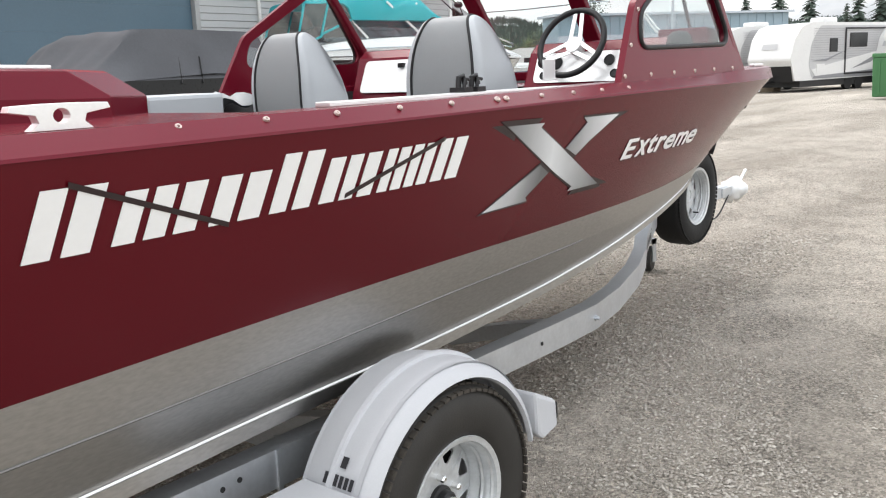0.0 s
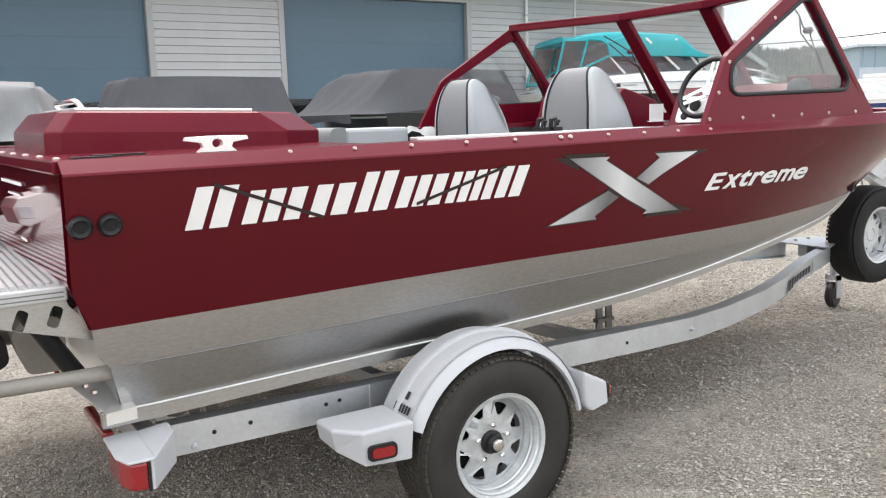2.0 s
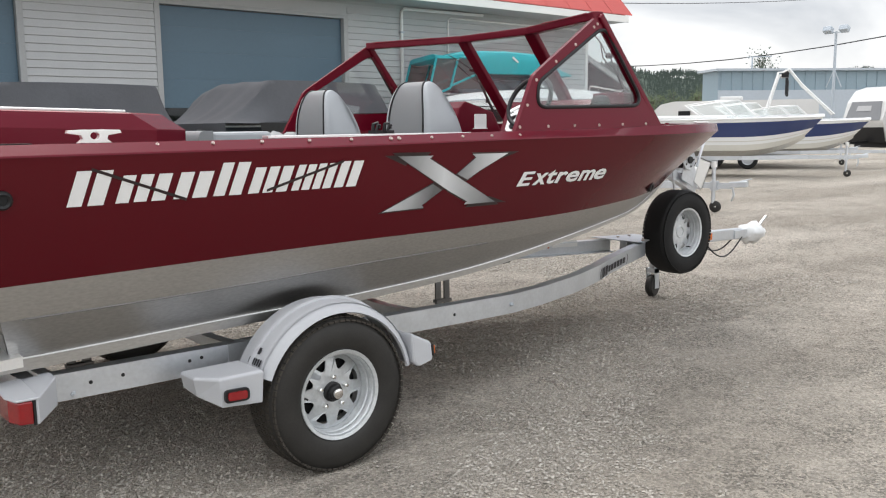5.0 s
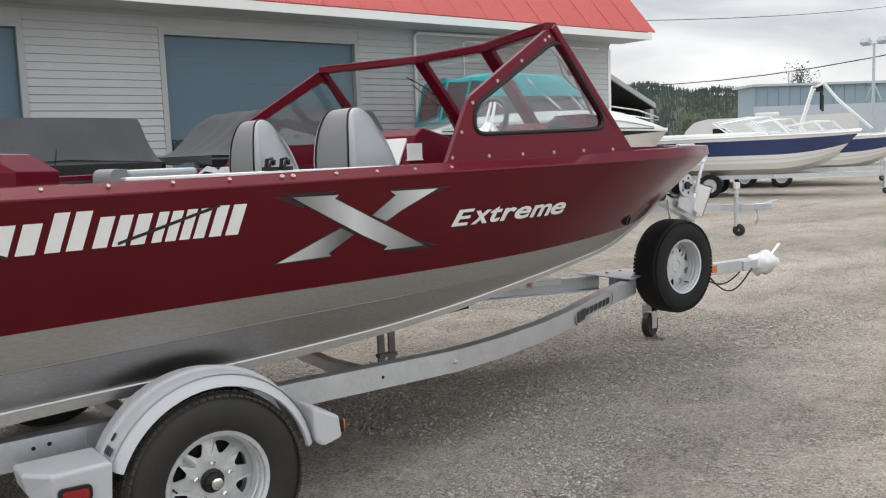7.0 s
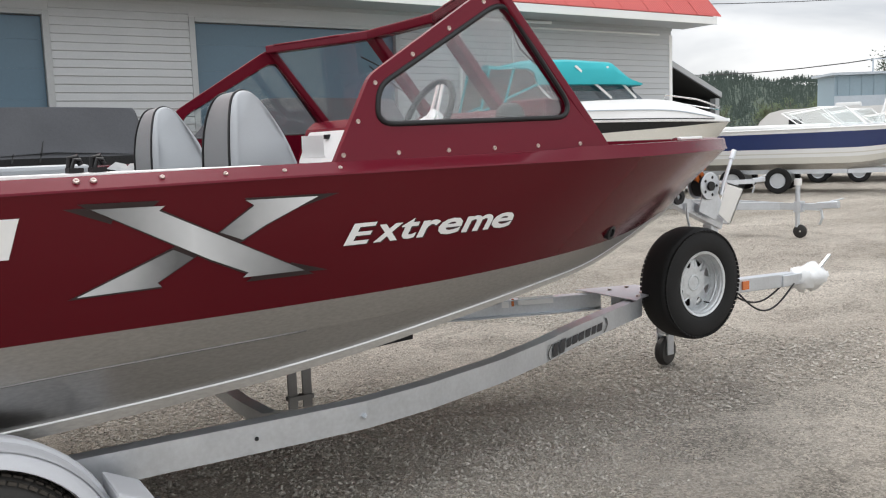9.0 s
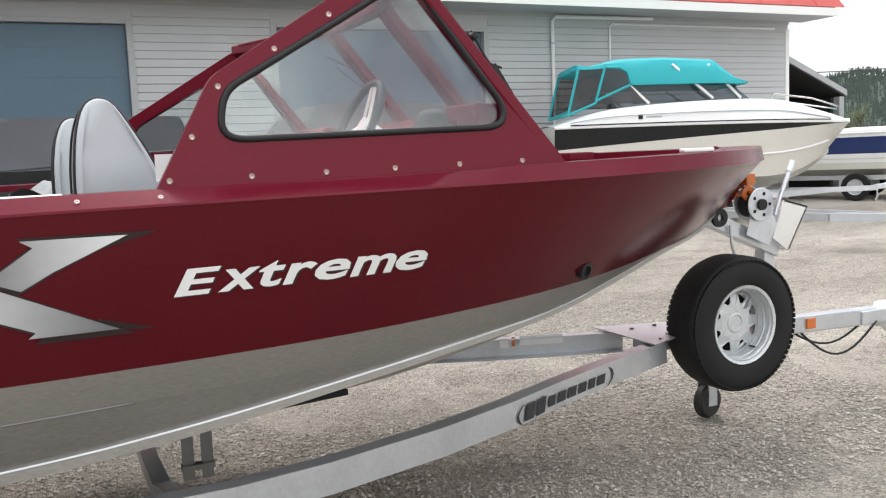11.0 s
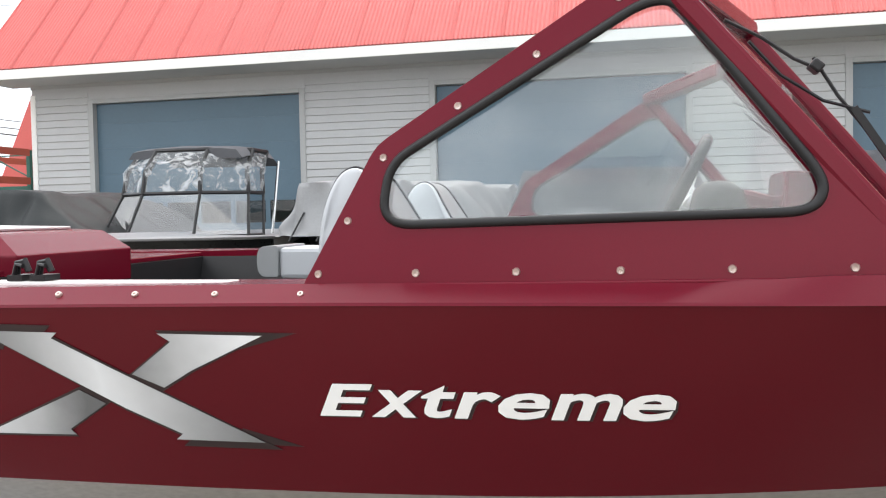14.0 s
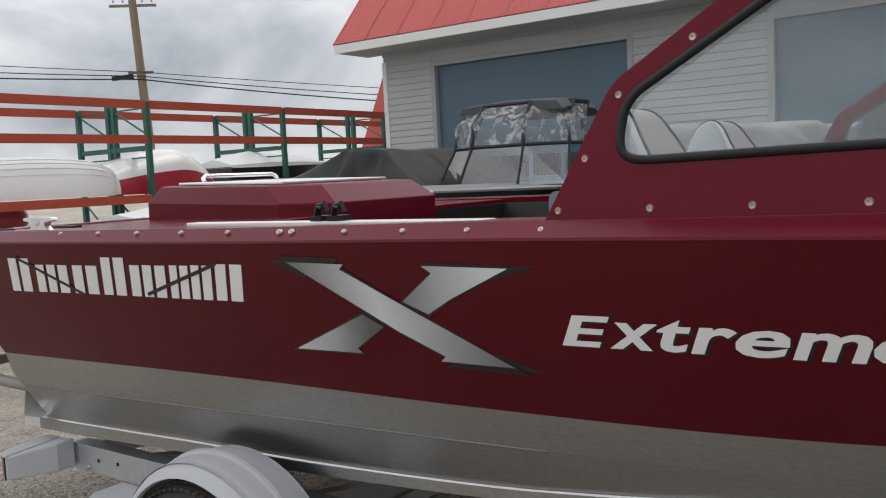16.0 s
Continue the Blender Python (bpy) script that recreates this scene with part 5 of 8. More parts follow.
part("outlet_mouth", Shape().lathe([(0.0, -0.015), (0.045, -0.015), (0.045, -0.02)], 20, Matrix.Translation((0.13, 2.80, 0.745)) @ Vector((0.75, -0.45, -0.2)).to_track_quat("Z", "Y").to_matrix().to_4x4()), DARK, jet)
part("jet_bucket", Shape().plate(rounded([(0.22, 0.79), (0.46, 0.80), (0.47, 0.70), (0.40, 0.665), (0.30, 0.69)], 0.03, 4), [], 0.4, lambda u, v, d: (u, 2.82 + d, v)), BLACK, jet, "black reversing bucket", bevel=0.02)
part("jet_bracket", Shape().plate(rounded([(0.47, 0.82), (0.54, 0.90), (0.66, 0.86), (0.66, 0.66), (0.52, 0.66)], 0.03, 4), [], 0.25, lambda u, v, d: (u, 2.75 + d, v)), JET_GREY, jet, "grey cast bracket", bevel=0.02)
part("stern_pipe", Shape().tube([(0.78, 2.02, 0.822), (0.6, 2.005, 0.824), (0.12, 2.0, 0.835), (0.05, 2.02, 0.838), (0.01, 2.08, 0.84), (0.0, 2.2, 0.842), (-0.01, 3.9, 0.842)], 0.024, 12), JET_GREY, boat, "dull grey guard pipe round the stern", smooth=50)
part("control_hose", Shape().tube([(0.50, 2.3, 0.99), (0.55, 2.28, 0.88), (0.62, 2.25, 0.78), (0.66, 2.25, 0.74)], 0.011, 8), GREY_STEEL, boat, "grey control hose", smooth=50)
tow = part("tow_fitting", Shape().plate([(0.30, 1.27), (0.32, 1.305), (0.36, 1.315), (0.45, 1.305), (0.475, 1.27), (0.46, 1.205), (0.42, 1.19), (0.36, 1.21), (0.315, 1.235)], [], 0.17, lambda u, v, d: (u + 0.03 * math.sin(d * 40), 2.98 + d, v)), ALU_BRIGHT, boat, "cast aluminium fitting on two black legs", bevel=0.003)
part("fitting_cap", Shape().box(0.345, 0.375, 3.02, 3.1, 1.312, 1.335), ALU_BRIGHT, tow, bevel=0.006)
part("fitting_recess", Shape().plate([(0.40, 1.22), (0.455, 1.225), (0.465, 1.275), (0.41, 1.27)], [], 0.006, lambda u, v, d: (u, 2.978 - d, v)), GALV, tow, "ribbed recess", bevel=0.002)
for a, b in (((0.385, 3.0, 1.21), (0.44, 2.97, 1.125)), ((0.36, 3.14, 1.21), (0.42, 3.3, 1.125))):
    part("fitting_leg", Shape().bar(a, b, 0.014, 0.02), BLACK, tow, "black leg")
tab = Shape().add([(0.56, 2.03, 0.79), (0.64, 1.97, 0.705), (0.735, 1.985, 0.705), (0.735, 2.25, 0.72), (0.56, 2.25, 0.79)], [(0, 1, 2, 3, 4)])
tab.add([(0.64, 1.972, 0.705), (0.735, 1.985, 0.705), (0.735, 1.985, 0.665), (0.64, 1.972, 0.665)], [(0, 1, 2, 3)])
part("trim_plate", tab, ALU_BRIGHT, boat, "aluminium trim plate")
for bx, by, bz in ((0.585, 2.08, 0.782), (0.61, 2.10, 0.765), (0.63, 2.08, 0.745)):
    part("bolt", Shape().lathe([(0.0, 0.012), (0.01, 0.01), (0.012, 0)], 6, Matrix.Translation((bx, by, bz))), SCREW, boat)
part("bow_light", Shape().lathe([(0.028, 0.0), (0.028, 0.01), (0.018, 0.03), (0.0, 0.034)], 14, Matrix.Translation((6.2, YC - 0.05, 1.515))), RED, boat, "small bow light", smooth=50)
part("bow_cleat", Shape().box(5.15, 5.3, 2.06, 2.09, 1.535, 1.552), ALU_BRIGHT, boat, "flat pop-up cleat", bevel=0.005)
part("registration_lamp", Shape().box(6.39, 6.45, 3.02, 3.06, 1.33, 1.39), LENS_AMBER, boat, "orange tag by the bow eye")

# ---- the trailer ----
trailer = thing("boat_trailer", (3.2, YC, 0), "galvanised single-axle boat trailer with grey plastic fenders", "trailer")
RAIL = [(0.82, 2.07, 0.535), (2.6, 2.075, 0.525), (3.1, 2.075, 0.52), (3.4, 2.088, 0.515), (3.73, 2.15, 0.512), (4.2, 2.285, 0.510), (4.6, 2.44, 0.511), (4.92, 2.59, 0.513), (5.3, 2.745, 0.516), (5.75, 2.915, 0.52)]


def channel(path, h, w, t, flip):
    """An open C channel along a path, its web outwards."""
    sh, rings = Shape(), []
    for i, p in enumerate(path):
        a, b = Vector(path[max(0, i - 1)]), Vector(path[min(len(path) - 1, i + 1)])
        d = (b - a).normalized()
        inn = Vector((-d.y, d.x, 0)).normalized()
        p = Vector(p)
        ring = [p + inn * u + Vector((0, 0, v)) for u, v in ((0, -h / 2), (0, h / 2), (w, h / 2), (w, h / 2 - t), (t, h / 2 - t), (t, -h / 2 + t), (w, -h / 2 + t), (w, -h / 2))]
        rings.append([port(q) for q in ring] if flip else ring)
    return sh.rings(rings)


for flip in (False, True):
    rl = part("frame_rail", channel(RAIL, 0.11, 0.07, 0.006, flip), GALV, trailer, "galvanised channel rail that sweeps in to the tongue")
    side = (lambda p: port(p)) if flip else (lambda p: Vector(p))
    for bx, bz in ((1.0, 0.535), (1.13, 0.54), (1.42, 0.545), (1.475, 0.55), (2.94, 0.521)):
        p = side((bx, curve_at([(a, b) for a, b, c in RAIL], bx) - 0.0012, bz))
        part("bolt_hole", Shape().lathe([(0.0, 0.001), (0.008, 0.001), (0.008, -0.001)], 10, Matrix.Translation(p) @ Vector((0, 1 if flip else -1, 0)).to_track_quat("Z", "Y").to_matrix().to_4x4()), DARK, rl)
    for bx, by, bz in ((3.385, 2.085, 0.514), (0.93, 2.068, 0.50)):
        p = side((bx, by, bz))
        part("bolt", Shape().lathe([(0.0, 0.022), (0.008, 0.022), (0.008, 0.008), (0.013, 0.008), (0.013, 0.0)], 6, Matrix.Translation(p) @ Vector((0, 1 if flip else -1, 0)).to_track_quat("Z", "Y").to_matrix().to_4x4()), GALV, rl)
    part("splice_band", Shape().box(1.60, 1.615, *sorted((side((0, 2.066, 0)).y, side((0, 2.145, 0)).y)), 0.467, 0.585), GALV, rl)
    # bunk on the rail
    part("bunk", Shape().add([side(p) for p in [(0.9, 2.70, 0.52), (3.98, 2.70, 0.650), (3.98, 2.82, 0.633), (0.9, 2.82, 0.50), (0.9, 2.70, 0.485), (3.98, 2.70, 0.626), (3.98, 2.82, 0.608), (0.9, 2.82, 0.465)]],
                             [(0, 1, 2, 3), (4, 7, 6, 5), (0, 4, 5, 1), (1, 5, 6, 2), (2, 6, 7, 3), (3, 7, 4, 0)]), CARPET, trailer, "black carpeted bunk board")
    for bx in (1.15, 3.38):
        br = Shape()
        for o in (-0.035, 0.035):
            a = side((bx + o, 2.70, 0.40))
            b = side((bx + o, 2.70, 0.60))
            br.bar(a, b, 0.042, 0.012)
        br.bar(side((bx - 0.06, 2.7, 0.45)), side((bx + 0.06, 2.7, 0.45)), 0.04, 0.02)
        part("bunk_bracket", br, SEAM, trailer, "dull steel bunk bracket with twin plates")

# cross members that dip in the middle
for cx in (1.05, 2.0, 3.25):
    pts = [(cx, 2.20, 0.49), (cx, 2.45, 0.44), (cx, 2.75, 0.36), (cx, YC, 0.345), (cx, 2 * YC - 2.75, 0.36), (cx, 2 * YC - 2.45, 0.44), (cx, 2 * YC - 2.20, 0.49)]
    part("cross_member", Shape().tube(pts, 0.046, 4), GALV, trailer, "bent galvanised cross member")
part("axle", Shape().bar((2.03, 2.0, 0.33), (2.03, 4.2, 0.33), 0.06, 0.06), GALV, trailer, "square axle beam")
part("fender_bracket", Shape().box(1.75, 2.3, 2.05, 2.12, 0.44, 0.47).box(1.75, 2.3, 4.08, 4.15, 0.44, 0.47), GALV, trailer)


def trailer_wheel(name, m, parent, label, R=0.354, W=0.225, dusty=True):
    """A spoked galvanised wheel: m's z axis points outwards, its origin in the tyre's middle."""
    prof = [(0.19, W * 0.30), (0.20, W * 0.42), (0.23, W * 0.485), (0.275, W * 0.5), (0.315, W * 0.475), (R - 0.018, W * 0.43), (R - 0.006, W * 0.385), (R, W * 0.30), (R + 0.001, W * 0.1),
            (R + 0.001, -W * 0.1), (R, -W * 0.30), (R - 0.006, -W * 0.385), (R - 0.018, -W * 0.43), (0.315, -W * 0.475), (0.275, -W * 0.5), (0.23, -W * 0.485), (0.20, -W * 0.42), (0.19, -W * 0.30)]
    rim = Shape().lathe([(r, W * k) for r, k in ((0.190, 0.44), (0.205, 0.46), (0.207, 0.44), (0.197, 0.40), (0.194, 0.30), (0.192, 0.05), (0.190, -0.2), (0.20, -0.42), (0.192, -0.42), (0.182, -0.2), (0.177, 0.0), (0.178, 0.10), (0.184, 0.13), (0.185, 0.22), (0.180, 0.26), (0.181, 0.31), (0.188, 0.35))], 44, m, closed=True)
    # dished disc with eight windows
    dish = lambda r: lerp([(0.0, 0.018), (0.06, 0.020), (0.088, 0.0255), (0.106, 0.0255), (0.130, 0.023), (0.152, 0.019), (0.165, 0.011), (0.18, 0.003)], r)
    for k in range(8):
        a = 2 * math.pi * (k + 0.5) / 8
        arc = lambda r, n: [(r * math.cos(a + e), r * math.sin(a + e)) for e in spread(-math.pi / 8, math.pi / 8, n)]
        hole = rounded([(r * math.cos(a + d), r * math.sin(a + d)) for r, d in ((0.106, -0.075), (0.148, -0.225), (0.153, -0.10), (0.153, 0.10), (0.148, 0.225), (0.106, 0.075))], 0.007, 2)
        rim.plate(arc(0.088, 9) + arc(0.176, 9)[::-1], [hole], 0.005, lambda u, v, d: m @ Vector((u, v, dish(math.hypot(u, v)) - d)))
    rim.lathe([(0.090, 0.0265), (0.06, 0.020), (0.03, 0.018), (0.0, 0.018)], 48, m)
    for r, k in ((0.1865, 0.37), (0.1815, 0.22)):
        rim.lathe([(r + 0.004, W * k), (r, W * k + 0.006), (r - 0.005, W * k), (r, W * k - 0.006)], 44, m, closed=True)
    w = part(name, rim, WHEEL_STEEL, parent, label, smooth=40, weld=0.0006)
    part("tyre", Shape().lathe(prof, 56, m, closed=True), RUBBER_DUSTY if dusty else RUBBER, w, "black radial trailer tyre", smooth=50)
    # Near-black disc, on the spare as well: shade behind the windows.
    part("dark_backing_disc", Shape().lathe([(0.0, -0.005), (0.155, -0.02), (0.16, -0.06)], 28, m), DARK, w, "near-black disc standing in for shade behind the wheel's windows", smooth=40)
    tread = Shape()
    for row, off in ((-0.425, 0.5), (-0.29, 0), (-0.145, 0.5), (0.0, 0), (0.145, 0.5), (0.29, 0), (0.425, 0.5)):
        for k in range(72):
            a = 2 * math.pi * (k + off) / 72
            rr = R + (0.0035 if dusty else -0.0015) - (0.0145 if abs(row) > 0.3 else 0.002 if abs(row) > 0.2 else 0)
            q = m @ Matrix.Rotation(a, 4, "Z") @ Matrix.Translation((rr, 0, row * W))
            tread.box(-0.008, 0.0005, -0.0125, 0.0105, -W * 0.060, W * 0.060, q)
    part("tread", tread, TREAD if dusty else RUBBER, w, kind="stuff", fix=False)
    if not dusty:
        # unused bolt holes and an open bore
        bore = part("hub_ring", Shape().lathe([(0.040, 0.016), (0.040, 0.030), (0.044, 0.033), (0.052, 0.030), (0.056, 0.019)], 28, m), WHEEL_STEEL, w, "raised ring about the open bore", smooth=40)
        part("bore", Shape().lathe([(0.0, 0.020), (0.040, 0.020), (0.040, 0.016)], 24, m), SEAM, bore, "dull plate behind the bore")
        for k in range(5):
            a = 2 * math.pi * k / 5 + 0.3
            part("bolt_hole", Shape().lathe([(0.0, 0.0235), (0.008, 0.0235), (0.009, 0.020)], 10, m @ Matrix.Translation((0.071 * math.cos(a), 0.071 * math.sin(a), 0.001))), DARK, w)
        part("valve", Shape().lathe([(0.005, W * 0.1), (0.005, W * 0.28), (0.0, W * 0.29)], 6, m @ Matrix.Translation((0.10, -0.135, 0))), BLACK, w)
        return w
    hub = Shape().lathe([(0.046, W * 0.1), (0.046, W * 0.17), (0.036, W * 0.19), (0.035, W * 0.28), (0.03, W * 0.30), (0.0, W * 0.30)], 24, m)
    hb_ = part("hub", hub, BLACK, w, "dark bearing hub", smooth=40)
    part("dust_cap", Shape().lathe([(0.024, W * 0.28), (0.023, W * 0.37), (0.014, W * 0.385), (0.0, W * 0.385)], 20, m), CHROME, hb_, "steel dust cap", smooth=40)
    for k in range(5):
        a = 2 * math.pi * k / 5 + 0.3
        part("lug_nut", Shape().lathe([(0.011, W * 0.1), (0.011, W * 0.22), (0.006, W * 0.24), (0.0, W * 0.24)], 6, m @ Matrix.Translation((0.071 * math.cos(a), 0.071 * math.sin(a), 0))), CHROME, w)
    part("valve", Shape().lathe([(0.004, W * 0.1), (0.004, W * 0.28), (0.0, W * 0.29)], 6, m @ Matrix.Translation((-0.15, 0.0, 0))), BLACK, w)
    return w


trailer_wheel("wheel", Matrix.Translation((1.98, 1.848, 0.349)) @ pose(0, 0, 0, 90, 0, 0), trailer, "galvanised eight-window trailer wheel")
trailer_wheel("wheel", Matrix.Translation((1.98, 2 * YC - 1.848, 0.349)) @ pose(0, 0, 0, -90, 0, 0), trailer, "galvanised eight-window trailer wheel")


def fender(flip):
    """A moulded fender: an arch with a flat lip, a step at each end and a rolled edge."""
    side = (lambda p: port(p)) if flip else (lambda p: Vector(p))
    cx, cz = 1.985, 0.338
    arc = []
    for i in range(25):
        a = radians(158 - i * (158 - 11) / 24)
        r = 0.432
        arc.append((cx + r * math.cos(a) * 0.985, cz + r * math.sin(a)))
    rows = []
    for y, dr in ((1.985, -0.012), (1.96, -0.004), (1.90, 0.0), (1.82, -0.002), (1.782, -0.008), (1.752, -0.026), (1.742, -0.046), (1.755, -0.051)):
        row = []
        for x, z in arc:
            d = Vector((x - cx, z - cz)).normalized()
            row.append(side((x + d.x * dr, y, z + d.y * dr)))
        rows.append(row)
    sh = Shape().sheet(rows)
    rows = [[side((p[0], p[1], p[2])) for p in r] for r in ([[(cx + (x - cx) * 0.985, y, cz + (z - cz) * 0.985) for x, z in arc] for y in (1.775, 1.98)])]
    sh.sheet(rows)
    # raised shoulder rib
    sh.tube([side((x, 1.875, z)) for x, z in arc], 0.012, 6)
    f = part("fender", sh, FENDER, trailer, "grey moulded plastic wheel fender", smooth=50)
    plan = [(1.325, 1.96), (1.325, 1.83), (1.40, 1.742), (1.60, 1.742), (1.60, 1.96)]
    foot = [(1.335, 1.955), (1.345, 1.84), (1.41, 1.75), (1.592, 1.748), (1.592, 1.955)]
    low = [0.470, 0.452, 0.412, 0.398, 0.420]
    back = Shape().rings([[side((x, y, z)) for (x, y), z in zip(foot, low)], [side((x, y, 0.532)) for x, y in plan], [side((1.46 + (x - 1.46) * 0.93, 1.86 + (y - 1.86) * 0.93, 0.541)) for x, y in plan]])
    part("rear_step", back, FENDER, f, "grey moulded step", bevel=0.012)
    fro = Shape().plate([(2.385, 0.565), (2.505, 0.505), (2.515, 0.415), (2.42, 0.395), (2.395, 0.42)], [], 0.24, lambda u, v, d: side((u, 1.742 + d, v)))
    part("front_step", fro, FENDER, f, "grey moulded step", bevel=0.012)
    lamp = Shape().plate(rounded([(1.415, 0.433), (1.525, 0.429), (1.525, 0.484), (1.415, 0.488)], 0.018, 3), [], 0.012, lambda u, v, d: side((u, 1.743 - d, v)))
    bz = part("marker_lamp", lamp, BLACK, f, "red marker lamp in a black bezel")
    part("lens", Shape().plate(rounded([(1.427, 0.443), (1.513, 0.439), (1.513, 0.474), (1.427, 0.478)], 0.012, 3), [], 0.016, lambda u, v, d: side((u, 1.742 - d, v))), LENS_RED, bz, "red lens")
    fb_ = part("front_marker_lamp", Shape().box(2.497, 2.531, *sorted((side((0, 1.752, 0)).y, side((0, 1.85, 0)).y)), 0.428, 0.488), BLACK, f, "amber marker lamp in a black bezel", bevel=0.006)
    part("lens", Shape().box(2.525, 2.543, *sorted((side((0, 1.76, 0)).y, side((0, 1.842, 0)).y)), 0.436, 0.480), LENS_AMBER, fb_, "amber lens", bevel=0.005)
    if not flip:
        pr = Shape()
        for k, (aa, y0, y1) in enumerate(((144, 1.835, 1.895), (150.5, 1.795, 1.905))):
            for j in range(2 if k == 0 else 6):
                ya = y0 + (y1 - y0) * j / (2 if k == 0 else 6)
                yb = ya + (y1 - y0) / (2 if k == 0 else 6) * 0.7
                q = []
                for a in (aa + 2.0, aa - 2.0):
                    for y in (ya, yb):
                        q.append(side((cx + 0.4345 * math.cos(radians(a)) * 0.985, y, cz + 0.4345 * math.sin(radians(a)))))
                pr.add(q, [(0, 1, 3, 2)])
        part("print", pr, DECAL_DARK, f, "small dark printed bars")
    return f


fender(False)
fender(True)


def tail_light(flip):
    """A tail lamp that stands out from the rail: a wedge of a housing, a hood over it and a wrapped red lens."""
    side = (lambda p: port(p)) if flip else (lambda p: Vector(p))
    prism = lambda plan, z0, z1: Shape().rings([[side((x, y, z)) for (x, y), z in zip(plan, zz)] for zz in (z0, z1)])
    h = part("tail_lamp", prism([(0.845, 2.062), (0.845, 1.985), (0.738, 1.828), (0.727, 1.828), (0.727, 2.062)], [0.492, 0.492, 0.484, 0.484, 0.50], [0.612, 0.606, 0.580, 0.580, 0.600]), FENDER, trailer, "red tail lamp in a grey plastic housing", bevel=0.008)
    part("hood", prism([(0.742, 1.824), (0.664, 1.838), (0.640, 1.90), (0.640, 2.062), (0.742, 2.062)], [0.578, 0.574, 0.578, 0.590, 0.590], [0.588, 0.584, 0.588, 0.602, 0.606]), FENDER, h, bevel=0.004)
    part("lens", prism([(0.720, 1.829), (0.672, 1.842), (0.650, 1.90), (0.650, 2.05), (0.720, 2.05)], [0.487] * 5, [0.576, 0.573, 0.576, 0.588, 0.588]), LENS_RED, h, "red lens", bevel=0.008)
    part("bezel", prism([(0.7275, 1.8265), (0.7195, 1.8265), (0.7195, 2.056), (0.7275, 2.056)], [0.484] * 4, [0.578, 0.578, 0.589, 0.589]), BLACK, h)


tail_light(False)
tail_light(True)
part("rear_cross_bar", Shape().bar((0.80, 2.15, 0.52), (0.80, 4.05, 0.52), 0.06, 0.08), GALV, trailer, "rear cross bar")
part("lamp_bar", Shape().box(0.70, 0.74, 2.40, 2.76, 0.465, 0.50).box(0.70, 0.74, 2 * YC - 2.76, 2 * YC - 2.40, 0.465, 0.50), LENS_RED, trailer, "row of red identification lamps", bevel=0.01)
for hy in (2.3, 3.9):
    part("tie_down_strap", Shape().bar((0.62, hy, 0.70), (0.78, hy, 0.55), 0.05, 0.004), BLACK, trailer, "black tie-down strap")

# tongue, spare wheel, winch stand and jack
part("tongue", Shape().bar((5.72, YC + 0.02, 0.535), (7.5, YC + 0.02, 0.478), 0.075, 0.10), GALV, trailer, "galvanised box tongue", bevel=0.006)
part("gusset_plate", Shape().add([(5.62, 2.84, 0.590), (6.02, 3.0, 0.592), (6.02, 3.24, 0.592), (5.62, 3.38, 0.590), (5.62, 2.84, 0.583), (6.02, 3.0, 0.585), (6.02, 3.24, 0.585), (5.62, 3.38, 0.583)],
                                 [(0, 1, 2, 3), (4, 7, 6, 5), (0, 4, 5, 1), (1, 5, 6, 2), (2, 6, 7, 3), (3, 7, 4, 0)]), GALV, trailer, "bolted gusset plate")
for gx, gy in ((5.72, 2.92), (5.82, 2.99), (5.95, 3.05), (5.75, 3.2), (5.9, 3.2)):
    part("bolt", Shape().lathe([(0.0, 0.01), (0.012, 0.01), (0.014, 0)], 6, Matrix.Translation((gx, gy, 0.590))), SCREW, trailer)
sw = trailer_wheel("spare_wheel", Matrix.Translation((6.16, 2.893, 0.63)) @ pose(0, 0, 0, 90, 0, 0), trailer, "spare wheel bolted beside the tongue", dusty=False)
part("sidewall_mark", Shape().plate(rounded([(-0.03, 0.27), (0.02, 0.27), (0.02, 0.30), (-0.03, 0.30)], 0.004, 2), [], 0.002, lambda u, v, d: (6.09 + u, 2.7895 - d, 0.63 + v)), DECAL, sw, "small white sidewall stencil")
part("spare_carrier", Shape().bar((6.19, 2.90, 0.60), (6.20, 3.1, 0.55), 0.06, 0.06), GALV, trailer)
ws = Shape().bar((6.60, YC + 0.02, 0.55), (6.62, YC + 0.02, 0.98), 0.075, 0.075)
ws.bar((6.12, YC, 1.19), (6.68, YC, 0.955), 0.07, 0.085)
stand = part("winch_stand", ws, GALV, trailer, "galvanised winch stand", bevel=0.006)
part("bow_stop", Shape().lathe([(0.02, 0.05), (0.05, 0.05), (0.055, 0.03), (0.055, -0.03), (0.05, -0.05), (0.02, -0.05)], 16, Matrix.Translation((6.235, YC, 1.165)) @ pose(0, 0, 0, 90, 0, 0), closed=True), BLACK, stand, "black rubber bow stop", smooth=40)
part("stand_bracket", Shape().plate([(6.585, 1.03), (6.67, 1.235), (6.845, 1.19), (6.70, 0.95)], [], 0.008, lambda u, v, d: (u, YC - 0.075 + d, v)).plate([(6.67, 1.235), (6.845, 1.19), (6.84, 1.182), (6.668, 1.227)], [], 0.15, lambda u, v, d: (u, YC - 0.075 + d, v)).plate([(6.845, 1.19), (6.70, 0.95), (6.692, 0.953), (6.837, 1.192)], [], 0.15, lambda u, v, d: (u, YC - 0.075 + d, v)), ALU_BRIGHT, stand, "bright bent bracket")
part("side_plate", Shape().plate([(6.40, 1.06), (6.56, 0.99), (6.62, 1.10), (6.55, 1.24), (6.44, 1.22)], [], 0.006, lambda u, v, d: (u, YC - 0.07 + d, v)), GALV, stand, "galvanised winch side plate")
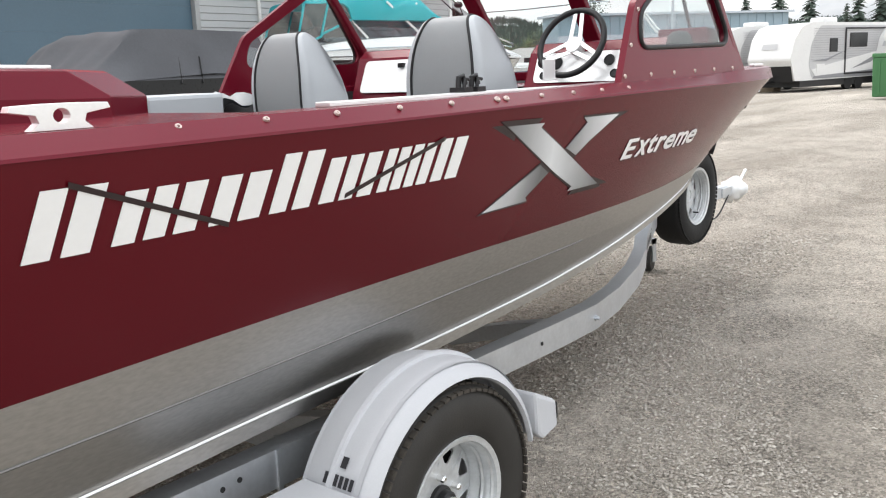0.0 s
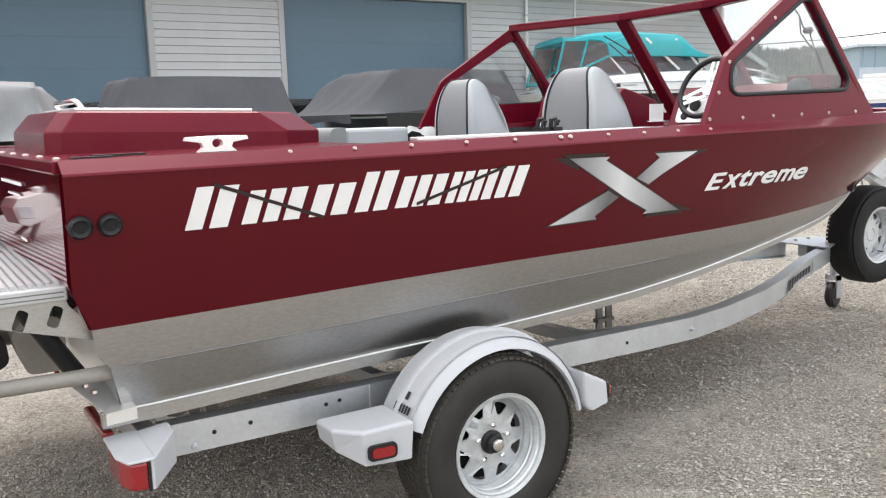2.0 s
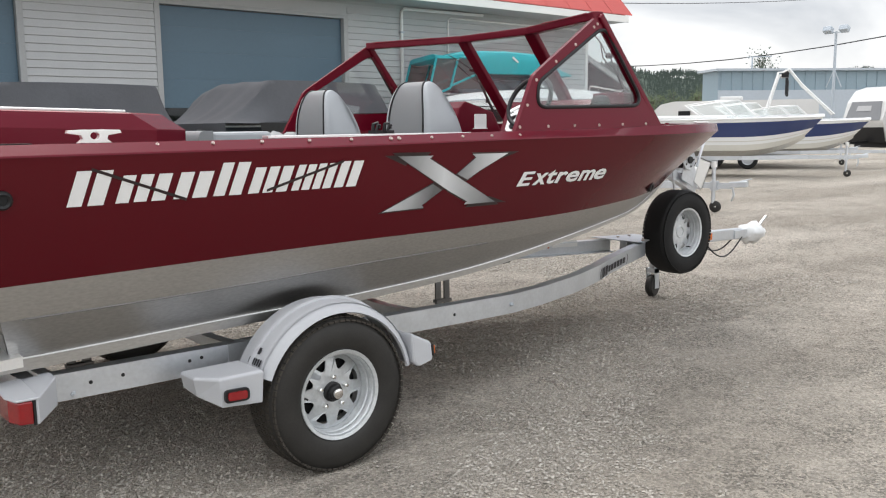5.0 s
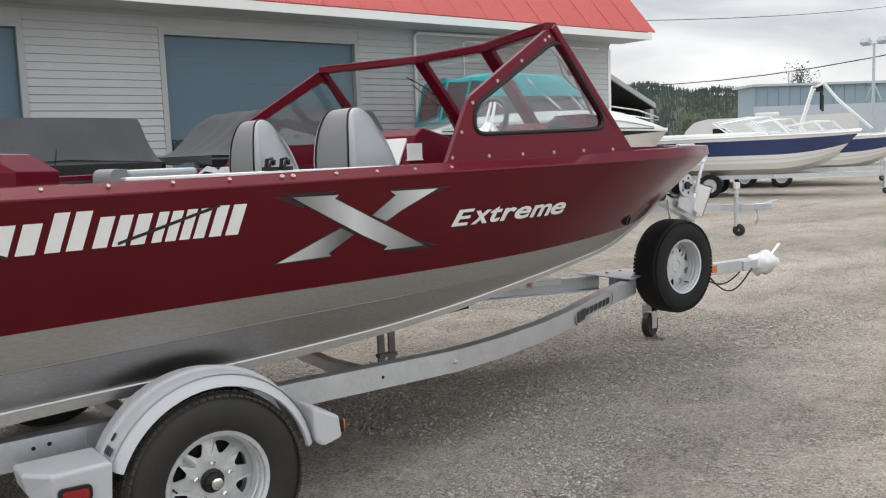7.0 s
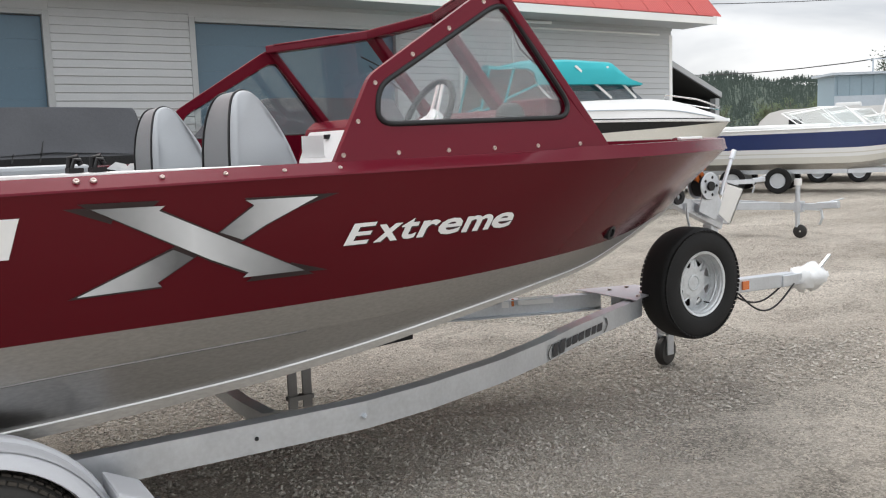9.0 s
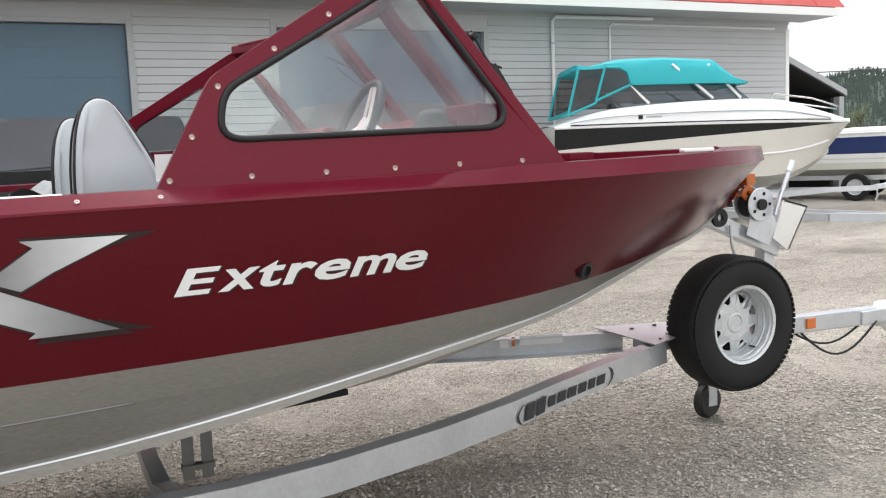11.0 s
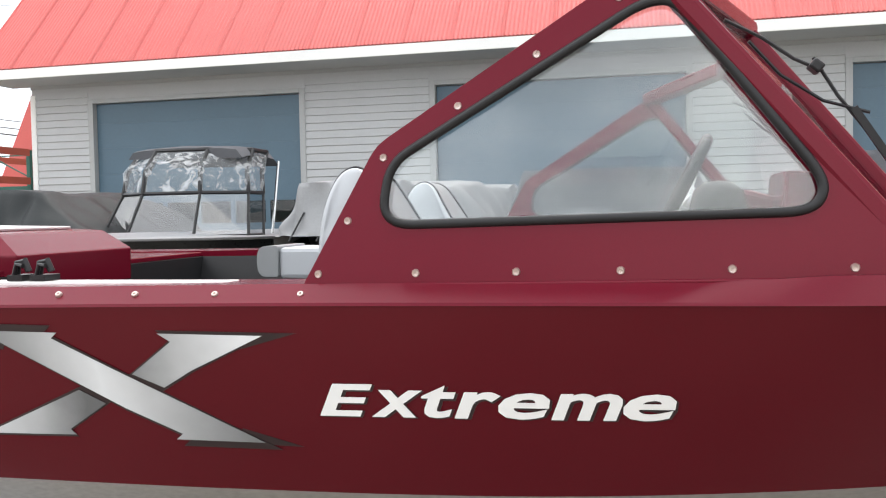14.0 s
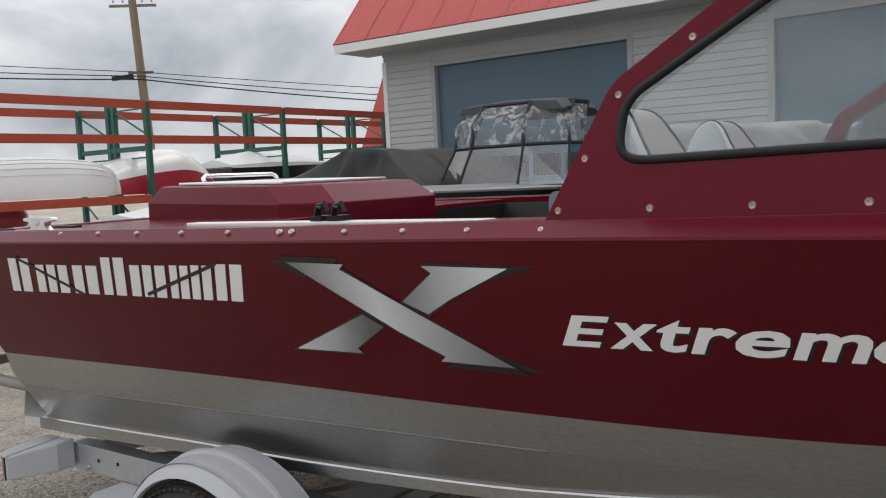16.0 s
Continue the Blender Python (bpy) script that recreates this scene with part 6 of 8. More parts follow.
wm = Matrix.Translation((6.485, YC - 0.06, 1.222)) @ pose(0, 0, 0, 90, 0, 0)
wd = part("winch", Shape().lathe([(0.0, 0.03), (0.088, 0.03), (0.092, 0.026), (0.088, 0.022), (0.035, 0.02), (0.035, -0.075), (0.088, -0.08), (0.088, -0.085), (0.0, -0.085)], 28, wm), GALV, trailer, "hand winch with a strap", smooth=30)
part("winch_gear", Shape().lathe([(0.0, 0.045), (0.03, 0.045), (0.032, 0.03)], 16, wm), BLACK, wd)
for k in range(5):
    part("gear_hole", Shape().lathe([(0.0, 0.032), (0.010, 0.032), (0.010, 0.03)], 10, wm @ Matrix.Translation((0.06 * math.cos(k * 1.257), 0.06 * math.sin(k * 1.257), 0))), DARK, wd)
part("strap_roll", Shape().lathe([(0.03, 0.018), (0.072, 0.016), (0.074, -0.03), (0.072, -0.072), (0.03, -0.074)], 24, wm), CARPET, wd, "black webbing rolled on the drum", smooth=40)
part("bow_roller", Shape().lathe([(0.012, 0.05), (0.042, 0.05), (0.024, 0.008), (0.024, -0.008), (0.042, -0.05), (0.012, -0.05)], 20, Matrix.Translation((6.43, YC, 1.285)) @ pose(0, 0, 0, 90, 0, 0), closed=True), LENS_AMBER, stand, "orange polyurethane bow roller", smooth=30)
part("winch_handle", Shape().tube([(6.55, YC - 0.12, 1.16), (6.58, YC - 0.12, 1.24), (6.66, YC - 0.12, 1.40)], 0.013, 10).tube([(6.655, YC - 0.12, 1.39), (6.685, YC - 0.12, 1.45)], 0.02, 10), GALV, wd, "flat galvanised winch handle", bevel=0.003)
part("winch_strap", Shape().bar((6.52, YC, 1.30), (6.44, YC, 1.34), 0.05, 0.004), DECAL, wd, "white webbing strap")
part("strap_hook", Shape().bar((6.46, YC, 1.34), (6.41, YC, 1.345), 0.03, 0.02), LENS_RED, wd, "red strap hook")
part("bow_eye", Shape().tube([(6.37, YC - 0.02, 1.36), (6.43, YC - 0.02, 1.345), (6.42, YC - 0.02, 1.32), (6.35, YC - 0.02, 1.315)], 0.009, 8), CHROME, trailer, smooth=50)
part("safety_chain", Shape().tube([(6.30, YC - 0.05, 1.12), (6.31, YC - 0.05, 1.02), (6.34, YC - 0.05, 0.93)], 0.009, 6), GALV, stand, smooth=50)
part("coupler", Shape().box(7.35, 7.75, YC - 0.03, YC + 0.07, 0.435, 0.52).lathe([(0.0, 0.03), (0.05, 0.025), (0.055, -0.05), (0.0, -0.05)], 14, Matrix.Translation((7.78, YC + 0.02, 0.475))), GALV, trailer, "ball coupler", bevel=0.006)
bag = Shape()
rng = random.Random(4)
rings = []
for i in range(9):
    t = i / 8
    r = 0.095 * (math.sin(math.pi * (0.12 + 0.8 * t)) ** 0.6)
    rings.append([(7.54 + 0.36 * t, YC + 0.02 + (r + rng.uniform(-0.03, 0.03)) * math.cos(a), 0.468 + (r + rng.uniform(-0.03, 0.03)) * math.sin(a)) for a in (2 * math.pi * j / 14 for j in range(14))])
part("plastic_bag", bag.rings(rings), SHRINK, trailer, "crumpled white plastic bag over the coupler", smooth=True)
part("coupler_lever", Shape().bar((7.80, YC, 0.515), (7.95, YC, 0.615), 0.02, 0.015), GALV, trailer)
part("amber_reflector", Shape().box(6.90, 6.965, YC - 0.03, YC - 0.018, 0.468, 0.528), LENS_AMBER, trailer, "amber side reflector")
for o, sag in ((-0.03, 0.16), (0.05, 0.11)):
    part("safety_cable", Shape().tube([(6.85 + 0.62 * t, YC + o, 0.45 - sag * math.sin(math.pi * t)) for t in spread(0, 1, 14)], 0.007, 6), BLACK, trailer, "black safety cable", smooth=True)
jack = part("jack_post", Shape().tube([(6.30, 3.24, 0.75), (6.30, 3.24, 0.24)], 0.03, 12), GALV, trailer, "galvanised jockey jack", smooth=50)
part("jack_fork", Shape().box(6.27, 6.33, 3.19, 3.20, 0.08, 0.26).box(6.27, 6.33, 3.28, 3.29, 0.08, 0.26).box(6.27, 6.33, 3.19, 3.29, 0.22, 0.26), GALV, jack)
part("jack_wheel", Shape().lathe([(0.02, 0.032), (0.085, 0.032), (0.1, 0.015), (0.1, -0.015), (0.085, -0.032), (0.02, -0.032)], 22, Matrix.Translation((6.30, 3.24, 0.1)) @ pose(0, 0, 0, 90, 0, 12), closed=True), RUBBER_DUSTY, jack, "small rubber jack wheel", smooth=40)
# printed bars on the rail
pr = Shape()
face = lambda x, v: Vector((x + 0.25 * v + 0.0018, curve_at([(a, b) for a, b, c in RAIL], x + 0.25 * v) - 0.0045, 0.500 + (x - 4.6) * 0.012 + v))
for i, (a, b, h) in enumerate(((4.655, 4.715, 0.034), (4.73, 4.79, 0.034), (4.81, 4.86, 0.022), (4.875, 4.935, 0.022), (4.95, 5.01, 0.022), (5.025, 5.085, 0.022), (5.10, 5.15, 0.022), (5.165, 5.225, 0.022))):
    pr.add([face(a, -h), face(b, -h), face(b, h), face(a, h)], [(0, 1, 2, 3)])
for x, sg in ((4.60, 1), (5.28, -1)):
    for k in range(6):
        v0, v1 = -0.040 + k * 0.080 / 6, -0.040 + (k + 1) * 0.080 / 6
        e = lambda v: x + sg * 0.030 * (v / 0.040) ** 2
        pr.add([face(e(v0), v0), face(e(v0) + 0.012, v0), face(e(v1) + 0.012, v1), face(e(v1), v1)], [(0, 1, 2, 3)])
part("print", pr, DECAL_DARK, trailer, "dark printed bars on the rail")
p0, p1 = port((5.1, 2.64, 0)), port((5.5, 2.79, 0))
for a, b, mat, label in ((0.05, 0.16, DECAL, "white warning sticker"), (0.2, 0.24, LENS_AMBER, "yellow warning sticker"), (0.3, 0.85, DECAL, "long white sticker")):
    u, v = p0.lerp(p1, a), p0.lerp(p1, b)
    z = 0.52 + 0.04 * a
    part("sticker", Shape().add([u + Vector((-0.03, -0.08, z)), v + Vector((-0.03, -0.08, z)), v + Vector((-0.03, -0.08, z + 0.05)), u + Vector((-0.03, -0.08, z + 0.05))], [(0, 1, 2, 3)]), mat, trailer, label)

# ---- other boats in the yard ----
def loft_hull(m, L, half, z_keel, z_chine, z_sheer, rise=0.12, fore=0.55):
    """Returns a function of (how far along, how far down the side) for a planing hull; the bow is at +x of m."""
    plumb = fore > 0.6
    cut, lift, up = (0.07, 0.45, 0.5) if plumb else (0.16, 0.75, 0.72)
    def hb(s):
        return half * (1 - max(0.0, (s - fore + 0.1) / (1.1 - fore)) ** 2.4)
    def pt(s, v, sgn):
        top = Vector((L * s, sgn * hb(s), z_sheer + rise * s * s))
        x2 = L * s * (1 - cut * v * max(0, (s - 0.5) / 0.5) ** 2)
        cz = z_chine + (z_sheer - z_chine) * lift * max(0, (s - fore) / (1 - fore)) ** 2
        ch = Vector((x2, sgn * hb(s) * (0.86 - 0.35 * max(0, (s - fore) / (1 - fore))), cz))
        p = top.lerp(ch, v)
        p.x = x2
        return m @ p
    def keel(s):
        return m @ Vector((L * s * (1 - cut * max(0, (s - 0.5) / 0.5) ** 2), 0, z_keel + (z_sheer - z_keel) * up * max(0, (s - fore + 0.05) / (1.05 - fore)) ** 2.2))
    return pt, keel


SN = [i / 28 for i in range(29)]


def hull_band(pt, v0, v1, out=0.0):
    sh = Shape()
    for sgn in (-1, 1):
        a, b = (v if isinstance(v, tuple) else (v, v) for v in (v0, v1))
        sh.sheet([[pt(s, (a[0] + (a[1] - a[0]) * s) * (1 - k) + (b[0] + (b[1] - b[0]) * s) * k, sgn) for s in SN] for k in (0, 0.5, 1)])
    return sh


def hull_parts(parent, pt, keel, bands, bottom, deck, deck_from=0.0):
    """Bands down the side, bottom, transom and a deck."""
    for name, v0, v1, mat, label in bands:
        part(name, hull_band(pt, v0, v1), mat, parent, label, smooth=50)
    sh = Shape()
    for sgn in (-1, 1):
        sh.sheet([[pt(s, 1.0, sgn) for s in SN], [keel(s) for s in SN]])
    part("hull_bottom", sh, bottom, parent, smooth=50)
    part("transom", Shape().add([pt(0, 0, -1), pt(0, 0, 1), pt(0, 1, 1), keel(0), pt(0, 1, -1)], [(0, 1, 2, 3, 4)]), bands[1 if len(bands) > 1 else 0][3], parent)
    rows = [[pt(s, 0, -1) for s in SN if s >= deck_from], [pt(s, 0, -1).lerp(pt(s, 0, 1), 0.5) + Vector((0, 0, 0.06)) for s in SN if s >= deck_from], [pt(s, 0, 1) for s in SN if s >= deck_from]]
    part("deck", Shape().sheet(rows), deck, parent, smooth=50)
    part("rub_rail", Shape().tube([pt(s, 0.02, -1) for s in SN] + [pt(s, 0.02, 1) for s in SN[::-1]], 0.02, 6), deck, parent, smooth=50)


def simple_trailer(name, m, L, half, z, label, jack=True, wheels=True):
    """A galvanised trailer with two rails, a tongue, wheels and a jack; the coupler is at +x of m."""
    t = thing(name, m @ Vector((L / 2, 0, 0)), label, "trailer", "boat trailers")
    P = lambda x, y, zz: m @ Vector((x, y, zz))
    up = (0, 0, 1)
    for sgn in (-1, 1):
        part("frame_rail", Shape().bar(P(0, sgn * half * 0.8, z), P(L * 0.62, sgn * half * 0.8, z), 0.07, 0.11).bar(P(L * 0.62, sgn * half * 0.8, z), P(L * 0.84, 0, z), 0.07, 0.11), GALV, t)
        for wx in (0.28, 0.42) if wheels else ():
            ang = m.to_3x3() @ Vector((0, sgn, 0))
            wmx = Matrix.Translation(P(L * wx, sgn * half * 1.0, 0.33)) @ ang.to_track_quat("Z", "Y").to_matrix().to_4x4()
            w = part("wheel", Shape().lathe([(0.0, 0.06), (0.17, 0.06), (0.19, 0.09), (0.2, 0.07)], 20, wmx), GALV, t, smooth=40)
            part("tyre", Shape().lathe([(0.19, 0.08), (0.25, 0.1), (0.31, 0.09), (0.33, 0.05), (0.33, -0.05), (0.31, -0.09), (0.19, -0.09)], 26, wmx, closed=True), RUBBER, w, smooth=50)
    part("tongue", Shape().bar(P(L * 0.6, 0, z), P(L, 0, z), 0.08, 0.1), GALV, t)
    c = part("coupler", Shape().bar(P(L - 0.05, 0, z + 0.02), P(L + 0.26, 0, z + 0.04), 0.1, 0.1).bar(P(L + 0.12, 0, z + 0.08), P(L + 0.32, 0.02, z + 0.13), 0.03, 0.02), GALV, t, bevel=0.015)
    part("coupler_chain", Shape().tube([P(L, 0.02, z - 0.04), P(L + 0.02, 0.02, z - 0.16), P(L - 0.02, 0.03, z - 0.26)], 0.02, 6), GALV, c)
    if jack:
        j = part("jack_post", Shape().tube([P(L - 0.3, -0.09, z + 0.34), P(L - 0.3, -0.09, 0.16)], 0.034, 10), GALV, t, smooth=50)
        part("jack_cap", Shape().tube([P(L - 0.3, -0.09, z + 0.32), P(L - 0.3, -0.09, z + 0.42)], 0.055, 10), ALU_BRIGHT, j, smooth=50)
        part("jack_clamp", Shape().box(-0.05, 0.05, -0.12, 0.06, -0.08, 0.08, m @ Matrix.Translation((L - 0.3, 0, z))), GALV, j)
        part("jack_wheel", Shape().lathe([(0.02, 0.03), (0.08, 0.03), (0.1, 0.015), (0.1, -0.015), (0.08, -0.03), (0.02, -0.03)], 18, m @ Matrix.Translation((L - 0.26, -0.09, 0.1)) @ pose(0, 0, 0, 90, 0, 0), closed=True), RUBBER_DUSTY, j, smooth=40)
    return t


def windscreen(parent, m, x, half, z, h, rake, canopy=False):
    """A raked framed windscreen in a runabout, from side to side."""
    pts = [(-0.9, half * 0.92), (0.0, half * 0.85), (0.55, half * 0.3), (0.55, -half * 0.3), (0.0, -half * 0.85), (-0.9, -half * 0.92)]
    lo = [m @ Vector((x + a, b, z)) for a, b in pts]
    hi = [m @ Vector((x + a - rake, b * 0.86, z + (h if 0 < i < 5 else h * 0.75))) for i, (a, b) in enumerate(pts)]
    for i in range(5):
        g = part("windscreen_pane", Shape().add([lo[i], lo[i + 1], hi[i + 1], hi[i]], [(0, 1, 2, 3)]), GLASS, parent, "clear windscreen pane")
        g.visible_shadow = False
    fr = Shape().tube(hi, 0.018, 6)
    for a, b in zip(lo, hi):
        fr.tube([a, b], 0.018, 6)
    part("windscreen_frame", fr, ALU_BRIGHT, parent, smooth=50)


# white cruiser with a teal canopy
mt = Matrix.Translation((12.31, 14.68, 0)) @ pose(0, 0, 0, 0, 0, -22.4)
cr = thing("cabin_cruiser", (15.2, 13.5, 0.55), "white cabin cruiser with a black stripe and teal canvas canopy", "boat")
CR_L, CR_HALF = 6.3, 1.18
ptc, kc = loft_hull(mt, CR_L, CR_HALF, 0.55, 0.86, 1.95, -0.08, 0.66)
hull_parts(cr, ptc, kc, [("black_stripe", 0.0, (0.40, 0.04), GEL_BLACK, "broad black stripe"), ("hull_side", (0.40, 0.04), 1.0, GEL_CREAM, "cream hull side")], GEL_CREAM, GEL_WHITE)
part("spray_rail", Shape().tube([ptc(s, 0.72 - 0.2 * s, -1) + mt.to_3x3() @ Vector((0, -0.006, 0)) for s in SN[12:27]], 0.022, 6), GEL_WHITE, cr, "moulded spray rail", smooth=50)
CR_TOP = [(0.0, 1.97), (0.35, 2.08), (0.9, 2.24), (1.8, 2.33), (3.2, 2.38), (4.4, 2.34), (5.3, 2.12), (6.0, 1.96), (6.28, 1.89)]
rings = []
for x in spread(0.0, 6.28, 24):
    s_ = x / CR_L
    hw = CR_HALF * (1 - max(0.0, (s_ - 0.56) / 0.44) ** 2.4) + 0.015
    zs, zt = 1.945 - 0.08 * s_ * s_, curve_at(CR_TOP, x)
    rings.append([mt @ Vector((x, sg * hw * k, zs + (zt - zs) * q)) for sg, k, q in ((-1, 1.0, 0.0), (-1, 0.985, 0.45), (-1, 0.93, 0.62), (-1, 0.86, 0.95), (-1, 0.6, 1.0), (1, 0.6, 1.0), (1, 0.86, 0.95), (1, 0.93, 0.62), (1, 0.985, 0.45), (1, 1.0, 0.0))])
part("deck_moulding", Shape().rings(rings), GEL_WHITE, cr, "white moulded deck and cabin top", smooth=35)
for sgn in (-1, 1):
    for dz, mat in ((0.215, GREY_STEEL), (0.03, GEL_BLACK)):
        part("trim_line", Shape().tube([mt @ Vector((x, sgn * (CR_HALF * (1 - max(0.0, (x / CR_L - 0.56) / 0.44) ** 2.4) + 0.017), 1.945 - 0.08 * (x / CR_L) ** 2 + min(dz, 0.02 + 0.45 * (curve_at(CR_TOP, x) - 1.945)))) for x in spread(0.3, 5.6, 20)], 0.011, 6), mat, cr, "thin pinstripe", smooth=50)
# raked glass round the cockpit, behind three bright bars on each side
for sgn in (-1, 1):
    quad = [(1.50, 0.99, 2.34), (3.72, 0.80, 2.38), (3.62, 0.78, 2.66), (1.62, 0.98, 2.69)]
    g = part("windscreen_pane", Shape().add([mt @ Vector((x, sgn * y, z)) for x, y, z in quad], [(0, 1, 2, 3)]), GLASS_TINT, cr, "tinted side windscreen")
    g.visible_shadow = False
    for a, b in (((1.50, 1.0, 2.69), (1.86, 1.0, 2.34)), ((2.30, 1.06, 3.06), (3.13, 0.92, 2.40)), ((3.0, 1.0, 3.04), (3.70, 0.84, 2.39))):
        part("windscreen_bar", Shape().bar(mt @ Vector((a[0], sgn * a[1], a[2])), mt @ Vector((b[0], sgn * b[1], b[2])), 0.03, 0.045), GEL_WHITE, cr, "white windscreen bar")
fr = Shape().add([mt @ Vector(p) for p in ((3.72, -0.80, 2.38), (4.12, -0.3, 2.37), (4.12, 0.3, 2.37), (3.72, 0.80, 2.38), (3.62, -0.78, 2.66), (3.74, -0.3, 2.68), (3.74, 0.3, 2.68), (3.62, 0.78, 2.66))], [(0, 1, 5, 4), (1, 2, 6, 5), (2, 3, 7, 6)])
g = part("windscreen_pane", fr, GLASS_TINT, cr, "tinted front windscreen")
g.visible_shadow = False
can = []
for x, z0, zt in ((1.02, 3.05, 3.16), (1.28, 3.0, 3.21), (1.50, 2.70, 3.22), (2.2, 2.69, 3.22), (3.15, 2.68, 3.15), (3.45, 2.66, 2.90), (3.76, 2.65, 2.70)):
    can.append([mt @ Vector((x, y, z)) for y, z in ((-1.06, z0), (-1.05, z0 + (zt - z0) * 0.55), (-0.96, zt - 0.06), (-0.75, zt), (0, zt + 0.03), (0.75, zt), (0.96, zt - 0.06), (1.05, z0 + (zt - z0) * 0.55), (1.06, z0))])
part("canopy", Shape().rings(can), TEAL, cr, "teal canvas canopy", smooth=45)
flap = [[mt @ Vector((x, y, z)) for y, z in ((-1.06, z0), (-1.03, z0 + 0.07), (-0.8, z0 + 0.10), (0.8, z0 + 0.10), (1.03, z0 + 0.07), (1.06, z0))] for x, z0 in ((0.48, 3.03), (0.75, 3.0), (1.06, 3.05))]
part("canopy_rear", Shape().rings(flap), TEAL, cr, "teal canvas rear flap", smooth=40)
part("canopy_piping", Shape().tube([mt @ Vector((x, y, z)) for x, y, z in ((0.50, -1.06, 3.04), (0.50, 1.06, 3.04), (0.28, 1.08, 2.17), (0.28, -1.08, 2.17))], 0.03, 6, True), TEAL, cr, "teal canvas edging", smooth=50)
for sgn in (-1, 1):
    for q in (((0.28, 2.17), (0.50, 3.04)), ((0.28, 2.17), (0.81, 2.38)), ((0.81, 2.38), (1.0, 3.03)), ((0.81, 2.42), (1.48, 2.70)), ((1.02, 3.05), (1.30, 3.03), (1.43, 2.95), (1.50, 2.72))):
        part("canopy_piping", Shape().tube([mt @ Vector((u, sgn * 1.07, v)) for u, v in q], 0.026, 6), TEAL, cr, "teal canvas edging", smooth=50)
    for q in (((0.30, 2.2), (0.52, 3.02), (0.99, 3.02), (0.80, 2.40)), ((0.83, 2.46), (1.0, 3.03), (1.28, 3.01), (1.42, 2.93), (1.48, 2.73)), ((0.83, 2.36), (0.86, 2.42), (1.5, 2.68), (1.77, 2.36))):
        g = part("canopy_window", Shape().add([mt @ Vector((u, sgn * 1.06, v)) for u, v in q], [tuple(range(len(q)))]), SMOKE_VINYL, cr, "smoky clear canopy window")
        g.visible_shadow = False
part("bow_rail", Shape().tube([mt @ Vector(p) for p in ((4.3, -0.86, 2.30), (4.35, -0.86, 2.44), (5.2, -0.62, 2.34), (5.9, -0.28, 2.18), (6.05, 0, 2.12), (5.9, 0.28, 2.18), (5.2, 0.62, 2.34))], 0.016, 6), CHROME, cr, smooth=50)
part("porthole", Shape().box(1.60, 1.68, -CR_HALF - 0.022, -CR_HALF + 0.02, 2.05, 2.14, mt), BLACK, cr)
part("maker_print", Shape().box(1.75, 2.05, -CR_HALF - 0.006, -CR_HALF + 0.02, 2.065, 2.095, mt), RV_PANEL, cr, "small grey printed bar")
simple_trailer("tandem_trailer", mt @ Matrix.Translation((0.3, 0, 0)), 6.6, 1.15, 0.48, "galvanised tandem trailer under a white cabin cruiser", jack=False)

# navy and white bowriders
def bowrider(x0, yc, L, label, tower=0.0, yaw=0.0, drop=0.0):
    m = Matrix.Translation((x0, yc, -drop)) @ pose(0, 0, 0, 0, 0, yaw)
    b = thing("bowrider", m @ Vector((L / 2, 0, 0.62)), label, "boat", "navy bowriders")
    pt, kl = loft_hull(m, L, 1.15, 0.62, 0.84, 1.72, 0.06, 0.7)
    hull_parts(b, pt, kl, [("white_cap", 0.0, 0.13, GEL_WHITE, "white sheer cap"), ("navy_band", 0.13, 0.58, GEL_NAVY, "navy blue upper band"), ("hull_side", 0.58, 0.82, GEL_WHITE, "white hull side"), ("lower_side", 0.82, 1.0, GEL_CREAM, "cream lower side")], GEL_CREAM, GEL_WHITE)
    part("boot_line", hull_band(lambda s, v, g: pt(s, v, g) + m.to_3x3() @ Vector((0, g * 0.004, 0)), 0.70, 0.73), GEL_CREAM, b)
    windscreen(b, m, L * 0.68, 1.08, 1.74, 0.52, 0.55)
    part("cockpit_side", Shape().box(0.3, L * 0.64, -1.0, 1.0, 1.7, 1.83, m), GEL_WHITE, b, bevel=0.05)
    if tower:
        tw = Shape()
        for sgn in (-1, 1):
            tw.tube([m @ Vector((L * (0.30 + tower), sgn * 1.05, 1.8)), m @ Vector((L * (0.36 + tower), sgn * 0.95, 3.30)), m @ Vector((L * (0.38 + tower), sgn * 0.85, 3.30)), m @ Vector((L * (0.41 + tower), sgn * 0.75, 3.42))], 0.035, 8)
            tw.tube([m @ Vector((L * (0.62 + tower), sgn * 1.05, 1.8)), m @ Vector((L * (0.47 + tower), sgn * 0.9, 2.86)), m @ Vector((L * (0.41 + tower), sgn * 0.75, 3.42))], 0.035, 8)
        tw.tube([m @ Vector((L * (0.41 + tower), -0.75, 3.42)), m @ Vector((L * (0.41 + tower), 0.75, 3.42))], 0.035, 8)
        tw.tube([m @ Vector((L * (0.37 + tower), -0.9, 3.2)), m @ Vector((L * (0.37 + tower), 0.9, 3.2))], 0.035, 8)
        t = part("wakeboard_tower", tw, GEL_WHITE, b, "white tubular tower", smooth=50)
        for sgn in (-1, 1):
            part("board_rack", Shape().box(-0.05, 0.05, -0.06, 0.06, -0.3, 0.3, m @ Matrix.Translation((L * (0.40 + tower), sgn * 1.05, 2.8))), BLACK, t, "black board rack", bevel=0.02)
        part("tower_light", Shape().box(-0.12, 0.12, -0.5, 0.5, -0.1, 0.1, m @ Matrix.Translation((L * (0.39 + tower), 0, 3.25))), BLACK, t)
    simple_trailer("tandem_trailer", m @ Matrix.Translation((0, 0, drop)), L + 0.9, 1.05, 0.55, "galvanised tandem trailer under a navy bowrider")
    return b


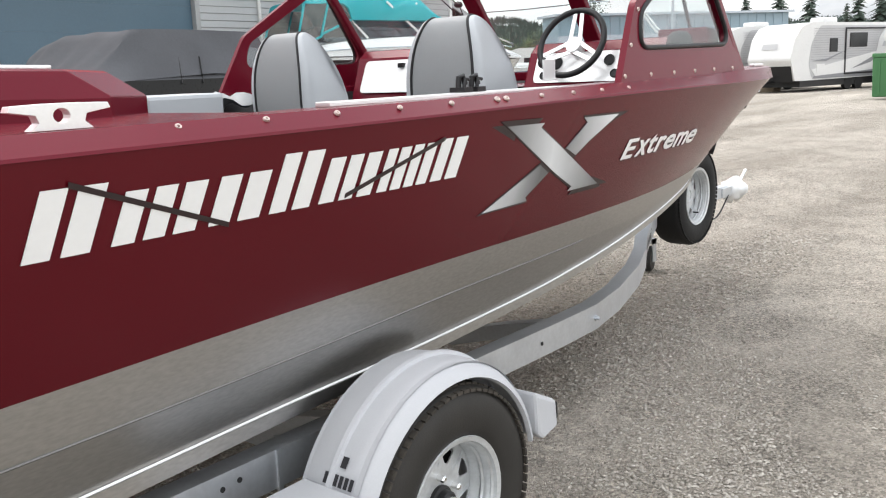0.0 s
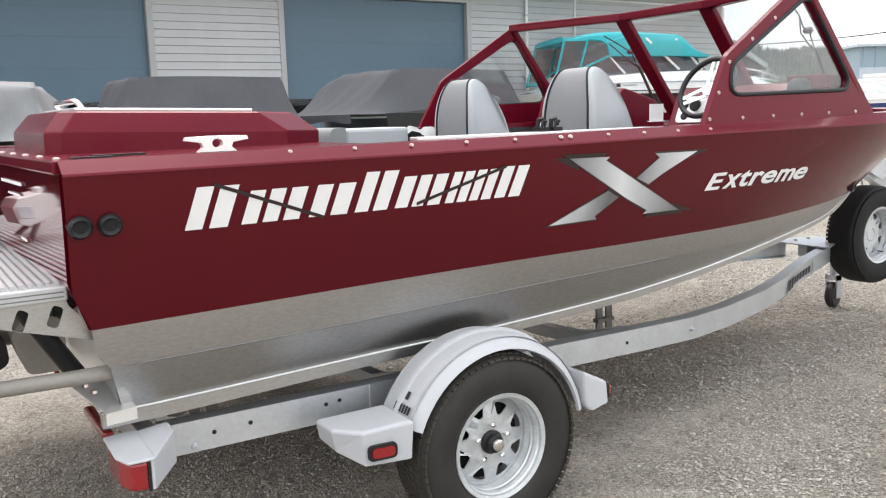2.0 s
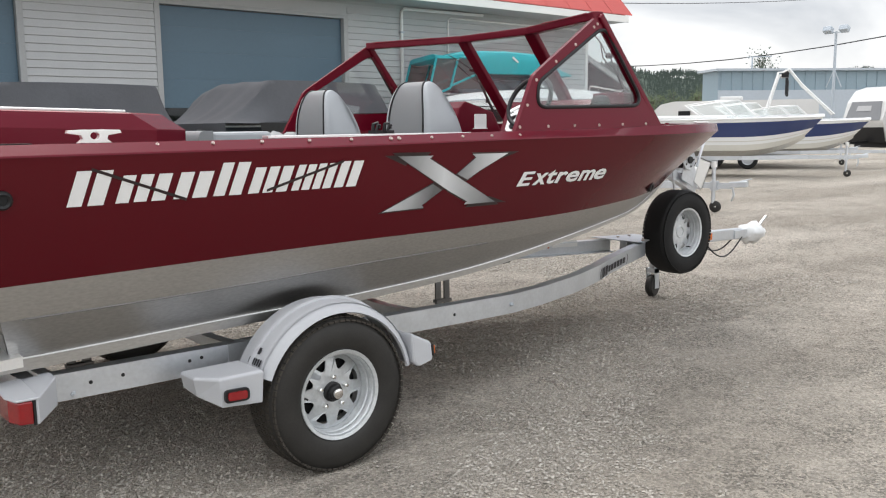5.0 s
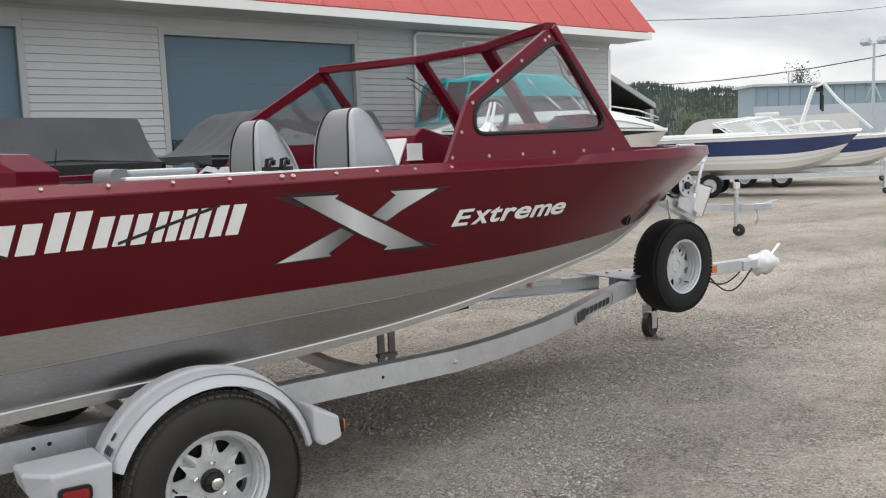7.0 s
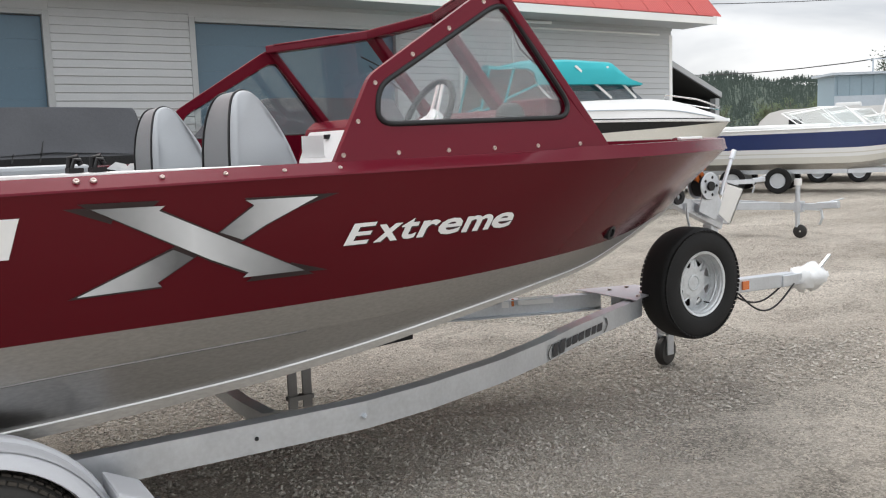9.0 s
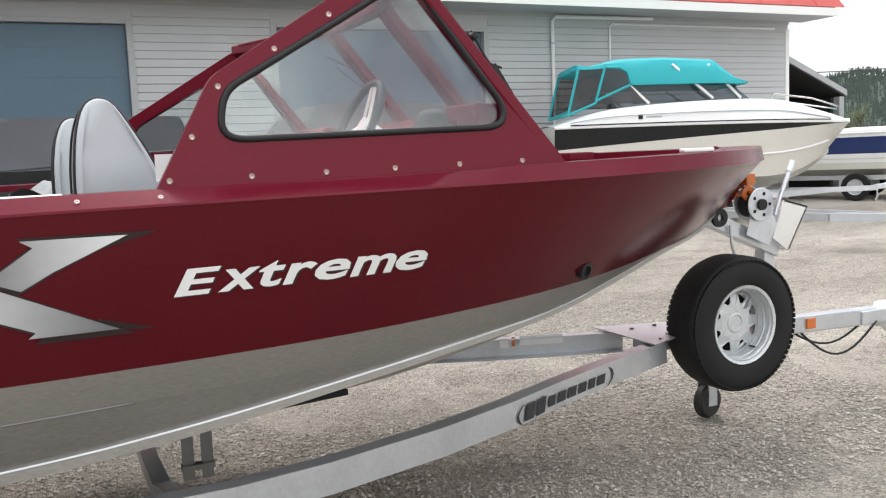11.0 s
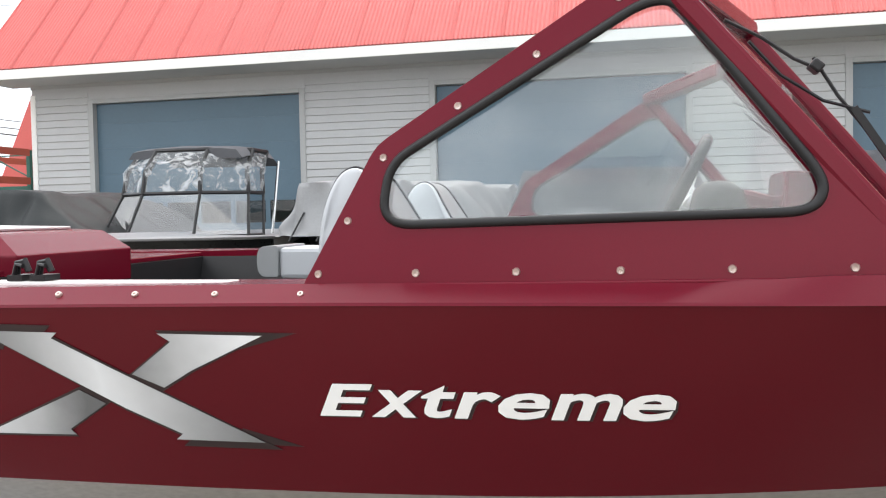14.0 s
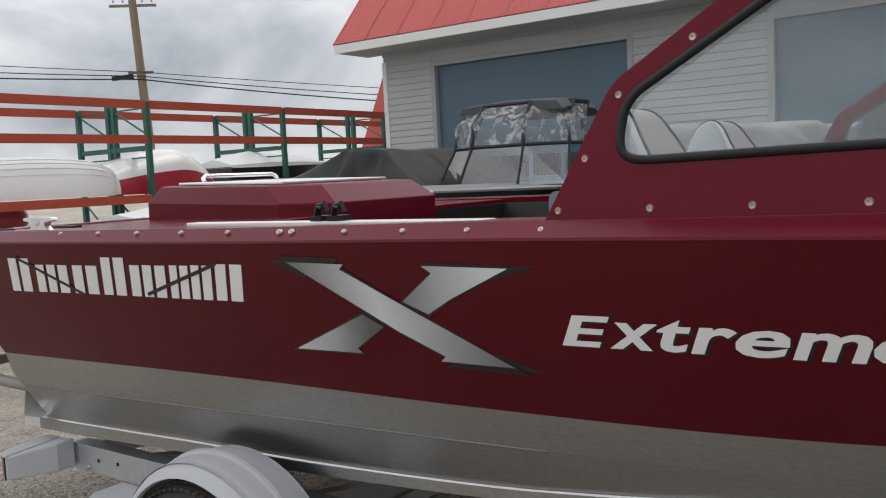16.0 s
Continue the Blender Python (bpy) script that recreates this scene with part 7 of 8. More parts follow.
bowrider(20.7, 16.9, 7.2, "navy and white bowrider on a tandem trailer", yaw=-61, drop=0.08)
bowrider(25.9, 17.9, 7.2, "navy and white bowrider farther down the row", yaw=-60, drop=0.17)
bowrider(27.5, 20.3, 7.2, "navy and white bowrider with a white wakeboard tower", 0.42, yaw=-62)


def wrapped_boat(x0, yc, z, L, half, h, yaw, label, stripe=None):
    """A boat under tight white shrink wrap."""
    m = Matrix.Translation((x0, yc, z)) @ pose(0, 0, 0, 0, 0, yaw)
    b = thing("wrapped_boat", m @ Vector((L / 2, 0, 0)), label, "boat", "wrapped boats")
    pt, kl = loft_hull(m, L, half, 0.0, 0.16, 0.46, 0.05)
    hull_parts(b, pt, kl, [("hull_side", 0.0, 1.0, stripe or GEL_WHITE, "")], stripe or GEL_WHITE, SHRINK)
    rr = random.Random(int(x0 * 10 + yc))
    rings = []
    for i in range(11):
        s = i / 10
        hw = half * 1.02 * (1 - max(0, (s - 0.5) / 0.5) ** 2.6) + 0.01
        t = h * lerp([(0, 0.55), (0.3, 1.0), (0.65, 0.8), (1, 0.08)], s) * (0.95 + 0.08 * rr.random())
        rings.append([m @ Vector((L * s, y * hw, 0.44 + q * t + 0.05 * s)) for y, q in ((-1, -0.05), (-0.97, 0.22), (-0.5, 0.66), (0, 1.0), (0.5, 0.66), (0.97, 0.22), (1, -0.05))])
    part("shrink_wrap", Shape().rings(rings), SHRINK, b, "taut white shrink wrap", smooth=50)
    return b


# boats parked side by side before the workshop, seen end on
def draped_boat(cx, y0, L, half, gun, top, top_half, setback, flare, folds, cover, label, cover_label, seed, hull_mat=GEL_BLACK, crown=0.03, bow_first=0.0, hang=1.5):
    """A boat, stern to the yard, under a cloth that hangs from a flat top; flare: how far each foot of the cloth stands out."""
    m = Matrix.Translation((cx, y0, 0)) @ pose(0, 0, 0, 0, 0, 90)
    b = thing("covered_boat", (cx, y0 + L / 2, 0.5), label, "boat", "covered boats before the workshop")
    mh = m @ Matrix.Translation((L, 0, 0)) @ pose(0, 0, 0, 0, 0, 180) if bow_first else m
    pt, kl = loft_hull(mh, L, half, 0.5, 0.75, gun, 0.05)
    hull_parts(b, pt, kl, [("gunwale_strip", 0.0, 0.07, ALU_BRIGHT, "bright gunwale strip"), ("hull_side", 0.07, 1.0, hull_mat, "")], hull_mat, hull_mat)
    rr = random.Random(seed)
    ph = [rr.uniform(0, 6.28) for _ in range(8)]
    rows = []
    along = [setback * i / 12 for i in range(12)] + [setback + (L - setback) * i / 44 for i in range(45)]
    us = [i / 36 * 2 - 1 for i in range(37)]
    for d in along:
        s = d / L
        face = min(1.0, d / setback)
        narrow = 1 - max(0.0, (s - 0.5) / 0.5) ** 2.2
        fall = 1 - 0.9 * max(0.0, (s - 0.5) / 0.5) ** 1.5
        if bow_first:
            narrow, fall = lerp([(0.0, bow_first), (0.35, 1.0), (1.0, 1.0)], s), lerp([(0.0, 1.0), (0.5, 1.12), (0.85, 1.1), (1.0, 0.4)], s)
        row = []
        for u in us:
            e, sg = abs(u), (1 if u > 0 else -1)
            foot = (half + flare[0 if u > 0 else 1]) * narrow + 0.02
            th = min(top_half * (1 + 2.4 * s if bow_first else 1), half * narrow + 0.02)
            if e > 0.45:
                t = (1 - e) / 0.55
                k = 1.0 + hang * flare[0 if u > 0 else 1]
                y, q = foot + (th - foot) * t, t ** k
            else:
                t, y, q = 1.0, th * e / 0.45, 1.0 + crown * (1 - (e / 0.45) ** 2)
            z = gun + (top - gun) * q * fall * face ** 1.15
            side = (1 - t) * t * 4
            w = folds * side * (math.sin(d * 6.0 + 2 * math.sin(d * 2.3 + ph[0]) + ph[1]) + 0.6 * math.sin(d * 13 + 5 * t + ph[2]))
            fr = folds * (1 - face) * face * 4 * (math.sin(u * 9 + ph[3] + 2 * face) + 0.7 * math.sin(u * 17 - 3 * face + ph[4]))
            sag = -folds * 0.9 * (1 if e < 0.45 else 0) * face * (0.5 + 0.5 * math.sin(d * 3.4 + ph[5])) - folds * 0.5 * face * math.sin(d * 9 + u * 4 + ph[6]) * (e < 0.45)
            row.append(m @ Vector((d - fr * 1.2, sg * y + sg * w, z + sag + 0.3 * w)))
        drop = lambda p: p - Vector((0, 0, 0.10 + 0.02 * math.sin(p.x * 8 + p.y * 5)))
        rows.append([drop(row[0])] + row + [drop(row[-1])])
    part("cover", Shape().sheet(rows), cover, b, cover_label, smooth=60)
    for k in (0.35, 0.6):
        part("cover_strap", Shape().tube([m @ Vector((-0.02, half * (k - 0.2), gun - 0.05)), m @ Vector((setback * 0.55, half * (k - 0.28), gun + (top - gun) * 0.45))], 0.01, 6), BLACK, b)
    part("cradle", Shape().box(L * 0.25, L * 0.75, -0.6, 0.6, 0.0, 0.55, m), WOOD_DARK, b)
    return b


draped_boat(7.0, 9.4, 3.6, 1.22, 1.62, 2.22, 0.92, 0.28, (0.50, 0.03), 0.016, TARP_GREY, "black boat under a peaked charcoal cloth cover", "charcoal cloth cover drawn to a peak", 3)
draped_boat(3.52, 9.4, 2.6, 1.10, 1.56, 2.11, 0.92, 0.25, (0.02, 0.02), 0.009, TARP_GREY, "dark boat under a smooth charcoal cloth cover", "smooth charcoal cloth cover", 5)
draped_boat(0.95, 8.1, 5.6, 1.15, 1.46, 1.98, 0.42, 0.3, (0.02, 0.02), 0.045, TARP_LIGHT, "black boat under a creased silver-grey cover", "creased silver-grey cover", 7, bow_first=0.52)
draped_boat(-3.25, 8.3, 4.4, 1.12, 1.42, 2.0, 0.36, 0.5, (1.40, 0.02), 0.035, TARP_BLACK, "white boat under a slack black cover", "slack black cover with deep folds", 9, GEL_WHITE, hang=0.12)

# fishing boat with a clear-sided canopy, bow towards the yard
mf = Matrix.Translation((-1.40, 14.0, 0)) @ pose(0, 0, 0, 0, 0, -90)
fb = thing("fishing_boat", (-0.95, 10.5, 0.5), "black and grey fishing boat with a clear-sided canopy up", "boat")
ptf, kf = loft_hull(mf, 7.0, 1.2, 0.5, 0.75, 1.42, 0.06)
hull_parts(fb, ptf, kf, [("gunwale_strip", 0.0, 0.06, ALU_BRIGHT, ""), ("hull_side", 0.06, 1.0, GEL_BLACK, "black hull side")], GEL_BLACK, RV_GREY)
base = [(4.45, 0.94), (4.85, 0.94), (5.15, 0.42), (5.15, -0.42), (4.85, -0.94), (4.45, -0.94)]
lo = [mf @ Vector((a, b, 1.45)) for a, b in base]
hi = [mf @ Vector((a - 0.28, b * 0.87, 1.95)) for a, b in base]
mid_ = [mf @ Vector((a - 0.30, b * 0.90, 2.22)) for a, b in base]
top = [mf @ Vector((a - 0.55, b * 0.80, 2.46)) for a, b in base]
for i in range(5):
    g = part("windscreen_pane", Shape().add([lo[i], lo[i + 1], hi[i + 1], hi[i]], [(0, 1, 2, 3)]), GLASS_SKY, fb, "clear windscreen pane")
    g.visible_shadow = False
    g = part("clear_panel", Shape().sheet([[hi[i].lerp(hi[i + 1], k / 8) + Vector((0, 0, 0.02 * math.sin(k * 2.1 + i))) for k in range(9)], [mid_[i].lerp(mid_[i + 1], k / 8) + Vector((0, 0.03 * math.sin(k * 1.9 + i * 2), 0)) for k in range(9)], [top[i].lerp(top[i + 1], k / 8) for k in range(9)]]), CLEAR_VINYL, fb, "clear creased canopy panel", smooth=True)
    g.visible_shadow = False
fr = Shape().tube(lo, 0.025, 6).tube(hi, 0.025, 6).tube(top, 0.03, 6)
for a, b, c in zip(lo, hi, top):
    fr.tube([a, b], 0.018, 6).tube([b, b.lerp(c, 0.5) + Vector((0, -0.09, 0.0)), c], 0.028, 6)
part("canopy_frame", fr, BLACK, fb, "black canopy seams", smooth=50)
roofc = Shape().rings([[mf @ Vector((x, y, z)) for y, z in ((-0.70, zt - 0.10), (-0.64, zt - 0.02), (-0.5, zt), (0, zt + 0.02), (0.5, zt), (0.70, zt - 0.02), (0.78, zt - 0.12))] for x, zt in ((4.62, 2.47), (4.5, 2.50), (4.2, 2.52), (3.75, 2.50), (3.6, 2.42))])
part("canopy_top", roofc, TARP_GREY, fb, "charcoal canopy top", smooth=45)
part("canopy_pole", Shape().tube([mf @ Vector((3.62, 0.78, 2.36)), mf @ Vector((3.9, 0.80, 1.45))], 0.018, 6), CHROME, fb, "bright canopy pole", smooth=50)
part("cradle", Shape().box(1.5, 5.0, -0.6, 0.6, 0, 0.55, mf), WOOD_DARK, fb)

# the low trailer whose tongue shows beyond the bow
simple_trailer("empty_trailer", Matrix.Translation((12.55, 10.35, 0)) @ pose(0, 0, 0, 0, 0, -76), 3.62, 0.35, 0.46, "galvanised trailer with its tongue and jack towards the yard", wheels=False)

# ---- storage racks ----
def rack(x, y0, bays, bay, depth, label, front=(1.46, 2.66, 3.36), back=(3.36,)):
    r = thing("storage_rack", (x - depth / 2, y0 + bays * bay / 2, 0), label, "storage rack", "boat storage racks")
    for i in range(bays + 1):
        y = y0 + i * bay
        for xx in (x, x - 1.1, x - 1.3, x - depth):
            u = Shape().box(xx - 0.05, xx + 0.05, y - 0.05, y + 0.05, 0, 3.42)
            part("upright", u, RACK_GREEN, r, "green rack upright")
        for z0, z1 in ((0.5, 1.4), (1.4, 2.3), (2.75, 3.3)):
            for xa, xb in ((x, x - 1.1), (x - 1.3, x - depth)):
                part("brace", Shape().bar((xa, y, z0), (xb, y, z1), 0.03, 0.03), RACK_GREEN, r, "green diagonal brace")
                part("strut", Shape().bar((xa, y, z1), (xb, y, z1), 0.03, 0.03), RACK_GREEN, r)
        part("cross_tie", Shape().box(x - depth, x, y - 0.04, y + 0.04, 2.44, 2.54), RACK_GREEN, r, "green rack arm")
        if i < bays:
            for xx, zs in ((x + 0.03, front), (x - depth - 0.03, back)):
                for z in zs:
                    part("beam", Shape().box(xx - 0.03, xx + 0.03, y + 0.05, y + bay - 0.05, z - 0.085, z + 0.085), RACK_ORANGE, r, "orange rack beam")
    return r


rack(-11.0, 3.6, 6, 3.8, 2.4, "orange and green steel rack holding boats")


def overturned_boat(x, y0, z, L, half, h, flip, label, rim_mat, ribbed):
    """An upturned hull: flat on its gunwales, its bow at the far end (or the near one)."""
    m = Matrix.Translation((x, y0 if not flip else y0 + L, z)) @ pose(0, 0, 0, 0, 0, 90 if not flip else -90)
    b = thing("upturned_boat", m @ Vector((L / 2, 0, 0)), label, "boat", "upturned boats on the rack")
    def ring(s, q0, q1, n, out=0.0):
        w = half * (1 - max(0.0, (s - 0.5) / 0.5) ** 2.6) + 0.01
        t = h * (0.82 + 0.18 * math.sin(math.pi * min(1, s * 1.1))) * (1 - max(0.0, (s - 0.72) / 0.28) ** 2.4) if ribbed else h * (0.62 + 0.38 * math.sin(math.pi * 0.8 * s)) * (1 - max(0.0, (s - 0.5) / 0.5) ** 1.9)
        pts = []
        for sg in (-1, 1):
            seq = [q0 + (q1 - q0) * i / n for i in range(n + 1)]
            for q in (seq if sg < 0 else seq[::-1]):
                a = q * math.pi / 2
                pts.append(m @ Vector((L * s, sg * (w * math.cos(a) ** 0.7 + out), t * math.sin(a) ** 0.9 + 0.001)))
        return pts
    ss = spread(0, 1, 30)
    part("hull", Shape().rings([ring(s, 0.02, 1.0, 6) for s in ss]), SHRINK if ribbed else GEL_WHITE, b, "white upturned hull", smooth=50)
    for sg in (0, 1):
        part("side_band", Shape().sheet([[(lambda r: r[k] if sg == 0 else r[-1 - k])(ring(s, 0.0, 0.30, 3, 0.006)) for s in ss] for k in range(4)]), rim_mat, b, "coloured band along the gunwale", smooth=50)
    if ribbed:
        for k in range(5):
            part("strake", Shape().tube([(lambda r: r[0])(ring(s, 0.22 + 0.13 * k, 0.9, 1, 0.001)) for s in ss[:-2]], 0.006, 5), GEL_WHITE, b, "pressed strake", smooth=50)
    return b


overturned_boat(-11.75, 7.05, 1.56, 4.15, 0.72, 0.80, False, "white ribbed aluminium skiff lying upturned on a rack", GEL_WHITE, True)
overturned_boat(-11.9, 10.6, 1.56, 3.05, 0.72, 0.98, False, "white and red runabout lying upturned on a rack", GEL_RED, False)
om = thing("outboard_motor", (-12.3, 8.6, 0.9), "red outboard motor hood under the rack", "outboard motor")
part("hood", Shape().rings([[(-12.3 + 0.3 * c * k, 8.7 + 0.55 * d * k, z) for c, d in [(math.cos(t), math.sin(t)) for t in [2 * math.pi * i / 16 for i in range(16)]]] for z, k in ((1.05, 0.9), (1.12, 1.0), (1.3, 0.98), (1.4, 0.8), (1.42, 0.5))]), GEL_RED, om, "red moulded hood", smooth=50)
part("leg", Shape().box(-12.4, -12.2, 8.5, 8.9, 0.0, 1.06), BLACK, om, bevel=0.03)
wrapped_boat(-14.0, 15.6, 1.2, 5.2, 0.9, 0.5, 80, "white wrapped boat standing behind the rack")
wrapped_boat(-13.5, 4.0, 0.5, 5.5, 0.95, 0.6, 85, "white wrapped boat under the rack")
wrapped_boat(-12.2, 13.8, 1.62, 3.5, 0.8, 0.4, 84, "white wrapped boat with a black hull on the rack", GEL_BLACK)
wrapped_boat(-8.6, 8.7, 0.62, 4.0, 0.8, 0.34, 95, "low white wrapped boat beside the rack")

# small red-roofed building beyond the workshop
ab = thing("gabled_building", (-18, 36, 0), "small building with a steep red gable roof", "building")
part("wall", Shape().box(-22.2, -14.2, 32, 42, 0, 3.2), TRIM_WHITE, ab)
part("roof", Shape().add([(-22.7, 31.2, 2.6), (-13.7, 31.2, 2.6), (-13.7, 42.4, 2.6), (-22.7, 42.4, 2.6), (-18.2, 31.2, 12.0), (-18.2, 42.4, 12.0)], [(0, 1, 4), (2, 3, 5), (0, 4, 5, 3), (1, 2, 5, 4), (0, 3, 2, 1)]), ROOF_RED, ab, "steep red roof")

# ---- poles and wires ----
up = thing("utility_pole", (-32, 26.8, 0), "leaning weathered wooden utility pole with crossarms", "utility pole")
lean_pole = lambda z: (-32.22 - 0.045 * (z - 4), 26.8 - 0.05 * (z - 4) * 0.5, z)
part("pole", Shape().tube([lean_pole(z) for z in (0, 4, 8, 12.2)], [0.23, 0.22, 0.2, 0.18], 12), POLE_WOOD, up, smooth=50)
for z, w in ((10.55, 1.1), (7.35, 0.6)):
    c = Vector(lean_pole(z))
    part("crossarm", Shape().bar(c + Vector((-0.75 * w, -0.66 * w, 0)), c + Vector((0.75 * w, 0.66 * w, 0)), 0.1, 0.12), POLE_WOOD, up)
for k in (-0.9, -0.45, 0.45, 0.9):
    c = Vector(lean_pole(10.7))
    part("insulator", Shape().lathe([(0.03, 0), (0.06, 0.06), (0.04, 0.12), (0.0, 0.24)], 10, Matrix.Translation(c + Vector((0.75 * k, 0.66 * k, 0)))), GREY_STEEL, up, smooth=40)
part("transformer", Shape().bar((-33.1, 25.6, 7.05), (-32.4, 26.3, 7.15), 0.2, 0.2), BLACK, up, "dark line fitting")


def wire(name, a, b, sag, r, label):
    a, b = Vector(a), Vector(b)
    sh = Shape().tube([a.lerp(b, t) - Vector((0, 0, sag * 4 * t * (1 - t))) for t in spread(0, 1, 16)], r, 5)
    return tagged(part(name, sh, WIRE, smooth=True), label, "cable", "overhead cables")


for dz, sg, rr in ((7.15, 0.5, 0.025), (7.35, 0.3, 0.02), (7.0, 0.7, 0.035)):
    wire("overhead_cable", (-60, 4, dz + 4.0), (-32.2, 26.6, dz), sg, rr, "black overhead cable slung between poles")
    wire("overhead_cable", (-32.2, 26.6, dz), (-12, 60, dz - 1.8), sg, rr, "black overhead cable slung between poles")
wire("overhead_cable", (-32, 26.6, 10.8), (10, 70, 12.5), 0.8, 0.012, "thin black overhead wire")
wire("overhead_cable", (-32, 26.6, 10.9), (16, 62, 14.5), 0.8, 0.012, "thin black overhead wire")
wire("overhead_cable", (60, 64, 8.3), (60, 4, 10.75), 3.15, 0.04, "black overhead cable over the yard")
wire("overhead_cable", (20.5, 16.6, 5.2), (80, 26, 13.5), 0.8, 0.012, "thin black overhead wire")
fl = thing("floodlight_pole", (44.6, 20.35, 0), "grey steel floodlight pole with two lamp heads", "light pole")
part("pole", Shape().tube([(44.6, 20.35, 0), (44.6, 20.35, 6.1)], [0.1, 0.06], 10), GREY_STEEL, fl, smooth=50)
for s in (-1, 1):
    part("lamp_head", Shape().box(-0.18, 0.18, -0.22, 0.22, -0.14, 0.14, Matrix.Translation((44.6, 20.35 + s * 0.42, 6.2)) @ pose(0, 0, 0, 0, 25, 0)), GREY_STEEL, fl, bevel=0.03)
part("bracket", Shape().bar((44.6, 19.95, 6.05), (44.6, 20.75, 6.05), 0.05, 0.05), GREY_STEEL, fl)
for s in (-0.4, 0.4):
    part("stay", Shape().bar((44.6, 20.35, 4.2), (44.6, 20.35 + s, 3.3), 0.04, 0.04), GREY_STEEL, fl)

# ---- far buildings, caravans and bin ----
def towards(a, b):
    d = Vector(b) - Vector(a)
    return Matrix.Translation(a) @ pose(0, 0, 0, 0, 0, math.degrees(math.atan2(d.y, d.x)))


bm_ = towards((53.1, 32.5, 0), (67.5, 23.2, 0))
ib = thing("industrial_building", (60, 32, 0), "long pale blue steel-clad industrial building", "building")
part("wall", Shape().box(0, 19, 0, 2.5, 0, 5.05, bm_), BLUE_STEEL, ib)
part("roof", Shape().box(-0.3, 19.3, -0.3, 2.8, 5.05, 5.2, bm_), GREY_STEEL, ib)
for i in range(25):
    part("cladding_rib", Shape().box(0.2 + i * 0.76, 0.28 + i * 0.76, -0.05, 0.0, 0, 5.05, bm_), BLUE_STEEL, ib)
part("lower_band", Shape().box(0, 19, -0.07, -0.01, 1.2, 3.75, bm_), GREY_STEEL, ib, "pale lower wall band")
part("roof_vent", Shape().tube([bm_ @ Vector((2.6, 0.4, 5.1)), bm_ @ Vector((2.6, 0.4, 6.0))], 0.05, 6).bar(bm_ @ Vector((2.2, 0.4, 6.0)), bm_ @ Vector((4.0, 0.4, 6.05)), 0.08, 0.06), GREY_STEEL, ib)


def caravan(m, L, label, plain=False, dark=False):
    c = thing("caravan", m @ Vector((L / 2, 0, 0)), label, "caravan", "parked caravans")
    prof = [(0.15, 0.55), (-0.05, 1.2), (-0.25, 1.55), (0.05, 2.5), (0.55, 3.05), (1.3, 3.25), (L - 0.3, 3.25), (L, 2.9), (L, 0.6), (1.2, 0.55)]
    part("body", Shape().plate(rounded(prof, 0.12, 3), [], 2.4, lambda u, v, d: m @ Vector((u, d, v))), RV_WHITE, c, "white caravan body", bevel=0.05)
    side = lambda u, v, d: m @ Vector((u, -0.004 - d, v))
    if not plain:
        part("side_panel", Shape().plate(rounded([(1.45, 0.62), (1.15, 1.3), (1.35, 2.3), (2.0, 3.1), (L - 0.1, 3.1), (L - 0.1, 0.62)], 0.2, 4), [], 0.008, side), RV_PANEL, c, "ribbed grey side panel")
        for k in range(14):
            part("side_rib", Shape().plate([(1.5 if 6 < k else 1.3, 1.52 + k * 0.11), (L - 0.12, 1.52 + k * 0.11), (L - 0.12, 1.53 + k * 0.11), (1.5 if 6 < k else 1.3, 1.53 + k * 0.11)], [], 0.022, side), RV_GREY, c)
        part("lower_flash", Shape().plate([(1.35, 1.05), (2.6, 1.25), (L - 0.15, 2.0), (L - 0.15, 1.0), (1.7, 0.72)], [], 0.026, side), RV_WHITE, c, "white graphic panel")
        part("dark_swoosh", Shape().plate([(1.4, 1.45), (2.6, 1.55), (4.4, 2.0), (2.5, 1.42)], [], 0.03, side), RV_GREY, c, "dark swoosh graphic")
        part("dark_swoosh", Shape().plate([(4.6, 1.0), (6.2, 1.5), (L - 0.3, 2.1), (6.3, 1.3)], [], 0.03, side), RV_GREY, c, "dark swoosh graphic")
        part("sill_band", Shape().plate([(1.5, 0.62), (1.6, 0.74), (L - 0.12, 0.98), (L - 0.12, 0.62)], [], 0.03, side), RV_GREY, c, "grey sill band")
        part("slide_out", Shape().plate([(4.0, 0.75), (L - 0.4, 0.75), (L - 0.4, 3.0), (4.0, 3.0)], [[(4.08, 0.83), (4.08, 2.92), (L - 0.48, 2.92), (L - 0.48, 0.83)]], 0.06, side), BLACK, c, "black slide-out trim")
    for x0, x1, z0, z1 in ((1.6, 2.3, 2.1, 2.6),) if plain else ((2.75, 3.4, 1.85, 2.5), (4.4, 5.9, 2.05, 2.75)):
        f = part("window", Shape().box(x0, x1, -0.045, -0.004, z0, z1, m), BLACK, c, "dark caravan window", bevel=0.02)
        part("pane", Shape().box(x0 + 0.06, x1 - 0.06, -0.052, -0.045, z0 + 0.06, z1 - 0.06, m), GEL_BLACK, f)
    part("locker_door", Shape().plate([(1.75, 0.9), (2.4, 0.9), (2.4, 1.3), (1.75, 1.3)], [], 0.036, side), RV_WHITE, c, "white locker door")
    part("front_shield", Shape().add([m @ Vector(p) for p in ((-0.09, 0.08, 1.25), (-0.09, 2.32, 1.25), (0.13, 2.32, 0.5), (0.13, 0.08, 0.5))], [(0, 1, 2, 3)]), BLACK, c, "black lower front shield")
    if dark:
        part("dark_cap", Shape().add([m @ Vector(p) for p in ((-0.265, 0.15, 1.58), (-0.265, 2.25, 1.58), (0.035, 2.1, 2.5), (0.035, 0.3, 2.5))], [(0, 1, 2, 3)]), RV_GREY, c, "dark grey upper front cap")
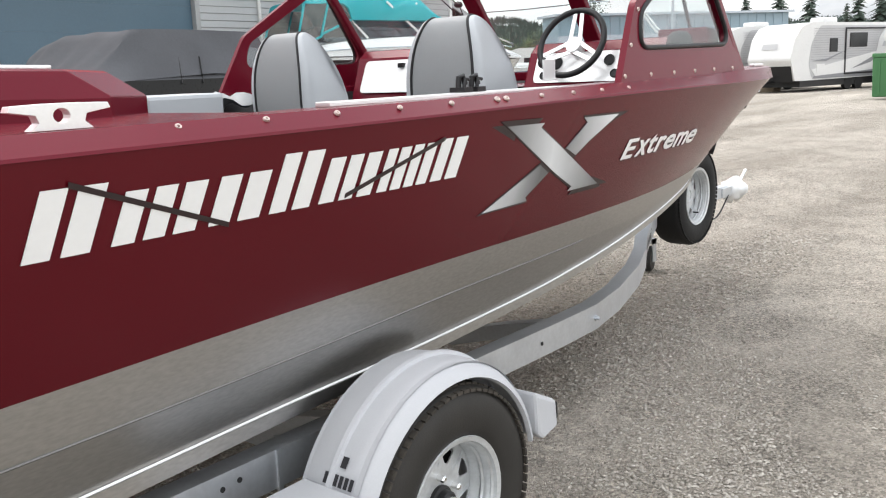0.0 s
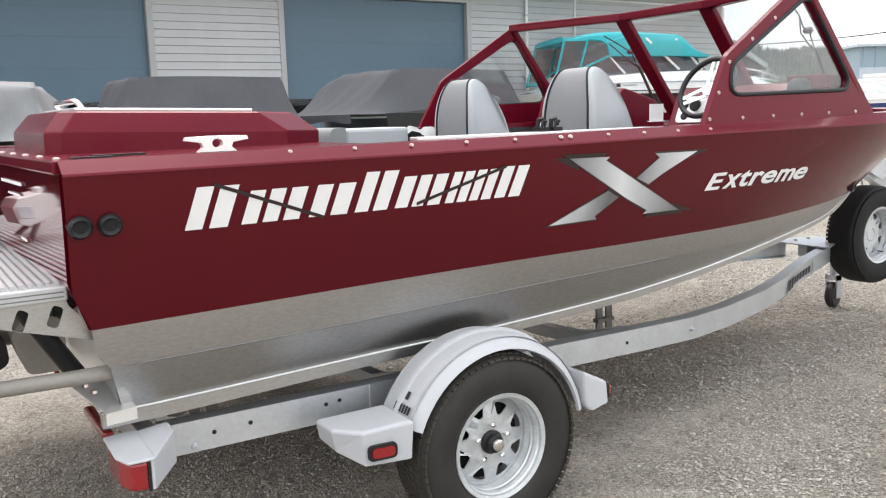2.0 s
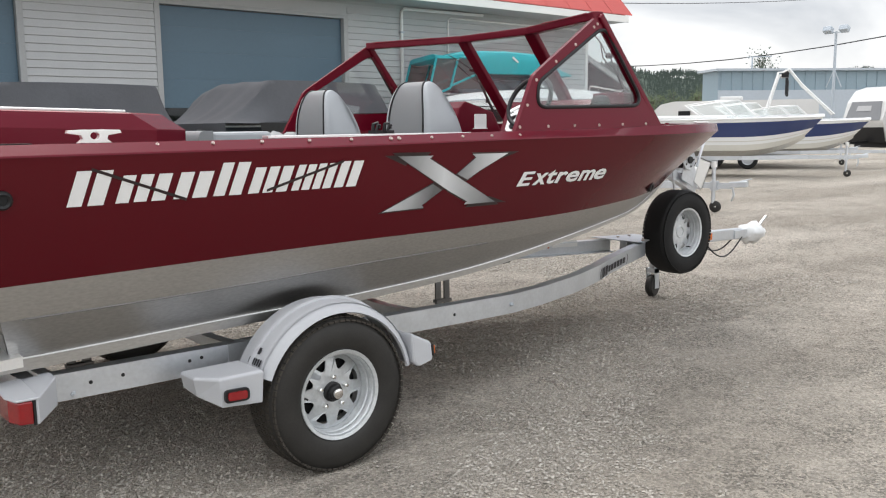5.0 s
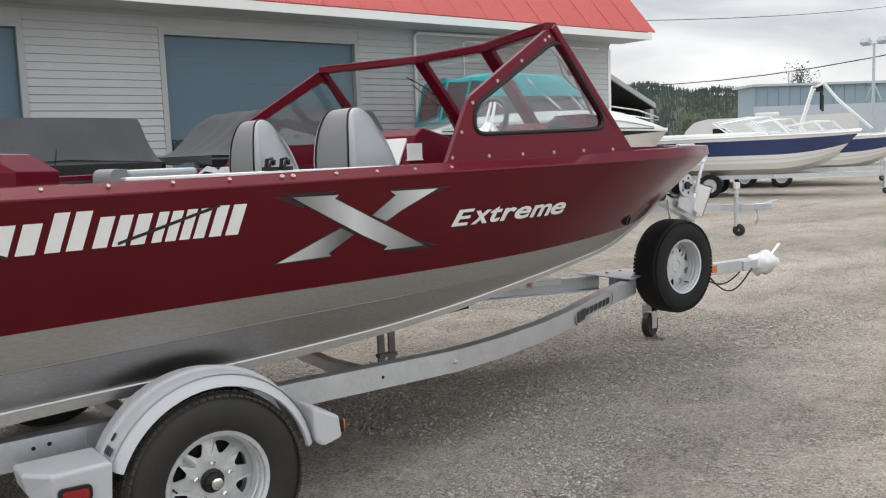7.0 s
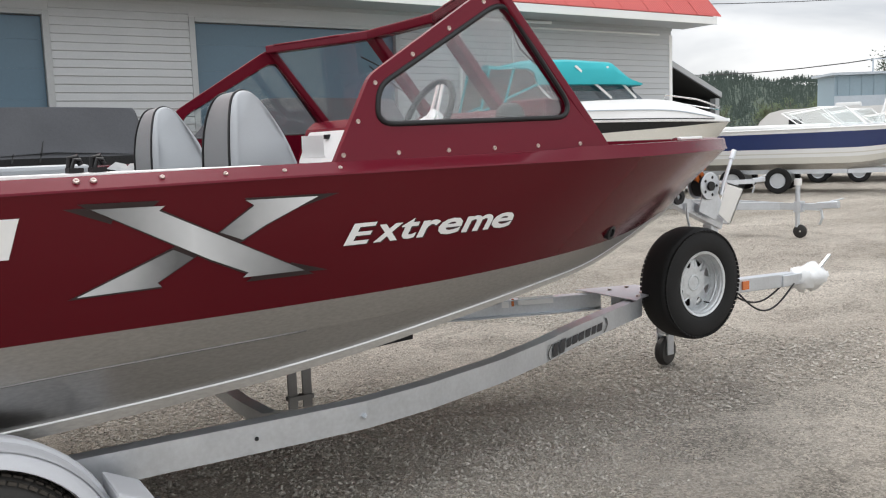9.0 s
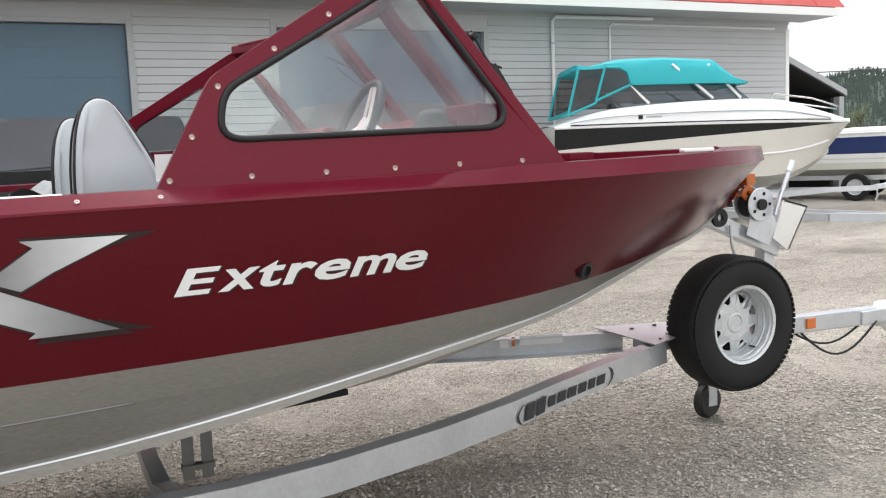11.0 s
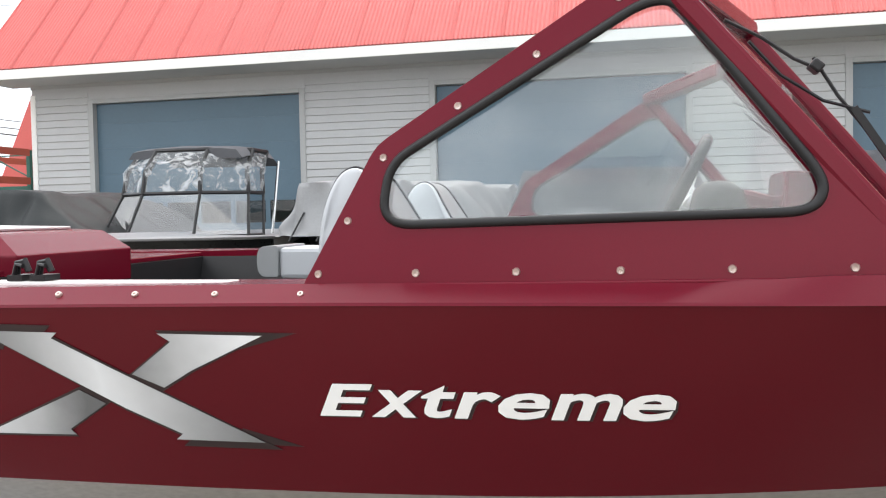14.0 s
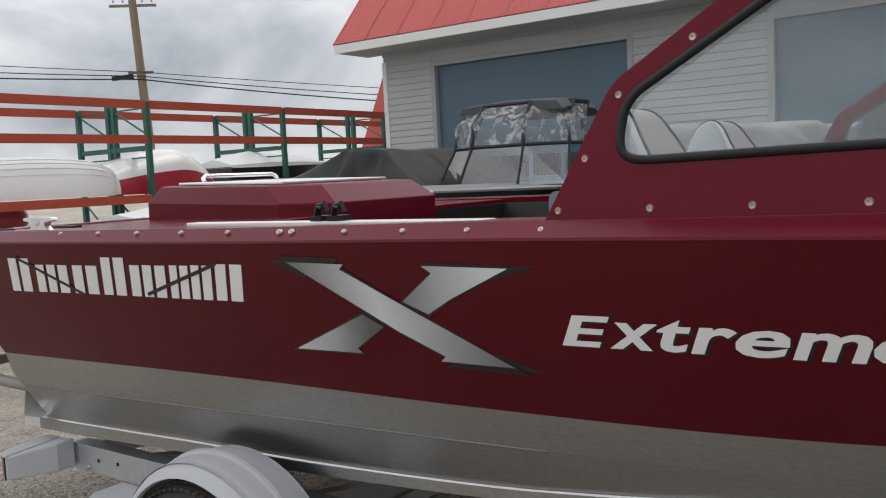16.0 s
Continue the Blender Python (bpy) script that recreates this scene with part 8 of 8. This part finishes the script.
    part("front_badge", Shape().add([m @ Vector(p) for p in ((-0.13, 0.8, 2.05), (-0.13, 1.7, 2.05), (-0.05, 1.65, 2.3), (-0.05, 0.85, 2.3))], [(0, 1, 2, 3)]), RV_PANEL, c, "pale grey badge bars")
    part("skirt", Shape().box(0.6, L - 0.2, 0.05, 2.35, 0.25, 0.6, m), BLACK, c)
    part("hitch", Shape().bar(m @ Vector((-1.3, 1.2, 0.5)), m @ Vector((0.8, 1.2, 0.55)), 0.12, 0.12), BLACK, c)
    for x in (L * 0.55, L * 0.66):
        part("wheel", Shape().lathe([(0.0, 0.1), (0.2, 0.1), (0.34, 0.08), (0.34, -0.1), (0.0, -0.1)], 20, m @ Matrix.Translation((x, 0.12, 0.34)) @ pose(0, 0, 0, 90, 0, 0)), RUBBER, c, smooth=40)
    part("roof_unit", Shape().box(L * 0.42, L * 0.56, 0.8, 1.6, 3.25, 3.55, m), RV_WHITE, c, bevel=0.08)
    return c


caravan(towards((43.0, 13.6, 0), (43.951, 13.294, 0)), 8.2, "white and ribbed grey caravan with a black front shield")
caravan(towards((43.4, 17.1, 0), (44.351, 16.8, 0)), 8.2, "white caravan with a dark front, parked beside another", dark=True)
caravan(towards((44.1, 31.3, 0), (48.9, 23.5, 0)) @ Matrix.Diagonal((1, 1, 0.88, 1)), 9.4, "long plain white caravan standing side-on behind the bowriders", plain=True)
caravan(towards((49.0, 9.6, 0), (49.951, 9.3, 0)), 8.2, "white caravan farther back in the row")
gb2 = thing("waste_bin", (35.6, 7.9, 0), "green steel waste bin standing on the gravel", "bin")
part("body", Shape().box(35.2, 36.2, 7.2, 8.35, 0.1, 1.5, taper=-0.06), GREEN_BIN, gb2, bevel=0.04)
part("lid", Shape().box(35.15, 36.25, 7.15, 8.4, 1.5, 1.66), GREEN_BIN, gb2, bevel=0.04)
for i in range(3):
    part("rib", Shape().box(35.14, 35.2, 7.4 + i * 0.35, 7.46 + i * 0.35, 0.2, 1.5), GREEN_BIN, gb2)
pl = thing("pallet_stack", (20.6, 5.8, 0), "weathered stack of timber pallets on the gravel", "pallets")
mp_ = towards((33.0, 10.2, 0), (33.0, 11.2, 0))
for i in range(4):
    part("board", Shape().box(0, 1.1, -0.5, 0.5, 0.04 + i * 0.13, 0.07 + i * 0.13, mp_), WOOD_PALE, pl)
    for y in (-0.5, -0.05, 0.4):
        part("block", Shape().box(0, 1.1, y, y + 0.1, i * 0.13 - 0.06 if i else 0.0, 0.04 + i * 0.13, mp_), WOOD_PALE, pl)
pl.location = (33.0, 10.7, 0)

# ---- trees and wooded hills ----
def conifer_shape(sh, x, y, z, h, rr, tiers=7, n=7):
    for i in range(tiers):
        t = i / tiers
        r = h * 0.22 * (1 - t) * rr.uniform(0.8, 1.15) + 0.02 * h
        zb, zt = z + h * (0.12 + 0.86 * t), z + h * (0.12 + 0.86 * t) + h * 0.24
        ring = []
        a0 = rr.uniform(0, 6)
        for j in range(n):
            a = a0 + 2 * math.pi * j / n
            q = r * rr.uniform(0.55, 1.2)
            ring.append((x + q * math.cos(a), y + q * math.sin(a), zb - h * rr.uniform(0, 0.05)))
        sh.add(ring + [(x, y, zt)], [(j, (j + 1) % n, n) for j in range(n)])


def hill_height(x, y):
    d = math.hypot(x, y)
    a = math.degrees(math.atan2(y, x))
    crest = 18 * math.exp(-((a - 42) / 20) ** 2) + 8 * math.exp(-((a - 12) / 18) ** 2) + 6 + 2.0 * math.sin(a * 0.35) + 1.2 * math.sin(a * 1.3 + 1)
    return max(0.0, 2.0 * crest * max(0.0, min(1, (d - 480) / 350)))


hill, rows = Shape(), []
for r in (470, 540, 620, 710, 800, 880, 1000, 1250):
    rows.append([(r * math.cos(radians(a)), r * math.sin(radians(a)), hill_height(r * math.cos(radians(a)), r * math.sin(radians(a))) - (0.5 if r == 470 else 0)) for a in np.arange(-180, 181, 3.0)])
hill.sheet(rows)
tagged(part("hill", hill, HILL, smooth=True), "low wooded hills along the horizon", "hill", kind="structure")
rr = random.Random(11)
wood = Shape()
for i in range(22000):
    a, r = radians(rr.uniform(4, 62)), 490 + 380 * rr.random() ** 0.8
    x, y = r * math.cos(a), r * math.sin(a)
    conifer_shape(wood, x, y, hill_height(x, y) - 0.5, rr.uniform(3.0, 6.5), rr, 3, 5)
tagged(part("far_wood", wood, LEAF_FAR, fix=False), "dark conifer forest covering the far hills", "forest", kind="stuff")


def conifer(x, y, h, seed):
    r = random.Random(seed)
    t = thing("conifer_tree", (x, y, 0), "dark green conifer standing behind the caravans", "tree", "conifers beyond the yard")
    part("trunk", Shape().tube([(x, y, 0), (x, y, h * 0.9)], [h * 0.018, h * 0.004], 8), BARK, t)
    sh = Shape()
    for i in range(26):
        u = i / 26
        for j in range(13):
            a = r.uniform(0, 6.28)
            l = h * 0.26 * (1 - u) ** 0.8 * r.uniform(0.35, 1.15) + 0.12
            z = h * (0.12 + 0.87 * u) + r.uniform(-0.1, 0.1)
            c, s = math.cos(a), math.sin(a)
            w = 0.22 * l + 0.08
            tip = (x + c * l, y + s * l, z - 0.28 * l)
            sh.add([(x, y, z + 0.12 * l), (x + c * l * 0.55 - s * w, y + s * l * 0.55 + c * w, z - 0.10 * l), tip, (x + c * l * 0.55 + s * w, y + s * l * 0.55 - c * w, z - 0.12 * l)], [(0, 1, 2), (0, 2, 3)])
    part("crown", sh, LEAF, t, fix=False)


def broadleaf(x, y, h, seed, label="leafy green tree with an uneven crown", wide=1.0, leaf=1.0, foliage=LEAF_PALE):
    r = random.Random(seed)
    t = thing("broadleaf_tree", (x, y, 0), label, "tree", "broadleaf trees beyond the yard")
    limbs = Shape().tube([(x, y, 0), (x + 0.1, y, h * 0.35), (x, y + 0.1, h * 0.7)], [h * 0.025, h * 0.018, h * 0.008], 8)
    sh = Shape()
    for i in range(26):
        a, e = r.uniform(0, 6.28), r.uniform(0.1, 1.4)
        l = h * 0.32 * r.uniform(0.5, 1)
        b = Vector((x, y, h * r.uniform(0.3, 0.62 if wide == 1 else 0.72)))
        tip = b + Vector((math.cos(a) * math.cos(e) * wide, math.sin(a) * math.cos(e) * wide, math.sin(e))) * l
        limbs.tube([b, tip], [h * 0.008, 0.02], 5)
        for j in range(46):
            c = tip + Vector((r.gauss(0, 1), r.gauss(0, 1), r.gauss(0, 0.8))) * h * 0.055
            d1 = Vector((r.uniform(-1, 1), r.uniform(-1, 1), r.uniform(-1, 1))).normalized() * h * 0.022 * leaf
            d2 = d1.orthogonal().normalized() * h * 0.016 * leaf
            sh.add([c - d1, c + d2, c + d1, c - d2], [(0, 1, 2, 3)])
    part("trunk", limbs, BARK, t)
    part("crown", sh, foliage, t, fix=False)


for i, (x, y, h) in enumerate(((85, 38.5, 9.5), (83, 30.5, 11.5), (88, 22, 12), (82, 33, 11), (86, 29, 9), (80, 26.5, 12.5), (84, 25, 12), (92, 24, 10), (90, 20.5, 13), (83, 19, 10), (88, 15, 12))):
    conifer(x, y, h * 0.68, i)
broadleaf(77.6, 43.6, 8.9, 40, "sparse tall tree behind the blue building", 0.36, 0.6, LEAF)
for i, (x, y, h) in enumerate(((86, 17, 12), (84, 13.5, 13), (88, 11, 14), (90, 8, 13), (85, 6, 12))):
    broadleaf(x, y, h * 0.52, 41 + i)
for i, (x, y, h) in enumerate(((98, 78, 6.0), (102, 74, 7.0), (103, 71, 6.4), (107, 70, 7.4), (100, 82, 5.6), (97, 86, 5.8))):
    broadleaf(x, y, h, 60 + i, "low pale green tree at the foot of the hill", leaf=0.7)
